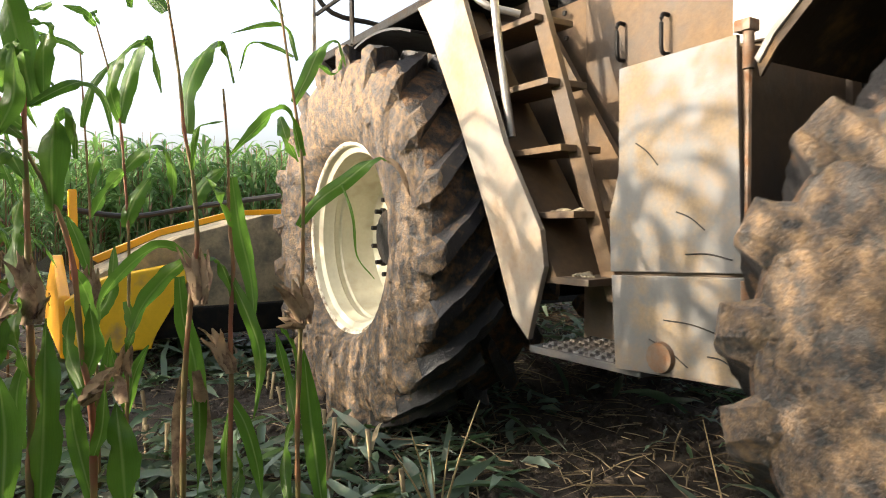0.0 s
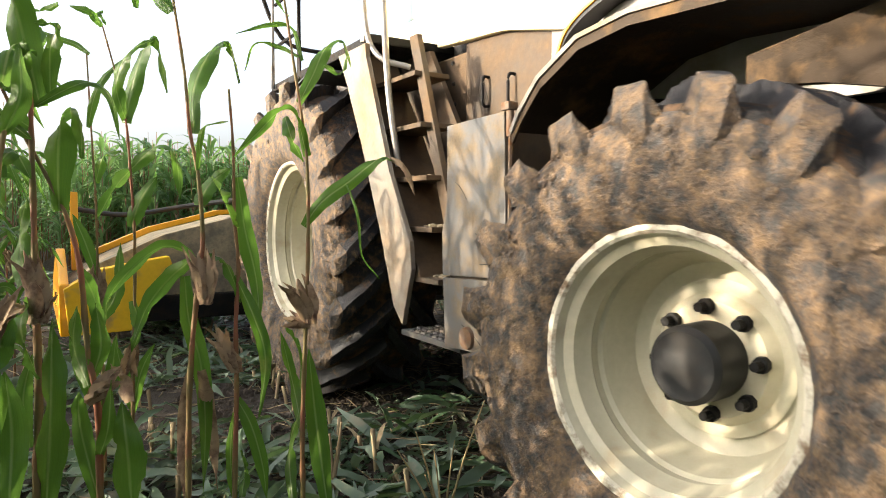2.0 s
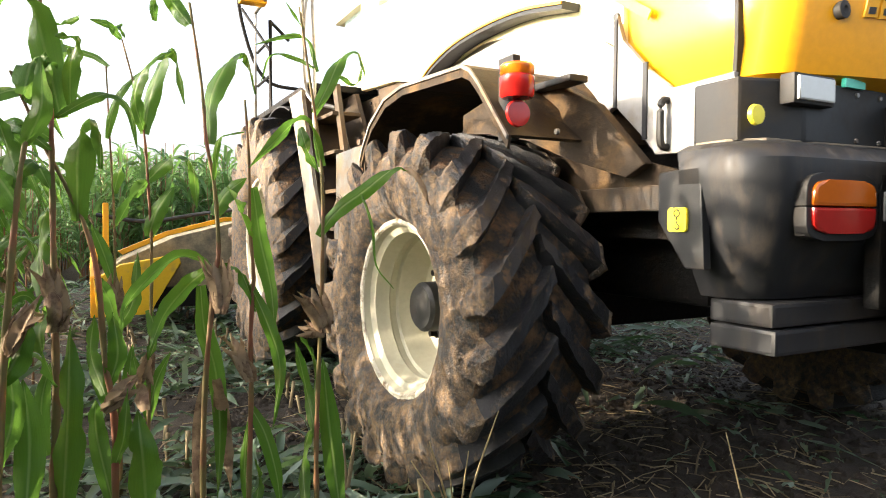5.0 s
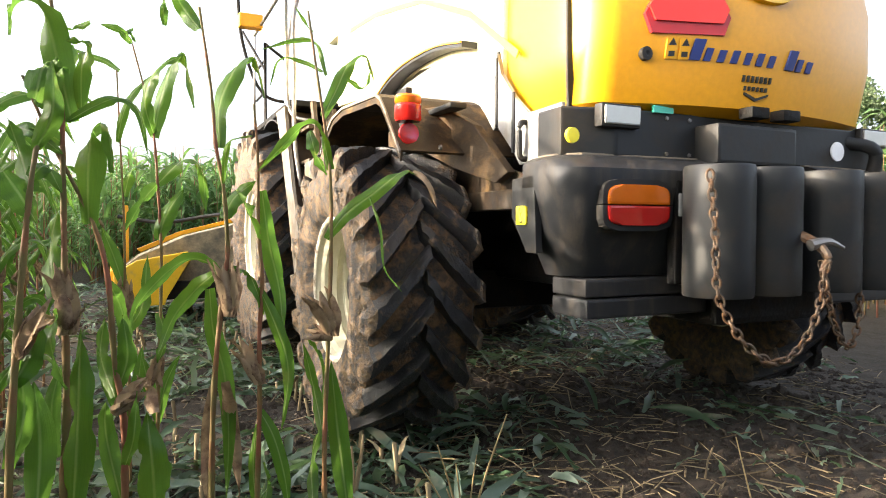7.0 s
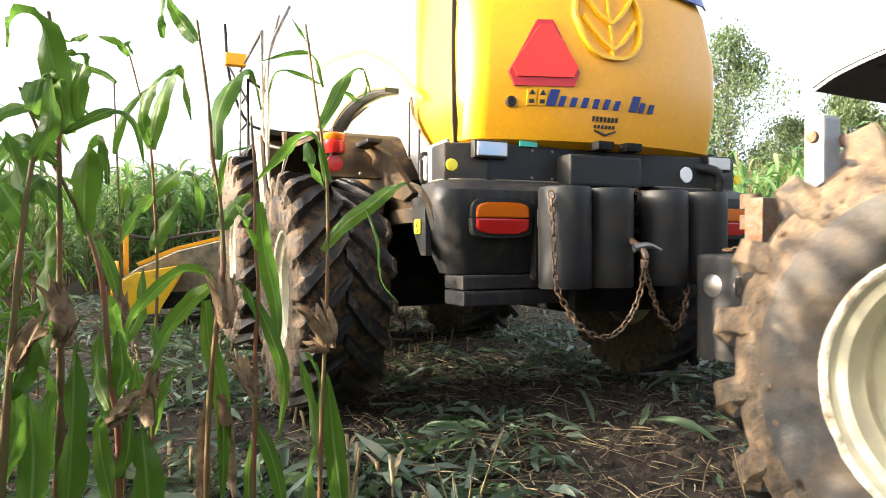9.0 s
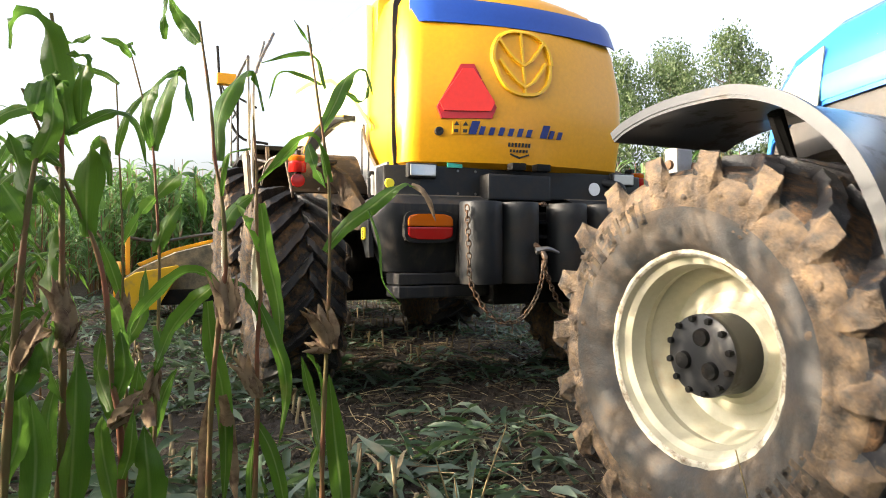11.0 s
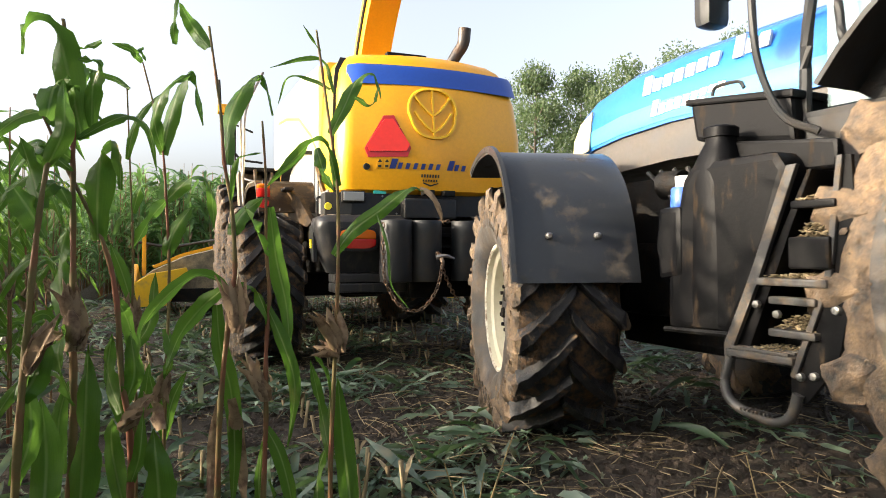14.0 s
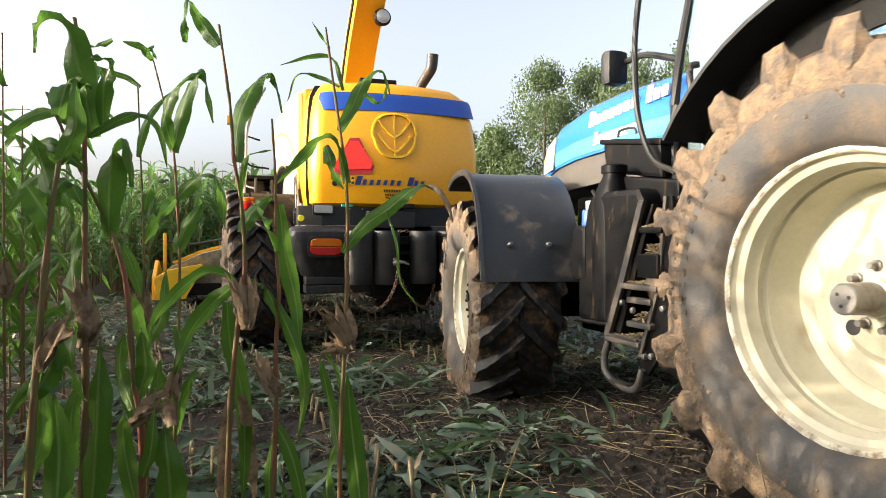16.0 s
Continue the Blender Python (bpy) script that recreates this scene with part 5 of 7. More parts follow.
part("blue_cap", lathe(bmesh.new(), [(1.18, 0.05), (1.20, 0.055), (1.27, 0.052), (1.28, 0.045), (1.28, 0)], 16, "z", centre=(2.235, 0.735, 0)), blue_cap, trac, "blue screw cap")
part("cap_label", lathe(bmesh.new(), [(1.28, 0.04), (1.33, 0.042), (1.335, 0.0)], 16, "z", centre=(2.245, 0.735, 0)), white_mark, trac)
part("battery_box", prism(bmesh.new(), [(0.78, 1.50), (0.81, 1.66), (0.80, 1.69), (0.30, 1.62), (0.28, 1.43)], "x", 2.36, 2.72, 0.02), tank_plastic, trac, "black plastic box above the tank")
part("box_lid", prism(bmesh.new(), [(0.83, 1.67), (0.83, 1.70), (0.28, 1.635), (0.28, 1.60)], "x", 2.345, 2.735, 0.01), tank_plastic, trac)

# cab steps: two sloping side plates, treads with chaff between them
part("step_side", prism(bmesh.new(), [(0.12, 1.30), (0.08, 1.30), (0.24, 0.88), (0.355, 0.62), (0.355, 0.54), (0.385, 0.54), (0.39, 0.64), (0.275, 0.90)], "x", 2.09, 2.11, 0.003), step_mat, trac, "dark step side plate with a worn edge")
part("step_back", prism(bmesh.new(), [(0.30, 1.34), (-0.10, 1.32), (0.0, 0.72), (0.10, 0.60), (0.36, 0.60), (0.36, 0.70)], "x", 2.31, 2.33, 0.004), tank_plastic, trac)
part("step_web", prism(bmesh.new(), [(0.06, 1.28), (0.045, 1.28), (0.20, 0.88), (0.30, 0.62), (0.365, 0.62), (0.24, 0.9)], "x", 2.12, 2.31, 0.003), tank_plastic, trac)
part("step_side", prism(bmesh.new(), [(-0.07, 1.31), (-0.105, 1.31), (-0.13, 0.95), (-0.06, 0.62), (0.05, 0.47), (0.11, 0.47), (0.11, 0.58), (-0.025, 0.90)], "x", 2.10, 2.12, 0.003), tank_plastic, trac, "dark step side plate")
part("step_side", prism(bmesh.new(), [(-0.065, 1.31), (-0.085, 1.31), (-0.045, 0.90), (0.085, 0.55), (0.105, 0.56), (-0.025, 0.90)], "x", 2.085, 2.10, 0.003), step_mat, trac)
for y, z in ((0.245, 0.80), (0.16, 0.77), (-0.06, 0.80), (0.07, 0.56), (0.02, 0.57)):
    part("step_bolt", lathe(bmesh.new(), [(2.10, 0.016), (2.085, 0.014), (2.08, 0)], 8, centre=(0, y, z)), steel_mat, trac)
for z, y0, y1, deep in ((1.17, -0.07, 0.09, 0.2), (1.045, -0.05, 0.10, 0.18), (0.90, -0.04, 0.23, 0.2), (0.835, 0.0, 0.18, 0.05), (0.72, 0.0, 0.18, 0.16), (0.625, 0.085, 0.365, 0.22)):
    st = part("cab_step", B(2.07, 2.07 + deep, y0, y1, z - (0.11 if z == 1.045 else 0.028), z, bev=0.008), step_mat if z < 1.0 else tank_plastic, trac, "worn step with chaff on it")
    if z == 0.835:
        continue
    if z < 0.65:
        for k in range(6):
            part("step_tooth", B(2.075 + 0.035 * k, 2.088 + 0.035 * k, y0 + 0.02, y1 - 0.02, z, z + 0.012, bev=0.003), step_mat, st)
    b = bmesh.new()
    rnd = random.Random(int(z * 1000))
    for i in range(260):
        u, w = rnd.random(), rnd.gauss(0, 0.22)
        hp = 0.045 * max(0, 1 - (w / 0.4) ** 2) * (1.0 if z in (1.045, 0.72) else 0.25)
        m = Matrix.Translation((2.085 + (deep - 0.03) * u, (y0 + y1) / 2 + max(-0.46, min(0.46, w)) * (y1 - y0), z + rnd.uniform(0.001, 0.006 + hp))) @ Euler((rnd.uniform(-0.6, 0.6), rnd.uniform(-0.6, 0.6), rnd.uniform(0, 6))).to_matrix().to_4x4()
        q = rnd.uniform(0.5, 1.2)
        box(b, -0.008 * q, 0.008 * q, -0.004, 0.004, -0.001, 0.001, m=m)
    tagged(part("chaff", b, litter_dry, st), kind="stuff")
part("bottom_rung", tube(bmesh.new(), smooth_line([(2.10, 0.365, 0.59), (2.09, 0.385, 0.50), (2.085, 0.36, 0.43), (2.085, 0.28, 0.395), (2.085, 0.16, 0.385), (2.085, 0.10, 0.42), (2.09, 0.075, 0.50)], 5), 0.019, 10), step_mat, trac, "worn steel bottom rung")
for k in range(9):
    part("rung_grip", B(2.062, 2.108, 0.155 + 0.017 * k, 0.163 + 0.017 * k, 0.402, 0.412, bev=0.002), step_mat, trac)

# cab
part("cab_floor", B(2.42, 3.88, -1.2, 0.35, 1.40, 1.55, bev=0.03), black_plastic, trac)
cab = part("cab_frame", tube(bmesh.new(), smooth_line([(2.45, 0.30, 1.46), (2.44, 0.28, 1.9), (2.47, 0.20, 2.4), (2.52, 0.08, 2.95)], 5), 0.024, 8), black_plastic, trac, "dark cab pillar")
part("cab_frame", tube(bmesh.new(), smooth_line([(3.85, 0.30, 1.46), (3.86, 0.28, 1.9), (3.83, 0.20, 2.4), (3.78, 0.08, 2.95)], 5), 0.04, 8), black_plastic, trac)
for x in (2.5, 3.8):
    part("cab_frame", tube(bmesh.new(), [(x, -1.1, 1.5), (x, -1.15, 2.95)], 0.05, 8), black_plastic, trac)
part("cab_roof", B(2.35, 3.95, -1.35, 0.25, 2.95, 3.15, bev=0.08), blue_mat, trac, "blue cab roof")
part("cab_glass", B(2.47, 3.83, -1.1, 0.22, 1.56, 2.94), glass_mat, trac, "tinted cab glass")
part("door_handle", tube(bmesh.new(), smooth_line([(2.44, 0.12, 1.98), (2.40, 0.13, 1.96), (2.395, 0.12, 1.86), (2.40, 0.11, 1.78), (2.44, 0.10, 1.76)], 4), 0.018, 8), black_plastic, trac)
part("round_sticker", lathe(bmesh.new(), [(2.43, 0.04), (2.424, 0.038), (2.422, 0)], 18, centre=(0, 0.23, 1.47)), white_mark, trac)
part("handrail", tube(bmesh.new(), smooth_line([(2.36, 0.18, 1.45), (2.31, 0.30, 1.53), (2.29, 0.39, 1.75), (2.29, 0.42, 2.0), (2.30, 0.43, 2.25), (2.34, 0.40, 2.7)], 6), 0.016, 8), black_plastic, trac, "black handrail beside the cab door")
part("mirror_arm", tube(bmesh.new(), smooth_line([(2.48, 0.30, 2.05), (2.42, 0.50, 2.12), (2.36, 0.62, 2.10)], 4), 0.018, 8), black_plastic, trac)
part("wing_mirror", B(2.25, 2.39, 0.60, 0.70, 1.97, 2.17, bev=0.045), black_plastic, trac, "black wing mirror")
part("exhaust_guard", tube(bmesh.new(), [(3.75, 0.42, 1.5), (3.75, 0.42, 3.1)], 0.07, 14), black_plastic, trac)

# rear mudguards
arc = arc_pts(-0.881, 0.913, 1.19, 35, 150, 18)
for g in both("rear_mudguard", lambda: sheet(bmesh.new(), arc, "x", 2.20, 2.75, 0.02), black_plastic, trac, "dark rear mudguard"):
    for p in g.data.polygons:
        p.use_smooth = True
# dark ring sheet added to close the gap between mudguard and tyre
both("mudguard_wall", lambda: prism(bmesh.new(), arc + arc_pts(-0.881, 0.913, 0.985, 150, 35, 18), "x", 2.43, 2.45), dark_metal, trac, "dark ring filling the gap between mudguard and tyre")

# front linkage with a weight box, a post and a chain
wb = part("weight_box", B(2.64, 3.58, 2.95, 3.45, 0.47, 0.98, bev=0.02), grey_plastic, trac, "scuffed grey steel front weight box")
part("box_bolt", lathe(bmesh.new(), [(2.66, 0.06), (2.64, 0.055), (2.63, 0.03), (2.62, 0)], 18, centre=(0, 3.35, 0.83)), steel_mat, wb)
part("box_bolt", lathe(bmesh.new(), [(2.66, 0.05), (2.63, 0.045), (2.62, 0)], 6, centre=(0, 3.18, 0.84)), steel_mat, wb)
part("link_arm", B(2.6, 2.72, 2.4, 3.2, 0.78, 0.88, bev=0.02), dark_metal, trac)
part("link_arm", B(3.58, 3.7, 2.4, 3.2, 0.78, 0.88, bev=0.02), dark_metal, trac)
part("link_post", B(2.95, 3.08, 3.0, 3.10, 0.95, 1.62, bev=0.02), white_panel, trac, "pale upright linkage post")
part("post_pin", lathe(bmesh.new(), [(2.95, 0.028), (2.93, 0.026), (2.925, 0)], 12, centre=(0, 3.05, 1.52)), rust_mat, trac)
part("top_link", tube(bmesh.new(), [(3.09, 3.05, 1.52), (3.15, 2.45, 1.36)], 0.03, 10), rust_mat, trac, "rusty top link")
for z in (1.1, 1.2):
    part("spring", lathe(bmesh.new(), [(z, 0.02), (z, 0.05), (z + 0.07, 0.05), (z + 0.07, 0.02)], 14, "z", centre=(2.85, 3.3, 0)), rust_mat, trac)
part("link_pin", B(2.80, 2.92, 3.2, 3.3, 0.97, 1.25, bev=0.01), rust_mat, trac)
chain([(2.75, 3.35, 1.0), (2.9, 3.2, 1.0), (3.1, 3.25, 1.0), (3.4, 3.2, 1.0)], 0.021, trac)
OFF = Vector((0, 0, 0))

# ---- ground ----
def ground_h(x, y):
    near = max(0.0, 1 - (math.hypot(x - 1, y - 4) / 16) ** 2)
    p = Vector((x, y, 0))
    return near * (0.022 * noise.noise(p * 1.3) + 0.018 * noise.noise(p * 4.1) + 0.010 * noise.noise(p * 11.0)) - 0.035


def axis_pts(lo, hi, dense_lo, dense_hi, step):
    a = list(np.arange(dense_lo, dense_hi + 1e-6, step))
    d, v, left = step, dense_lo, []
    while v > lo:
        d *= 1.35
        v -= d
        left.append(max(v, lo))
    d, v, right = step, dense_hi, []
    while v < hi:
        d *= 1.35
        v += d
        right.append(min(v, hi))
    return left[::-1] + a + right


gx, gy = axis_pts(-900, 900, -3, 7, 0.05), axis_pts(-900, 1500, -0.5, 12, 0.05)
gv = [(x, y, ground_h(x, y) if -20 < x < 25 and -20 < y < 30 else -0.035) for y in gy for x in gx]
nx = len(gx)
gf = [(j * nx + i, j * nx + i + 1, (j + 1) * nx + i + 1, (j + 1) * nx + i) for j in range(len(gy) - 1) for i in range(nx - 1)]
gm = bpy.data.meshes.new("ground")
gm.from_pydata(gv, [], gf)
gm.materials.append(soil_mat)
for p in gm.polygons:
    p.use_smooth = True
tagged(new("ground", gm), "damp brown field soil with clods and trampled litter", "ground", kind="structure")


# ---- maize ----
class Soup:
    """Collects many small pieces into one mesh."""
    def __init__(self):
        self.v, self.f, self.m, self.n = [], [], [], 0

    def add(self, v, f, mat=0):
        self.v.append(v)
        self.f.extend([tuple(i + self.n for i in q) for q in f])
        self.m.extend([mat] * len(f))
        self.n += len(v)

    def make(self, name, mats, smooth=True):
        me = bpy.data.meshes.new(name)
        me.from_pydata(np.concatenate(self.v).tolist(), [], self.f)
        for m in mats:
            me.materials.append(m)
        me.polygons.foreach_set("material_index", self.m)
        me.polygons.foreach_set("use_smooth", [smooth] * len(self.f))
        me.update()
        return me


def leaf(base, az, length, width, up=62, droop=115, seg=8, rnd=random, wave=0.012, twist=0.0, fold=0.25, bend=0.0, roll=0.0, fold_at=None, fold_over=0.25):
    """An arching strap leaf: leaves the stalk at 'up' degrees and turns down by 'droop' degrees along its length."""
    P = np.array(base, float)
    rows, faces = [], []
    st = length / seg
    a = radians(az)
    ph = rnd.uniform(0, 6)
    for i in range(seg + 1):
        u = i / seg
        if fold_at is None:
            e = radians(up - droop * u ** 1.4)
        else:
            k = min(1.0, max(0.0, (u - fold_at) / fold_over))
            e = radians(up - droop * k * k * (3 - 2 * k) - 12 * u)
        az_i = a + bend * u
        d = np.array([math.cos(az_i) * math.cos(e), math.sin(az_i) * math.cos(e), math.sin(e)])
        side = np.array([-math.sin(az_i), math.cos(az_i), 0.0])
        upv = np.cross(side, d) * -1
        tw = radians(roll) + twist * u
        s2 = side * math.cos(tw) + upv * math.sin(tw)
        u2 = -side * math.sin(tw) + upv * math.cos(tw)
        w = width * (0.45 + 1.5 * u if u < 0.3 else 0.9 + 0.1 * math.sin(u * 5)) * (1 - max(0, (u - 0.45) / 0.55) ** 1.7) * 0.5 + 0.001
        wl, wr = wave * math.sin(ph + u * 17), wave * math.sin(ph + 2 + u * 15)
        rows.append([P - s2 * w + u2 * (w * fold + wl), P.copy(), P + s2 * w + u2 * (w * fold + wr)])
        P = P + d * st
    v = np.array(rows).reshape(-1, 3)
    for i in range(seg):
        for k in range(2):
            q = i * 3 + k
            faces.append((q, q + 1, q + 4, q + 3))
    return v, faces


def stalk_line(pts, r0, r1, n=6):
    v, f = [], []
    pts = [np.array(p, float) for p in pts]
    for i, p in enumerate(pts):
        t = i / (len(pts) - 1)
        r = (r0 + (r1 - r0) * t) * (1.22 if i % 2 == 0 else 0.95)
        for k in range(n):
            a = 2 * math.pi * k / n
            v.append(p + np.array([math.cos(a) * r, math.sin(a) * r, 0]))
    for i in range(len(pts) - 1):
        for k in range(n):
            f.append((i * n + k, i * n + (k + 1) % n, (i + 1) * n + (k + 1) % n, (i + 1) * n + k))
    return np.array(v), f


def husk(base, az, length=0.16, r=0.026, lean=25, n=8, rnd=random):
    """A dry ear in its husk, spindle-shaped with a frayed tip."""
    out_v, out_f = [], []
    a = radians(az)
    e = radians(90 - lean)
    d = np.array([math.cos(a) * math.cos(e), math.sin(a) * math.cos(e), math.sin(e)])
    s = np.array([-math.sin(a), math.cos(a), 0])
    u = np.cross(d, s)
    prof = [(0, 0.35), (0.12, 0.8), (0.3, 1.0), (0.55, 0.9), (0.75, 0.6), (0.9, 0.32), (1.0, 0.12)]
    for t, k in prof:
        for j in range(n):
            th = 2 * math.pi * j / n
            rr = r * k * (1 + 0.14 * math.sin(th * 3 + t * 4))
            out_v.append(np.array(base) + d * t * length + (s * math.cos(th) + u * math.sin(th)) * rr)
    for i in range(len(prof) - 1):
        for j in range(n):
            out_f.append((i * n + j, i * n + (j + 1) % n, (i + 1) * n + (j + 1) % n, (i + 1) * n + j))
    return np.array(out_v), out_f


def mesh_ob(name, v, f, mat, parent=None, label="", across=0):
    me = bpy.data.meshes.new(name)
    me.from_pydata(v.tolist(), [], f)
    if across:
        uvs = me.uv_layers.new(name="blade").data
        for lp in me.loops:
            i = lp.vertex_index
            uvs[lp.index].uv = ((i % across) / (across - 1), (i // across) * 0.05)
    me.materials.append(mat)
    for p in me.polygons:
        p.use_smooth = True
    ob = new(name, me)
    ob.parent = parent
    if label:
        tagged(ob, label)
    return ob


def plant_data(rnd, height, hi=True):
    """Stalk, leaves and ears of one maize plant standing at the origin."""
    lean = rnd.uniform(-0.05, 0.05), rnd.uniform(-0.05, 0.05)
    at = lambda z: np.array([lean[0] * z + 0.01 * math.sin(z * 3), lean[1] * z + 0.01 * math.cos(z * 2.6), z])
    n = 13 if hi else 6
    st = stalk_line([at(height * i / n) for i in range(n + 1)], 0.012, 0.004, 6 if hi else 4)
    leaves, ears = [], []
    az = rnd.uniform(0, 360)
    z = 0.25
    while z < height * 0.93:
        az += 180 + rnd.uniform(-28, 28)
        f = z / height
        L = (0.75 - 0.55 * abs(f - 0.5)) * rnd.uniform(0.8, 1.15)
        leaves.append(leaf(at(z), az, L, rnd.uniform(0.055, 0.085), rnd.uniform(55, 74), rnd.uniform(85, 155), 9 if hi else 4, rnd, 0.010, rnd.uniform(-0.8, 0.8), 0.28, rnd.uniform(-0.4, 0.4)))
        z += rnd.uniform(0.13, 0.19) if hi else rnd.uniform(0.17, 0.25)
    zz = height * rnd.uniform(0.38, 0.48)
    ears.append(husk(at(zz), rnd.uniform(0, 360), rnd.uniform(0.15, 0.2), rnd.uniform(0.024, 0.03), rnd.uniform(12, 35), 8 if hi else 5, rnd))
    return st, leaves, ears


# far field: everything that is not cut
rnd = random.Random(21)
protos = [plant_data(rnd, rnd.uniform(2.1, 2.45), True) for _ in range(7)]
lows = [plant_data(rnd, rnd.uniform(2.1, 2.45), False) for _ in range(8)]
field = Soup()


def grow(proto, x, y, turn, sc):
    c, s = math.cos(turn), math.sin(turn)
    R = np.array([[c, s, 0], [-s, c, 0], [0, 0, 1]]) * sc
    o = np.array([x, y, -0.02])
    st, lv, er = proto
    field.add(st[0] @ R + o, st[1], 1)
    for v, f in lv:
        field.add(v @ R + o, f, 0)
    for v, f in er:
        field.add(v @ R + o, f, 2)


for i in range(40):
    side_left = i < 20
    x0 = 0.1 - i * 0.75 if side_left else 8.0 + (i - 20) * 0.75
    y = 1.0
    while y < 27:
        x = x0 + rnd.uniform(-0.07, 0.07) - 0.02 * (y - 8)
        y += rnd.uniform(0.14, 0.22) if y < 16 else rnd.uniform(0.2, 0.32)
        if side_left:
            ok = x < -0.17 * y - 0.55 if y < 14.6 else True
            ok = ok and x > (-9.5 - 0.1 * y if y > 14.6 else -2.9 - 0.17 * y)
            ok = ok and (y > 14.6 or rnd.random() < 0.82)
        else:
            ok = i < 34
        if not ok:
            continue
        near = side_left and -4 < x and y < 13
        grow(rnd.choice(protos if near else lows), x, y, rnd.uniform(0, 6.28), rnd.uniform(0.86, 1.06) if side_left and y < 6 else rnd.uniform(0.9, 1.12))
# the front of the crop that the header has not reached
for i in range(26):
    y = 14.6
    while y < 27:
        y += rnd.uniform(0.14, 0.24) if y < 18 else rnd.uniform(0.25, 0.4)
        grow(rnd.choice(lows), 0.5 - 0.12 * 14 + i * 0.42 + rnd.uniform(-0.1, 0.1), y, rnd.uniform(0, 6.28), rnd.uniform(1.02, 1.2))
# unseen crop added behind the standing place, on the sunny side, for shade
for k in range(110):
    grow(rnd.choice(lows), rnd.uniform(-6, -1.6), rnd.uniform(-6, 0.4), rnd.uniform(0, 6.28), rnd.uniform(0.95, 1.15))
brnd = random.Random(77)
# more unseen plants behind the eye, added to screen off sky light
for k in range(260):
    grow(brnd.choice(lows), brnd.uniform(-6, 0.5), brnd.uniform(-7, -1.0), brnd.uniform(0, 6.28), brnd.uniform(0.95, 1.15))
# unseen plants added to shade the lower rear tyre
for k in range(40):
    grow(brnd.choice(lows), brnd.uniform(-4.2, -1.25), brnd.uniform(0.1, 1.5), brnd.uniform(0, 6.28), brnd.uniform(0.84, 1.04))
# the standing crop ahead of the header
for k in range(3600):
    y = 26 + 60 * rnd.random() ** 1.6
    x = rnd.uniform(-12 - (y - 26) * 0.4, 30 + (y - 26) * 0.9)
    grow(rnd.choice(lows), x, y, rnd.uniform(0, 6.28), rnd.uniform(1.0, 1.2))
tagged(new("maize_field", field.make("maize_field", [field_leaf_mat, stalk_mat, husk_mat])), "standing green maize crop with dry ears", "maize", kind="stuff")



# ---- the maize plants at the edge of the cut, each a thing ----
near_rnd = random.Random(77)


def blade(P, side, deep, width, rnd, edge_on=False):
    """A strap leaf along the line P, five points across, hollow along its midrib."""
    n = len(P)
    T = [(P[min(i + 1, n - 1)] - P[max(i - 1, 0)]).normalized() for i in range(n)]
    turn = [math.acos(max(-1, min(1, T[max(i - 2, 0)].dot(T[min(i + 2, n - 1)])))) for i in range(n)]
    bent = max(turn)
    roll0, twist, ph = rnd.uniform(-22, 22) + (52 if edge_on else 0), rnd.uniform(-28, 28), rnd.uniform(0, 6)
    v, f = [], []
    for i in range(n):
        u = i / (n - 1)
        flat = T[i].cross(deep)
        flat = flat.normalized() if flat.length > 0.05 else side
        up_ = flat.cross(T[i]).normalized()
        r = radians(roll0 + twist * u + 74 * min(1.0, turn[i] / 0.9) + (26 * u if bent > 0.55 else 0))
        w_dir, h_dir = flat * math.cos(r) + up_ * math.sin(r), up_ * math.cos(r) - flat * math.sin(r)
        w = 0.5 * width * min(1.0, 0.5 + 1.9 * u) * (1 - max(0.0, (u - 0.5) / 0.5) ** 1.8) + 0.0008
        for k in (-2, -1, 0, 1, 2):
            wav = width * (0.09 * math.sin(ph + u * 17 + k) + 0.05 * math.sin(2 * ph + u * 41 + 2 * k)) * (abs(k) / 2)
            v.append(P[i] + w_dir * (w * k / 2) + h_dir * (w * 0.42 * (abs(k) / 2) ** 1.2 + wav))
    for i in range(n - 1):
        for k in range(4):
            q = i * 5 + k
            f.append((q, q + 1, q + 6, q + 5))
    return np.array(v), f


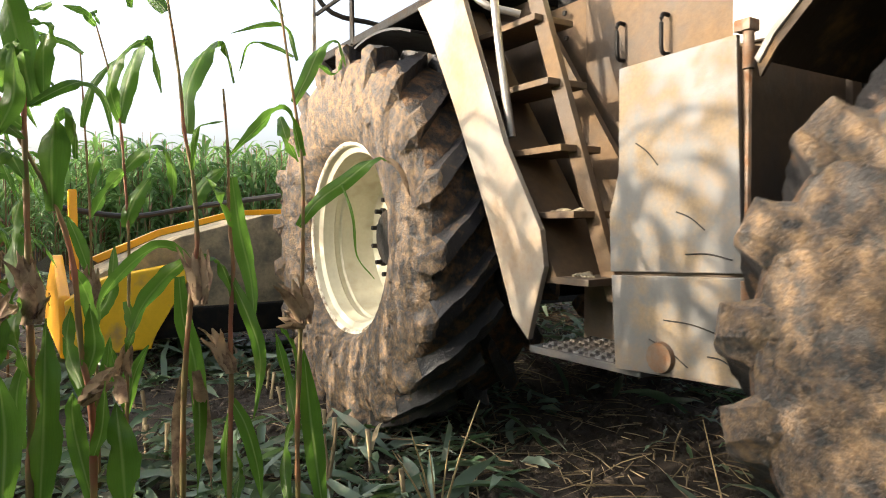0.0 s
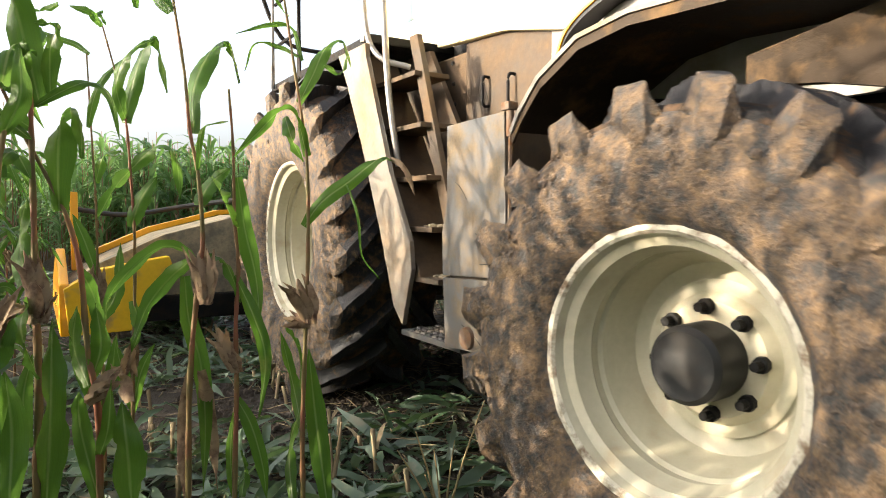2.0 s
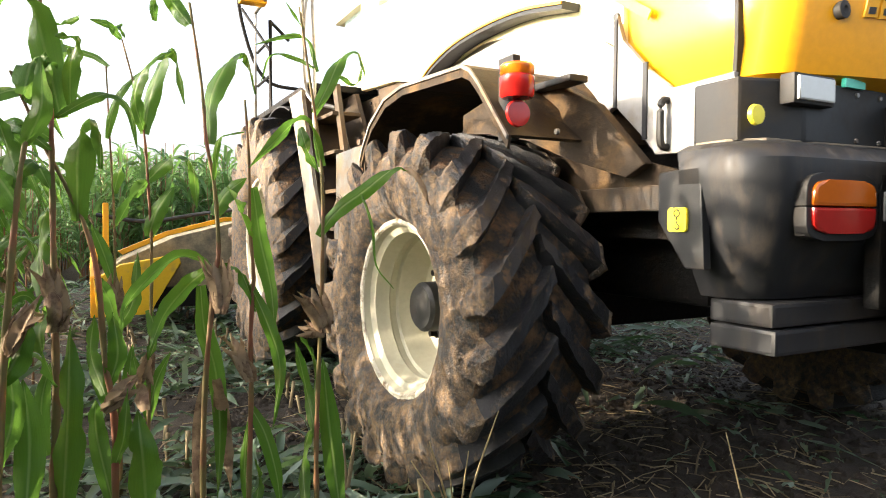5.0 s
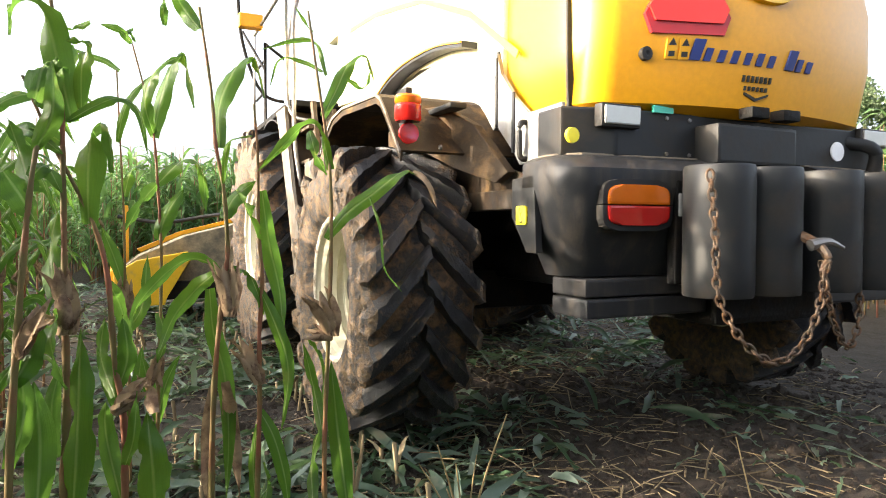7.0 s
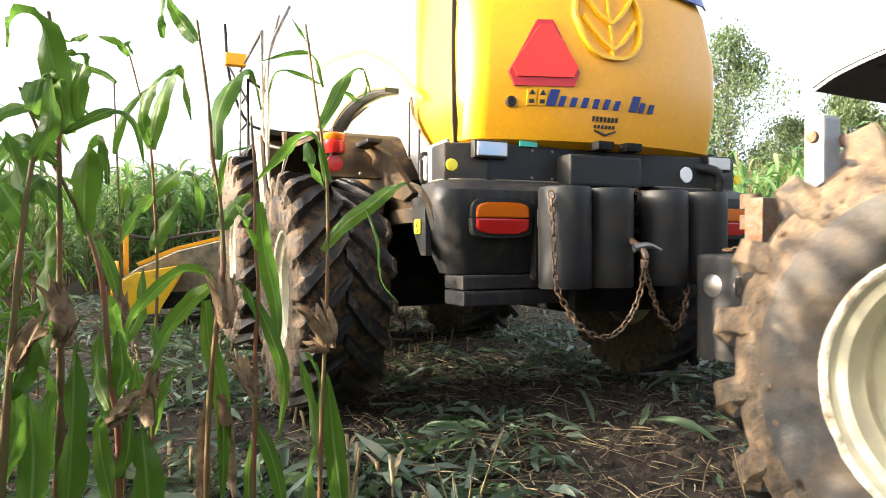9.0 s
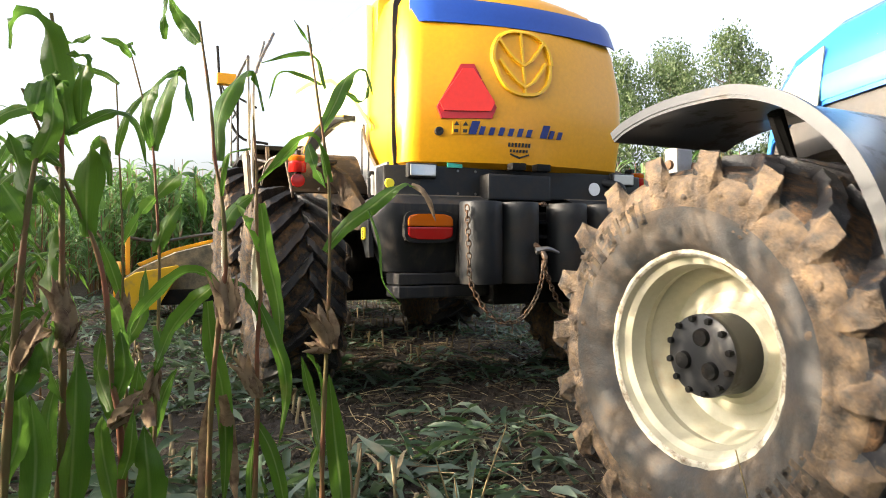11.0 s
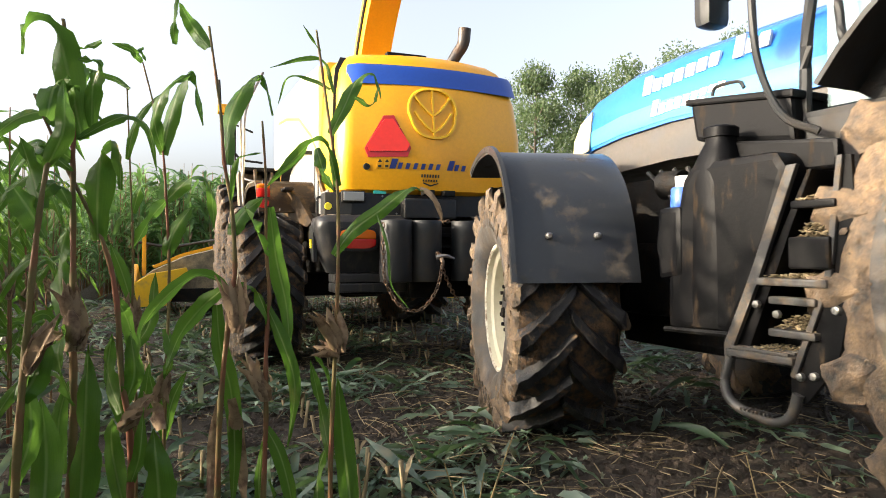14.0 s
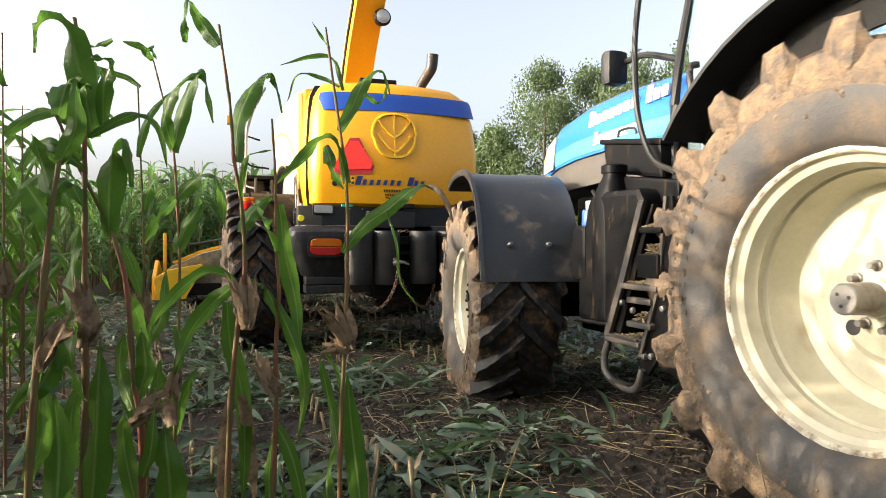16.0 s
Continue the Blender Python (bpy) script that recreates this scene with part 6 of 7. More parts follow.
def near_maize(az, dist, stalk, leaves, ears, label, thick=0.011):
    """One plant. az, dist: where it stands from the eye; stalk: its line as (sideways, height);
    leaves: (width, line from base to tip[, 'dry' or 'thin']); ears: (base, tip)."""
    a = radians(az)
    side, deep = Vector((math.cos(a), -math.sin(a), 0)), Vector((math.sin(a), math.cos(a), 0))
    root = tagged(new("maize_plant"), label, "maize plant", "maize plants at the edge of the cut")
    x, y = dist * math.sin(a), dist * math.cos(a)
    g = ground_h(x, y) - 0.01
    root.location = (x, y, g)

    def line(pts, per, bow=0.0):
        m = len(pts) - 1
        ctl = [side * s + Vector((0, 0, z - g)) + deep * (bow * math.sin(math.pi * 0.75 * i / m)) for i, (s, z) in enumerate(pts)]
        return smooth_line(ctl, per)
    st = [(stalk[0][0], g)] + [q for q in stalk if q[1] > 0.01]
    v, f = stalk_line([np.array(p) for p in line(st, 3)], thick * 0.82, thick * 0.3, 9)
    mesh_ob("stalk", v, f, stalk_mat, root, "reddish-brown jointed stalk")
    for spec in leaves:
        kind = spec[2] if len(spec) > 2 else ""
        per = max(4, 20 // (len(spec[1]) - 1))
        v, f = blade(line(spec[1], per, near_rnd.uniform(-0.10, 0.10)), side, deep, spec[0] * 0.98, near_rnd, kind == "thin")
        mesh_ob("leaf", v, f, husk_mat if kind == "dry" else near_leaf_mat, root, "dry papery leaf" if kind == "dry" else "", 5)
    for (s0, z0), (s1, z1) in ears:
        d = -az if s1 > s0 else 180 - az
        lean = math.degrees(math.atan2(abs(s1 - s0), z1 - z0))
        L = math.hypot(s1 - s0, z1 - z0)
        base = np.array(side * s0 + Vector((0, 0, z0 - g)))
        v, f = husk(base, d, L, L * 0.16, lean, 12, near_rnd)
        ear = mesh_ob("ear", v, f, husk_mat, root, "dry brown ear in its husk")
        for k in range(5):
            v, f = leaf(base + np.array(side) * near_rnd.uniform(-0.1, 0.1) * L - np.array(deep) * 0.1 * L, d + near_rnd.uniform(-45, 45), L * near_rnd.uniform(0.75, 1.25), L * 0.26, 90 - lean + near_rnd.uniform(-16, 14), near_rnd.uniform(-10, 40), 7, near_rnd, 0.004, near_rnd.uniform(-0.6, 0.6), 0.6, 0.0, near_rnd.uniform(30, 90))
            mesh_ob("husk_leaf", v, f, husk_mat, ear)
    return root


G = "green maize plant with a dry brown ear"
near_maize(-3.3, 2.9, [(0.0, 0.0), (0.0, 0.22), (0.0, 0.44), (-0.01, 0.71), (-0.01, 1.05), (-0.02, 1.36), (-0.03, 1.66)], [
    (0.021, [(-0.02, 1.66), (-0.07, 1.7), (-0.13, 1.72), (-0.19, 1.74)]),
    (0.052, [(-0.19, 1.74), (-0.17, 1.66), (-0.15, 1.52)]),
    (0.033, [(-0.03, 1.38), (-0.01, 1.48), (0.03, 1.57), (0.12, 1.66)]),
    (0.042, [(-0.01, 1.17), (0.02, 1.27), (0.08, 1.29)]),
    (0.047, [(-0.01, 0.8), (-0.05, 0.94), (-0.09, 1.05)]),
    (0.052, [(-0.01, 0.63), (0.05, 0.75), (0.07, 0.94)]),
    (0.052, [(-0.01, 0.29), (-0.06, 0.42), (-0.11, 0.59)]),
    (0.047, [(-0.01, 0.29), (0.03, 0.43), (0.05, 0.58)])
], [((-0.02, 0.69), (-0.03, 0.83))], G, 0.009)
near_maize(-1.3, 2.7, [(0.0, 0.0), (0.0, 0.25), (0.01, 0.57), (0.02, 0.95), (0.01, 1.2), (0.0, 1.38), (-0.03, 1.55), (-0.07, 1.72)], [
    (0.028, [(-0.07, 1.72), (-0.11, 1.75), (-0.17, 1.77)]),
    (0.028, [(-0.1, 1.75), (-0.08, 1.79), (-0.06, 1.74)]),
    (0.065, [(0.0, 1.38), (0.02, 1.51), (0.07, 1.67), (0.11, 1.68), (0.14, 1.5)]),
    (0.052, [(0.0, 1.39), (-0.03, 1.5), (0.01, 1.61), (0.1, 1.68)]),
    (0.061, [(0.01, 1.0), (0.04, 1.1), (0.1, 1.19)]),
    (0.065, [(0.01, 1.21), (0.1, 1.3), (0.16, 1.27), (0.18, 1.1)]),
    (0.057, [(0.01, 1.21), (-0.04, 1.14), (-0.1, 1.03)]),
    (0.048, [(0.01, 0.73), (0.03, 0.63), (0.0, 0.53)]),
    (0.044, [(0.0, 0.33), (-0.03, 0.47), (-0.05, 0.57)]),
    (0.044, [(0.0, 0.31), (0.03, 0.45), (0.08, 0.56)])
], [((0.01, 0.57), (-0.02, 0.45))], G, 0.009)
near_maize(2.7, 2.0, [(0.0, 0.0), (0.0, 0.24), (0.01, 0.59), (0.04, 0.89), (0.05, 0.98), (0.04, 1.16), (0.02, 1.28), (0.01, 1.43), (-0.02, 1.66)], [
    (0.042, [(-0.02, 1.6), (-0.06, 1.66), (-0.1, 1.73)]),
    (0.023, [(-0.11, 1.6), (-0.11, 1.65), (-0.1, 1.72)]),
    (0.061, [(0.03, 1.27), (0.03, 1.39), (0.07, 1.5), (0.11, 1.55), (0.14, 1.54), (0.16, 1.43)]),
    (0.016, [(0.04, 1.16), (0.05, 1.27), (0.08, 1.29), (0.12, 1.3)]),
    (0.049, [(0.04, 1.07), (0.07, 1.13), (0.13, 1.18)]),
    (0.042, [(0.03, 0.89), (0.0, 0.94), (-0.06, 0.95), (-0.13, 0.9), (-0.2, 0.81), (-0.21, 0.73)]),
    (0.049, [(0.01, 0.91), (-0.04, 0.86), (-0.1, 0.78), (-0.14, 0.68)]),
    (0.036, [(0.05, 0.92), (0.1, 0.92), (0.13, 0.86), (0.15, 0.79)]),
    (0.049, [(0.0, 0.87), (0.01, 0.74), (0.04, 0.61), (0.05, 0.43), (0.04, 0.23)]),
    (0.042, [(0.04, 0.6), (0.06, 0.44), (0.08, 0.23)], 'dry'),
    (0.039, [(0.0, 0.24), (-0.01, 0.4), (0.0, 0.59)], 'dry')
], [((0.05, 0.79), (0.04, 0.94))], G, 0.011)
near_maize(6.3, 2.0, [(0.0, 0.0), (0.0, 0.22), (0.01, 0.54), (0.01, 0.73), (0.02, 0.89), (0.01, 1.04), (0.01, 1.23), (0.0, 1.4)], [
    (0.052, [(0.02, 1.15), (0.04, 1.0), (0.07, 0.86), (0.08, 0.73)]),
    (0.055, [(0.01, 1.01), (-0.02, 1.09), (-0.05, 1.15)], 'thin'),
    (0.039, [(0.01, 0.87), (0.06, 0.75), (0.09, 0.63), (0.07, 0.46)]),
    (0.042, [(0.01, 0.51), (0.05, 0.43), (0.08, 0.31), (0.09, 0.21)]),
    (0.032, [(0.02, 0.22), (0.03, 0.27), (0.02, 0.34)]),
    (0.032, [(0.0, 0.22), (-0.01, 0.34), (0.0, 0.47)])
], [((0.01, 0.59), (-0.04, 0.72))], G, 0.01)
near_maize(11.9, 1.95, [(0.0, 0.0), (0.0, 0.22), (0.0, 0.42), (0.01, 0.67), (0.02, 0.92), (0.02, 1.2), (-0.01, 1.44), (-0.04, 1.66)], [
    (0.014, [(0.01, 1.48), (-0.02, 1.57), (-0.08, 1.58), (-0.17, 1.55)]),
    (0.011, [(0.0, 1.49), (-0.05, 1.52), (-0.12, 1.53), (-0.15, 1.45)]),
    (0.011, [(-0.03, 1.6), (-0.04, 1.63), (-0.08, 1.69)]),
    (0.041, [(0.0, 1.36), (0.04, 1.45), (0.08, 1.54), (0.13, 1.56), (0.15, 1.48)]),
    (0.016, [(0.07, 1.47), (0.12, 1.46), (0.14, 1.51)]),
    (0.039, [(0.02, 1.21), (-0.01, 1.32), (-0.05, 1.33), (-0.11, 1.27), (-0.18, 1.2)]),
    (0.035, [(-0.04, 1.32), (-0.02, 1.25), (0.01, 1.19)]),
    (0.044, [(0.01, 1.01), (0.06, 1.08), (0.14, 1.14), (0.23, 1.21), (0.27, 1.2)]),
    (0.019, [(0.26, 1.21), (0.3, 1.18), (0.33, 1.1)], 'dry'),
    (0.008, [(0.13, 1.14), (0.16, 1.04), (0.17, 0.93), (0.22, 0.86)]),
    (0.038, [(0.0, 0.42), (-0.03, 0.55), (-0.06, 0.7)]),
    (0.06, [(0.07, 0.19), (0.04, 0.43), (0.02, 0.65)]),
    (0.038, [(-0.03, 0.2), (-0.04, 0.34), (-0.01, 0.45)]),
    (0.038, [(0.0, 0.53), (-0.01, 0.64), (-0.05, 0.72)], 'thin')
], [((0.02, 0.73), (-0.01, 0.86)), ((0.02, 0.72), (-0.05, 0.75))], G, 0.01)
near_maize(-3.7, 1.8, [(0.0, 0.0), (0.0, 0.35), (0.0, 0.57), (-0.02, 0.73), (-0.03, 0.91), (-0.06, 1.05), (-0.13, 1.21), (-0.17, 1.31), (-0.2, 1.39)], [
    (0.07, [(-0.07, 1.05), (-0.07, 1.15), (-0.06, 1.26), (-0.03, 1.28), (-0.02, 1.23), (-0.02, 1.17)]),
    (0.041, [(-0.02, 0.63), (-0.05, 0.72), (-0.04, 0.82)]),
    (0.044, [(0.0, 0.33), (-0.04, 0.52), (-0.04, 0.61)]),
    (0.073, [(0.07, 0.32), (0.06, 0.47), (0.05, 0.6)]),
    (0.044, [(-0.01, 0.65), (0.01, 0.73), (0.0, 0.83)]),
    (0.038, [(0.07, 0.58), (0.05, 0.63), (0.03, 0.67)], 'dry'),
    (0.035, [(-0.03, 0.91), (0.0, 0.83), (0.01, 0.72)]),
    (0.032, [(0.0, 0.45), (0.02, 0.54), (0.03, 0.65)])
], [((-0.02, 0.59), (0.05, 0.66))], G, 0.011)
near_maize(-7.9, 1.8, [(0.0, 0.0), (0.0, 0.38), (0.01, 0.59), (0.01, 0.82), (0.01, 0.94), (0.01, 1.16), (0.01, 1.29), (0.01, 1.43), (-0.01, 1.57)], [
    (0.065, [(0.03, 1.29), (0.01, 1.39), (-0.02, 1.52), (-0.05, 1.55), (-0.08, 1.53), (-0.09, 1.47)]),
    (0.038, [(0.0, 1.42), (0.04, 1.4), (0.08, 1.34)]),
    (0.047, [(-0.04, 1.32), (0.0, 1.39), (0.02, 1.41)]),
    (0.041, [(0.05, 1.32), (0.05, 1.41), (0.06, 1.46), (0.02, 1.47)]),
    (0.013, [(0.07, 1.53), (0.04, 1.53), (0.01, 1.52)]),
    (0.025, [(0.02, 1.29), (0.08, 1.33), (0.13, 1.35), (0.17, 1.32), (0.19, 1.22)]),
    (0.038, [(-0.08, 1.27), (-0.04, 1.25), (0.01, 1.21)]),
    (0.038, [(0.01, 1.24), (-0.03, 1.26), (-0.07, 1.24)]),
    (0.052, [(-0.01, 0.87), (-0.02, 0.99), (0.0, 1.09)]),
    (0.07, [(0.02, 0.36), (0.03, 0.59), (0.04, 0.81)]),
    (0.035, [(-0.01, 0.5), (-0.02, 0.62), (0.0, 0.72)]),
    (0.058, [(0.0, 0.84), (-0.02, 0.79), (0.01, 0.67)], 'thin')
], [((0.01, 0.79), (0.01, 0.94)), ((0.02, 0.79), (0.04, 0.86)), ((0.01, 0.8), (-0.03, 0.84))], G, 0.012)
near_maize(-11.3, 1.7, [(-0.01, 0.0), (0.0, 0.49), (0.02, 0.81), (0.04, 1.05), (0.06, 1.21), (0.09, 1.33)], [
    (0.062, [(0.05, 0.41), (0.06, 0.56), (0.05, 0.7)]),
    (0.058, [(0.0, 1.16), (0.03, 1.11), (0.06, 1.05)]),
    (0.047, [(0.05, 1.12), (0.03, 1.21), (0.01, 1.28)]),
    (0.041, [(0.05, 1.15), (0.08, 1.18), (0.11, 1.12)]),
    (0.055, [(0.06, 1.32), (0.08, 1.41), (0.11, 1.42)]),
    (0.041, [(0.06, 1.21), (0.09, 1.29), (0.09, 1.4)]),
    (0.055, [(0.01, 0.7), (0.04, 0.76), (0.06, 0.85)]),
    (0.047, [(0.0, 0.52), (0.03, 0.63), (0.02, 0.77)])
], [((0.02, 0.76), (0.06, 0.87))], G, 0.012)

for k in range(15):
    d = near_rnd.uniform(3.2, 7.0)
    az = near_rnd.uniform(-17, -8.5)
    h = near_rnd.uniform(1.5, 1.95)
    lv, z, way = [], 0.3, 1
    while z < h * 0.92:
        way = -way if near_rnd.random() < 0.8 else way
        r, e = near_rnd.uniform(0.7, 1.1), near_rnd.uniform(0.5, 1.2)
        lv.append((near_rnd.uniform(0.045, 0.065), [(0, z), (way * 0.10 * r, z + 0.17 * e), (way * 0.22 * r, z + 0.20 * e), (way * 0.32 * r, z + 0.06 * e - 0.1 * r)], "thin" if near_rnd.random() < 0.4 else ""))
        z += near_rnd.uniform(0.13, 0.22)
    lean = near_rnd.uniform(-0.05, 0.05)
    near_maize(az, d, [(0, 0), (lean * 0.5, h * 0.5), (lean, h)], lv, [((lean * 0.45, h * 0.42), (lean * 0.45 + near_rnd.uniform(-0.06, 0.06), h * 0.42 + 0.15))], "green maize plant standing behind the cut edge", 0.009)

# ---- litter on the ground ----
lit = random.Random(5)
green, dry, stub, clods = Soup(), Soup(), Soup(), Soup()


def spot():
    """A place on the cut ground, denser near the eye and towards the crop."""
    while True:
        y = -0.6 + 15 * lit.random() ** 1.4
        x = lit.uniform(-1.6, 1.6) + max(y, 0) * lit.uniform(-0.15, 0.95)
        if x < 7.5:
            return x, y


def density(x, y):
    bare = math.exp(-(((x - 2.3) / 1.3) ** 2 + ((y - 2.6) / 1.6) ** 2))
    return 1 - 0.9 * bare


for k in range(19000):
    x, y = spot()
    if lit.random() > density(x, y) or noise.noise(Vector((x * 0.9, y * 0.9, 3))) + (0.25 if x < 0.9 else 0.0) < lit.uniform(-0.25, 0.35):
        continue
    big = lit.random() < (0.5 if x < 1.0 else 0.28)
    L = lit.uniform(0.12, 0.42) if big else lit.uniform(0.03, 0.18)
    v, f = leaf((x, y, ground_h(x, y) + lit.uniform(0.004, 0.05)), lit.uniform(0, 360), L, lit.uniform(0.025, 0.055) if big else lit.uniform(0.008, 0.03), lit.uniform(-4, 40), lit.uniform(10, 75), 5, lit, 0.008, lit.uniform(-2, 2), lit.uniform(0.1, 0.5), lit.uniform(-0.9, 0.9))
    v[:, 2] = np.maximum(v[:, 2], ground_h(x, y) + 0.004)
    green.add(v, f, 0)
for k in range(5600):
    x, y = spot()
    if k > 3600:                     # chopped bits trodden into the wheel tracks
        x, y = lit.uniform(0.6, 5.0), lit.uniform(0.4, 7.0)
    L, a, e = lit.uniform(0.03, 0.30) * (1.6 if lit.random() < 0.08 else 1) * (0.45 if k > 3600 and lit.random() < 0.85 else 1), lit.uniform(0, 6.28), lit.uniform(-0.05, 0.28)
    p = np.array((x, y, ground_h(x, y) + lit.uniform(0.004, 0.02)))
    d = np.array((math.cos(a) * math.cos(e), math.sin(a) * math.cos(e), math.sin(e)))
    r = lit.uniform(0.001, 0.0045)
    s, u = np.array((-math.sin(a), math.cos(a), 0)) * r, np.array((0, 0, 1)) * r * 0.8
    kink = p + d * L * 0.5 + np.array((lit.uniform(-1, 1), lit.uniform(-1, 1), 0.3)) * L * 0.06
    vv = [q + o for q in (p, kink, p + d * L) for o in (s, u, -s, -u)]
    ff = [(i + j, i + (j + 1) % 4, i + 4 + (j + 1) % 4, i + 4 + j) for i in (0, 4) for j in range(4)]
    dry.add(np.array(vv), ff, 0)
for k in range(13000):
    x, y = spot()
    if k > 6000:
        x, y = lit.uniform(0.3, 4.6), lit.uniform(0.3, 5.5)
    r = lit.uniform(0.005, 0.028) * (1.8 if lit.random() < 0.07 else 1)
    ang = [lit.uniform(0.6, 1.2) for _ in range(8)]
    o = np.array((x, y, ground_h(x, y)))
    top = [o + np.array((math.cos(i * math.pi / 3 + ang[0]) * r * ang[i], math.sin(i * math.pi / 3 + ang[0]) * r * ang[i], r * 0.35 * ang[i + 1])) for i in range(6)]
    bot = [o + np.array((math.cos(i * math.pi / 3 + ang[0]) * r * 1.15, math.sin(i * math.pi / 3 + ang[0]) * r * 1.15, -r * 0.5)) for i in range(6)]
    clods.add(np.array(top + bot + [o + np.array((0, 0, r * ang[7]))]), [(i, (i + 1) % 6, 6 + (i + 1) % 6, 6 + i) for i in range(6)] + [((i + 1) % 6, i, 12) for i in range(6)], 0)
# stubble, in the rows that the header has cut
for i in range(10):
    x0 = -0.25 + 0.75 * i
    y = 2.2
    while y < 16:
        x = x0 + lit.uniform(-0.05, 0.05) - 0.10 * (y - 6)
        h = lit.uniform(0.08, 0.22)
        near_track = x > 0.9 and y < 4.5 + 0.5 * x
        if not near_track:
            lean_x, lean_y = lit.uniform(-0.2, 0.2), lit.uniform(-0.2, 0.2)
            z0 = ground_h(x, y) - 0.02
            v, f = stalk_line([(x, y, z0), (x + lean_x * h * 0.5, y + lean_y * h * 0.5, z0 + h * 0.5), (x + lean_x * h, y + lean_y * h, z0 + h)], 0.010, 0.009, 6)
            stub.add(v, f + [tuple(range(12, 18))], 0)
            if lit.random() < 0.5:
                v, f = leaf((x, y, z0 + h * 0.6), lit.uniform(0, 360), lit.uniform(0.08, 0.2), 0.02, lit.uniform(20, 80), lit.uniform(40, 120), 5, lit, 0.003)
                stub.add(v, f, 0)
        y += lit.uniform(0.14, 0.26)
tagged(new("leaf_litter", green.make("leaf_litter", [litter_green])), "shredded green and grey maize leaves lying on the soil", "leaf litter", kind="stuff")
tagged(new("straw_litter", dry.make("straw_litter", [litter_dry])), "dry broken straw and stalk pieces on the soil", "straw", kind="stuff")
tagged(new("soil_clods", clods.make("soil_clods", [soil_mat], False)), "small clods of brown soil", "soil", kind="stuff")
tagged(new("maize_stubble", stub.make("maize_stubble", [litter_dry])), "cut maize stubble standing in rows", "stubble", kind="stuff")


# dry stalks sticking up close to the eye
def sprig(name, label, lines, r, mat):
    root = tagged(new(name), label, "dry grass")
    base = Vector(lines[0][0])
    root.location = base
    for ln in lines:
        part("stem", tube(bmesh.new(), smooth_line([Vector(p) - base for p in ln], 6), r, 6, r * 0.4), mat, root, "", 60, keep=True)
    return root


def at_view(az, d, z):
    return (d * math.sin(radians(az)), d * math.cos(radians(az)), z)


c0 = at_view(24.0, 2.15, 0.0)
ends = [(20.0, 0.30), (21.6, 0.36), (23.2, 0.30), (25.0, 0.33), (27.6, 0.46), (22.4, 0.22)]
sprig("dry_grass_tuft", "dry straw-coloured grass tuft standing in the soil", [[c0, at_view((24 + a) / 2, 2.12, z * 0.55), at_view(a, 2.08, z)] for a, z in ends], 0.005, straw_mat)
sprig("bent_straw", "single pale straw leaning over the soil", [[at_view(49.0, 2.1, 0.0), at_view(47.6, 2.08, 0.2), at_view(46.0, 2.05, 0.45)]], 0.0042, straw_mat)
sprig("grass_ear", "arching dry grass ear over the soil", [[at_view(45.5, 2.0, 0.0), at_view(47.0, 1.98, 0.17), at_view(49.0, 1.96, 0.23), at_view(51.0, 1.94, 0.22)]], 0.005, straw_mat)
sprig("broken_stubble", "broken maize stubble stump with torn leaves", [[at_view(14.5, 2.4, 0.0), at_view(14.4, 2.4, 0.12), at_view(14.2, 2.4, 0.26)], [at_view(14.5, 2.4, 0.1), at_view(15.0, 2.4, 0.22), at_view(15.2, 2.4, 0.30)]], 0.011, litter_dry)


# ---- trees behind the field ----
def tree(az, dist, height, width, seed, label):
    rnd = random.Random(seed)
    root = tagged(new("tree"), label, "tree", "trees behind the field")
    root.location = at_view(az, dist, -0.02)
    b = tube(bmesh.new(), [(0, 0, 0), (0.1, 0, height * 0.25), (0, 0.1, height * 0.55), (0.1, 0, height * 0.85)], 0.28, 8, 0.06)
    tips = []
    for i in range(11):
        z = height * rnd.uniform(0.25, 0.8)
        a = rnd.uniform(0, 6.28)
        r = width * rnd.uniform(0.22, 0.42) * (1.15 - z / height)
        e = (math.cos(a) * r, math.sin(a) * r, z + r * 0.6)
        tube(b, [(0.05, 0, z), ((e[0]) * 0.5, e[1] * 0.5, z + r * 0.2), e], 0.09, 5, 0.02)
    part("trunk", b, bark_mat, root, "", 60, keep=True)
    soup = Soup()
    blobs = []
    for i in range(60):
        z = height * rnd.uniform(0.10, 0.93)
        prof = math.sin(min(1.0, (z / height) * 1.12) * math.pi) ** 0.6
        a, r = rnd.uniform(0, 6.28), width * 0.5 * prof * rnd.uniform(0.25, 0.95)
        blobs.append((np.array((math.cos(a) * r, math.sin(a) * r, z)), width * rnd.uniform(0.08, 0.16)))
    for c, r in blobs:
        for k in range(330):
            d = np.array((rnd.gauss(0, 1), rnd.gauss(0, 1), rnd.gauss(0, 0.85)))
            d = d / np.linalg.norm(d) * r * rnd.uniform(0.5, 1.1)
            s = rnd.uniform(0.08, 0.17)
            q = Euler((rnd.uniform(0, 6), rnd.uniform(0, 6), rnd.uniform(0, 6))).to_matrix()
            pts = np.array([q @ Vector(p) for p in ((-s, 0, 0), (0, s * 0.6, s * 0.15), (s, 0, 0), (0, -s * 0.6, s * 0.15))]) + c + d
            soup.add(pts, [(0, 1, 2, 3)], 0)
    cr = new("crown", soup.make("crown", [tree_leaf], False))
    cr.parent = root
    tagged(cr, kind="stuff")
    return root


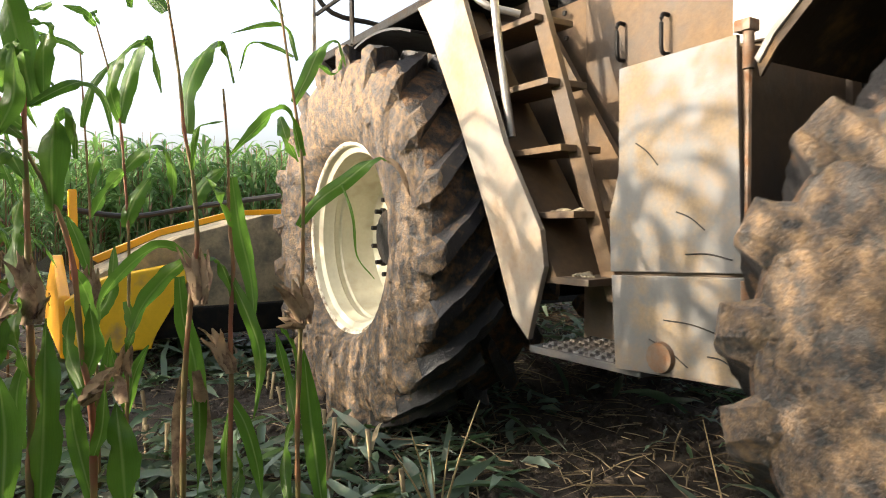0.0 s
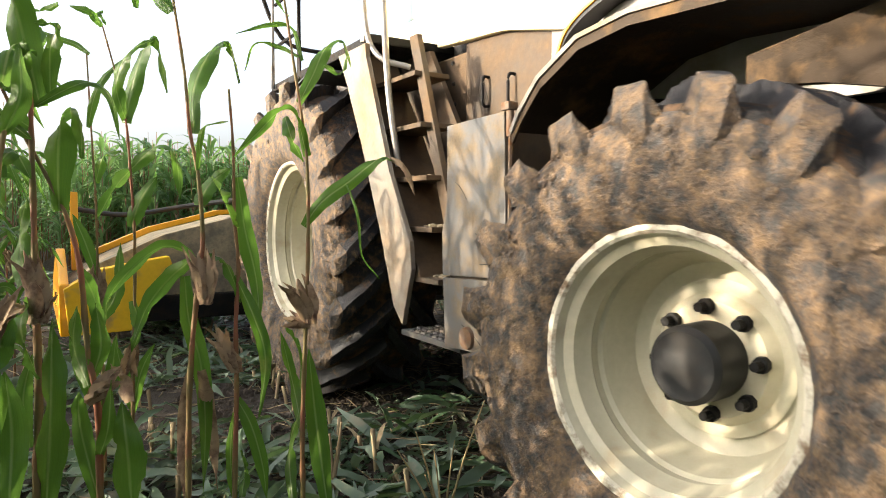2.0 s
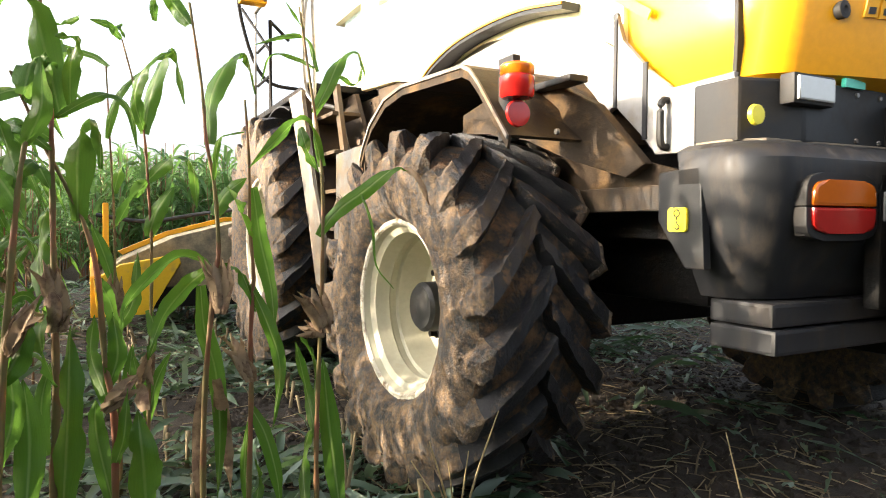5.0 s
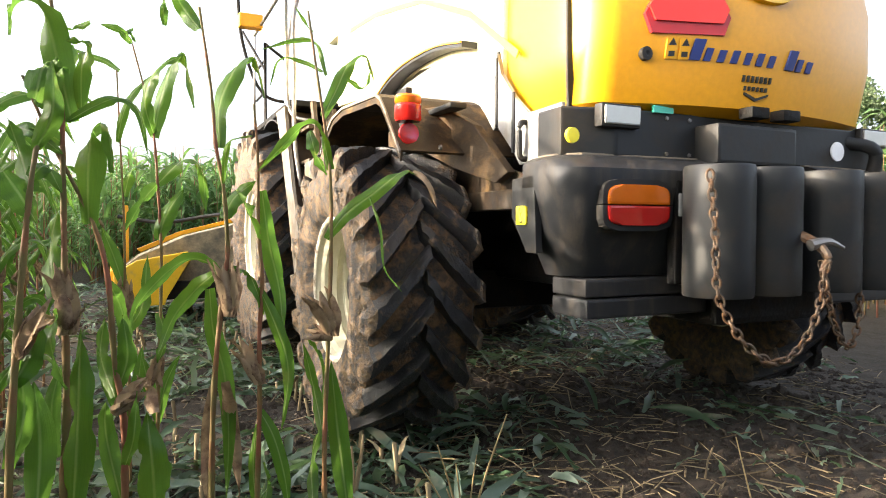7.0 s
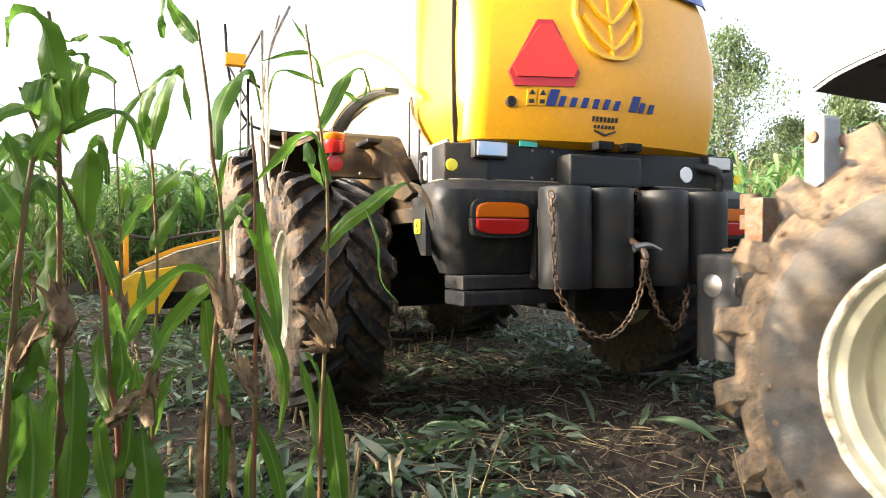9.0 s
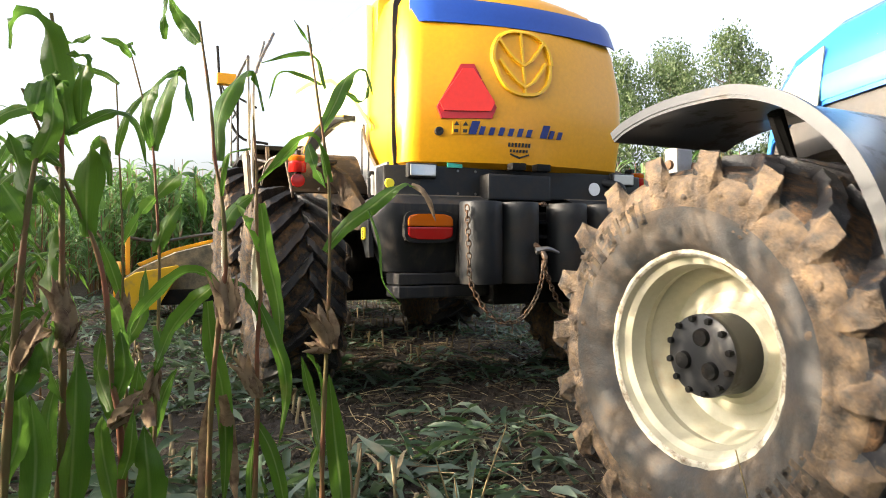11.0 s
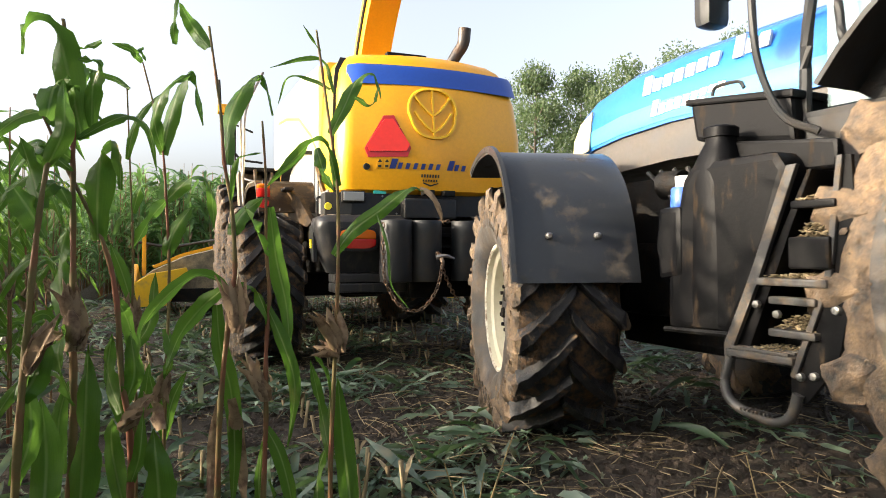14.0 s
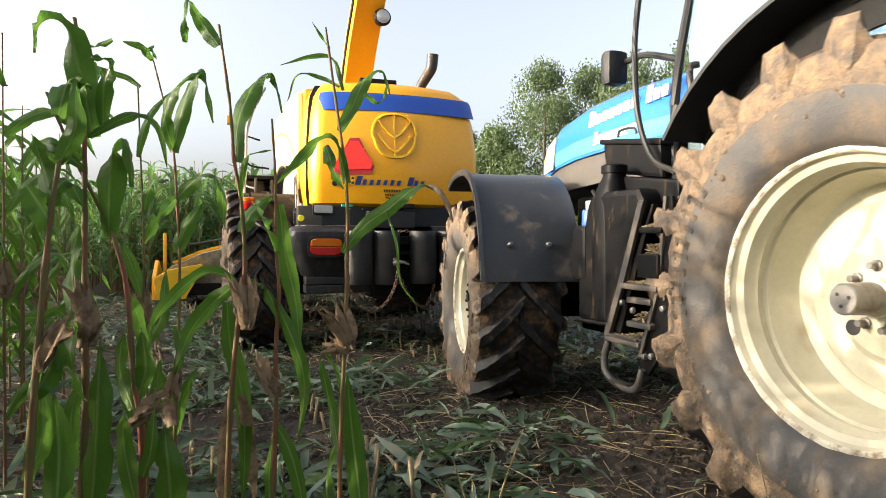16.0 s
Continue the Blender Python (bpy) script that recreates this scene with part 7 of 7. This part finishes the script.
for i, (az, d, h, w) in enumerate(((22.6, 70, 14, 8), (25.2, 66, 13.0, 7), (29.4, 62, 17.5, 11), (33.2, 66, 18.0, 11), (37.0, 60, 17.0, 10), (41.0, 64, 18.5, 12), (45.5, 62, 19, 11), (50.0, 64, 12, 9), (53.6, 60, 13.5, 8), (57.5, 60, 12, 8))):
    tree(az, d, h * (0.98 if az < 29 or az > 48 else 1.05), w * 1.2, 40 + i, "broad leafy green tree behind the maize field")


# ---- what moves ----
def carried_pose(x, y, psi, z, tilt, off):
    return pose(x, y, z, tilt, 0, psi) @ Matrix.Translation(off)


def motions():
    harvester_rows = [
        (0.0, -0.000, 0.000, 8.58, 0.046, -0.71),
        (0.5, -0.052, 0.219, 8.32, 0.033, -0.52),
        (1.0, -0.104, 0.425, 8.10, 0.005, -0.11),
        (1.5, -0.161, 0.652, 7.86, -0.031, 0.25),
        (2.0, -0.219, 0.904, 7.52, -0.052, 0.40),
        (2.5, -0.267, 1.160, 7.18, -0.049, 0.30),
        (3.0, -0.313, 1.354, 6.57, -0.045, 0.28),
        (3.5, -0.361, 1.609, 6.11, -0.042, 0.32),
        (4.0, -0.410, 1.837, 5.66, -0.024, 0.27),
        (4.5, -0.455, 2.048, 5.17, -0.011, 0.27),
        (5.0, -0.496, 2.244, 4.64, -0.002, 0.32),
        (5.5, -0.534, 2.433, 4.11, 0.005, 0.38),
        (6.0, -0.569, 2.623, 3.60, 0.013, 0.42),
        (6.5, -0.602, 2.822, 3.14, 0.023, 0.40),
        (7.0, -0.633, 3.030, 2.75, 0.035, 0.31),
        (7.5, -0.666, 3.274, 2.35, 0.039, 0.16),
        (8.0, -0.694, 3.483, 2.03, 0.043, -0.02),
        (8.5, -0.708, 3.665, 1.98, 0.044, -0.21),
        (9.0, -0.730, 3.885, 1.79, 0.045, -0.35),
        (9.5, -0.748, 4.098, 1.69, 0.044, -0.43),
        (10.0, -0.763, 4.304, 1.68, 0.040, -0.43),
        (10.5, -0.777, 4.506, 1.70, 0.035, -0.38),
        (11.0, -0.791, 4.709, 1.69, 0.029, -0.32),
        (11.5, -0.808, 4.914, 1.57, 0.025, -0.25),
        (12.0, -0.827, 5.123, 1.35, 0.021, -0.18),
        (12.5, -0.845, 5.378, 1.14, 0.027, -0.19),
        (13.0, -0.851, 5.651, 1.15, 0.021, -0.22),
        (13.5, -0.869, 5.951, 0.93, 0.013, -0.25),
        (14.0, -0.890, 6.192, 0.58, -0.001, -0.21),
        (14.5, -0.920, 6.413, 0.00, -0.009, -0.18),
        (15.0, -0.947, 6.706, -0.54, -0.022, -0.04),
        (15.5, -0.972, 6.996, -1.09, -0.048, 0.20),
        (16.0, -1.001, 7.157, -1.75, -0.073, 0.45),
    ]
    tractor_rows = [
        (0.0, 0.900, -10.000, 6.00, 0.000, 0.00),
        (0.5, 0.853, -9.508, 6.00, 0.000, 0.00),
        (1.0, 0.806, -9.017, 6.01, 0.000, 0.00),
        (1.5, 0.759, -8.525, 6.01, 0.000, 0.00),
        (2.0, 0.712, -8.033, 6.01, 0.000, 0.00),
        (2.5, 0.666, -7.542, 6.01, 0.000, 0.00),
        (3.0, 0.620, -7.050, 6.00, 0.000, 0.00),
        (3.5, 0.576, -6.559, 5.98, 0.000, 0.00),
        (4.0, 0.532, -6.068, 5.96, 0.000, 0.00),
        (4.5, 0.489, -5.576, 5.93, 0.000, 0.00),
        (5.0, 0.447, -5.085, 5.90, 0.000, 0.00),
        (5.5, 0.404, -4.593, 5.85, 0.000, 0.00),
        (6.0, 0.360, -4.100, 5.80, 0.000, 0.00),
        (6.5, 0.316, -3.609, 5.74, 0.000, 0.00),
        (7.0, 0.272, -3.121, 5.67, 0.000, 0.00),
        (7.5, 0.227, -2.627, 5.59, 0.000, 0.00),
        (8.0, 0.180, -2.120, 5.50, 0.000, 0.00),
        (8.5, 0.130, -1.600, 5.40, 0.000, 0.00),
        (9.0, 0.090, -1.130, 5.40, 0.000, 0.00),
        (9.5, 0.066, -0.842, 5.36, -0.003, 0.01),
        (10.0, 0.051, -0.661, 5.31, -0.008, 0.01),
        (10.5, 0.035, -0.451, 5.30, -0.014, -0.03),
        (11.0, 0.020, -0.242, 5.32, -0.022, -0.12),
        (11.5, -0.000, 0.000, 5.32, -0.020, -0.16),
        (12.0, -0.027, 0.297, 5.30, -0.003, -0.13),
        (12.5, -0.051, 0.593, 5.21, 0.011, -0.15),
        (13.0, -0.068, 0.914, 4.98, 0.019, -0.25),
        (13.5, -0.081, 1.174, 4.81, 0.027, -0.23),
        (14.0, -0.090, 1.449, 4.51, 0.026, -0.32),
        (14.5, -0.094, 1.790, 3.22, 0.011, -0.35),
        (15.0, -0.100, 2.038, 2.12, -0.011, -0.15),
        (15.5, -0.101, 2.211, 0.86, -0.027, 0.27),
        (16.0, -0.097, 2.533, 0.09, -0.055, 0.72),
    ]
    h_off, t_off = Vector((2.9, 1.6, 0)), Vector((3.15, 0.5, 0))
    walk(harv, [(t, carried_pose(x, y, psi, z, tilt, h_off)) for t, x, y, psi, z, tilt in harvester_rows])
    walk(trac, [(t, carried_pose(x, y, psi, z, tilt, t_off)) for t, x, y, psi, z, tilt in tractor_rows])

    def roll_rows(rows, p, R, sx, axle, steer=None, phase=0.0, swing=0.0):
        out, a, last = [], phase, None
        for t, x, y, psi, z, tilt in rows:
            c, s = math.cos(radians(psi)), math.sin(radians(psi))
            q = (axle[0] * c - axle[1] * s + x, axle[0] * s + axle[1] * c + y)
            if last:
                a -= math.degrees(math.hypot(q[0] - last[0], q[1] - last[1]) / R) * (1 if q[1] >= last[1] else -1)
            last = q
            turn = pose(0, 0, 0, 0, 0, steer(t) if steer else 0)
            spin = pose(0, 0, 0, a, 0, 0)
            flip = pose(0, 0, 0, 0, 0, 0 if sx > 0 else 180)
            slide = Vector((-swing * steer(t) if steer else 0.0, 0, 0))     # the axle swings sideways as it steers
            out.append((t, Matrix.Translation(p + slide) @ turn @ spin @ flip))
        return out

    def h_steer(t):
        return float(np.interp(t, (0, 2, 4, 6, 9, 12, 16), H_STEER))

    def t_steer(t):
        return float(np.interp(t, (0, 9, 11.5, 12.5, 13, 13.5, 14, 14.5, 15, 15.5, 16), T_STEER))

    for wh, p, R, sx, ph in harv_wheels:
        rear = R < 0.9
        walk(wh, roll_rows(harvester_rows, p, R, sx, (p.x + 2.9, p.y + 1.6), h_steer if rear else None, H_PHASE[0 if not rear else 1]))
    for wh, p, R, sx, front in trac_wheels:
        walk(wh, roll_rows(tractor_rows, p, R, sx, (p.x + 3.15, p.y + 0.5), t_steer if front else None, T_PHASE[0 if front else 1], 0.008))
    for g, p, sx in trac_guards:
        walk(g, [(row[0], Matrix.Translation(p) @ pose(0, 0, 0, 0, 0, t_steer(row[0]))) for row in tractor_rows])


H_STEER = (6, 6.5, 6, 1, 0, 1, 3)
T_STEER = (0, 0, 0, -12.5, -16.5, -18, -18.5, -18.7, -17, -14, -11)
H_PHASE = (0.0, 0.0)
T_PHASE = (0.0, -60.0)
motions()
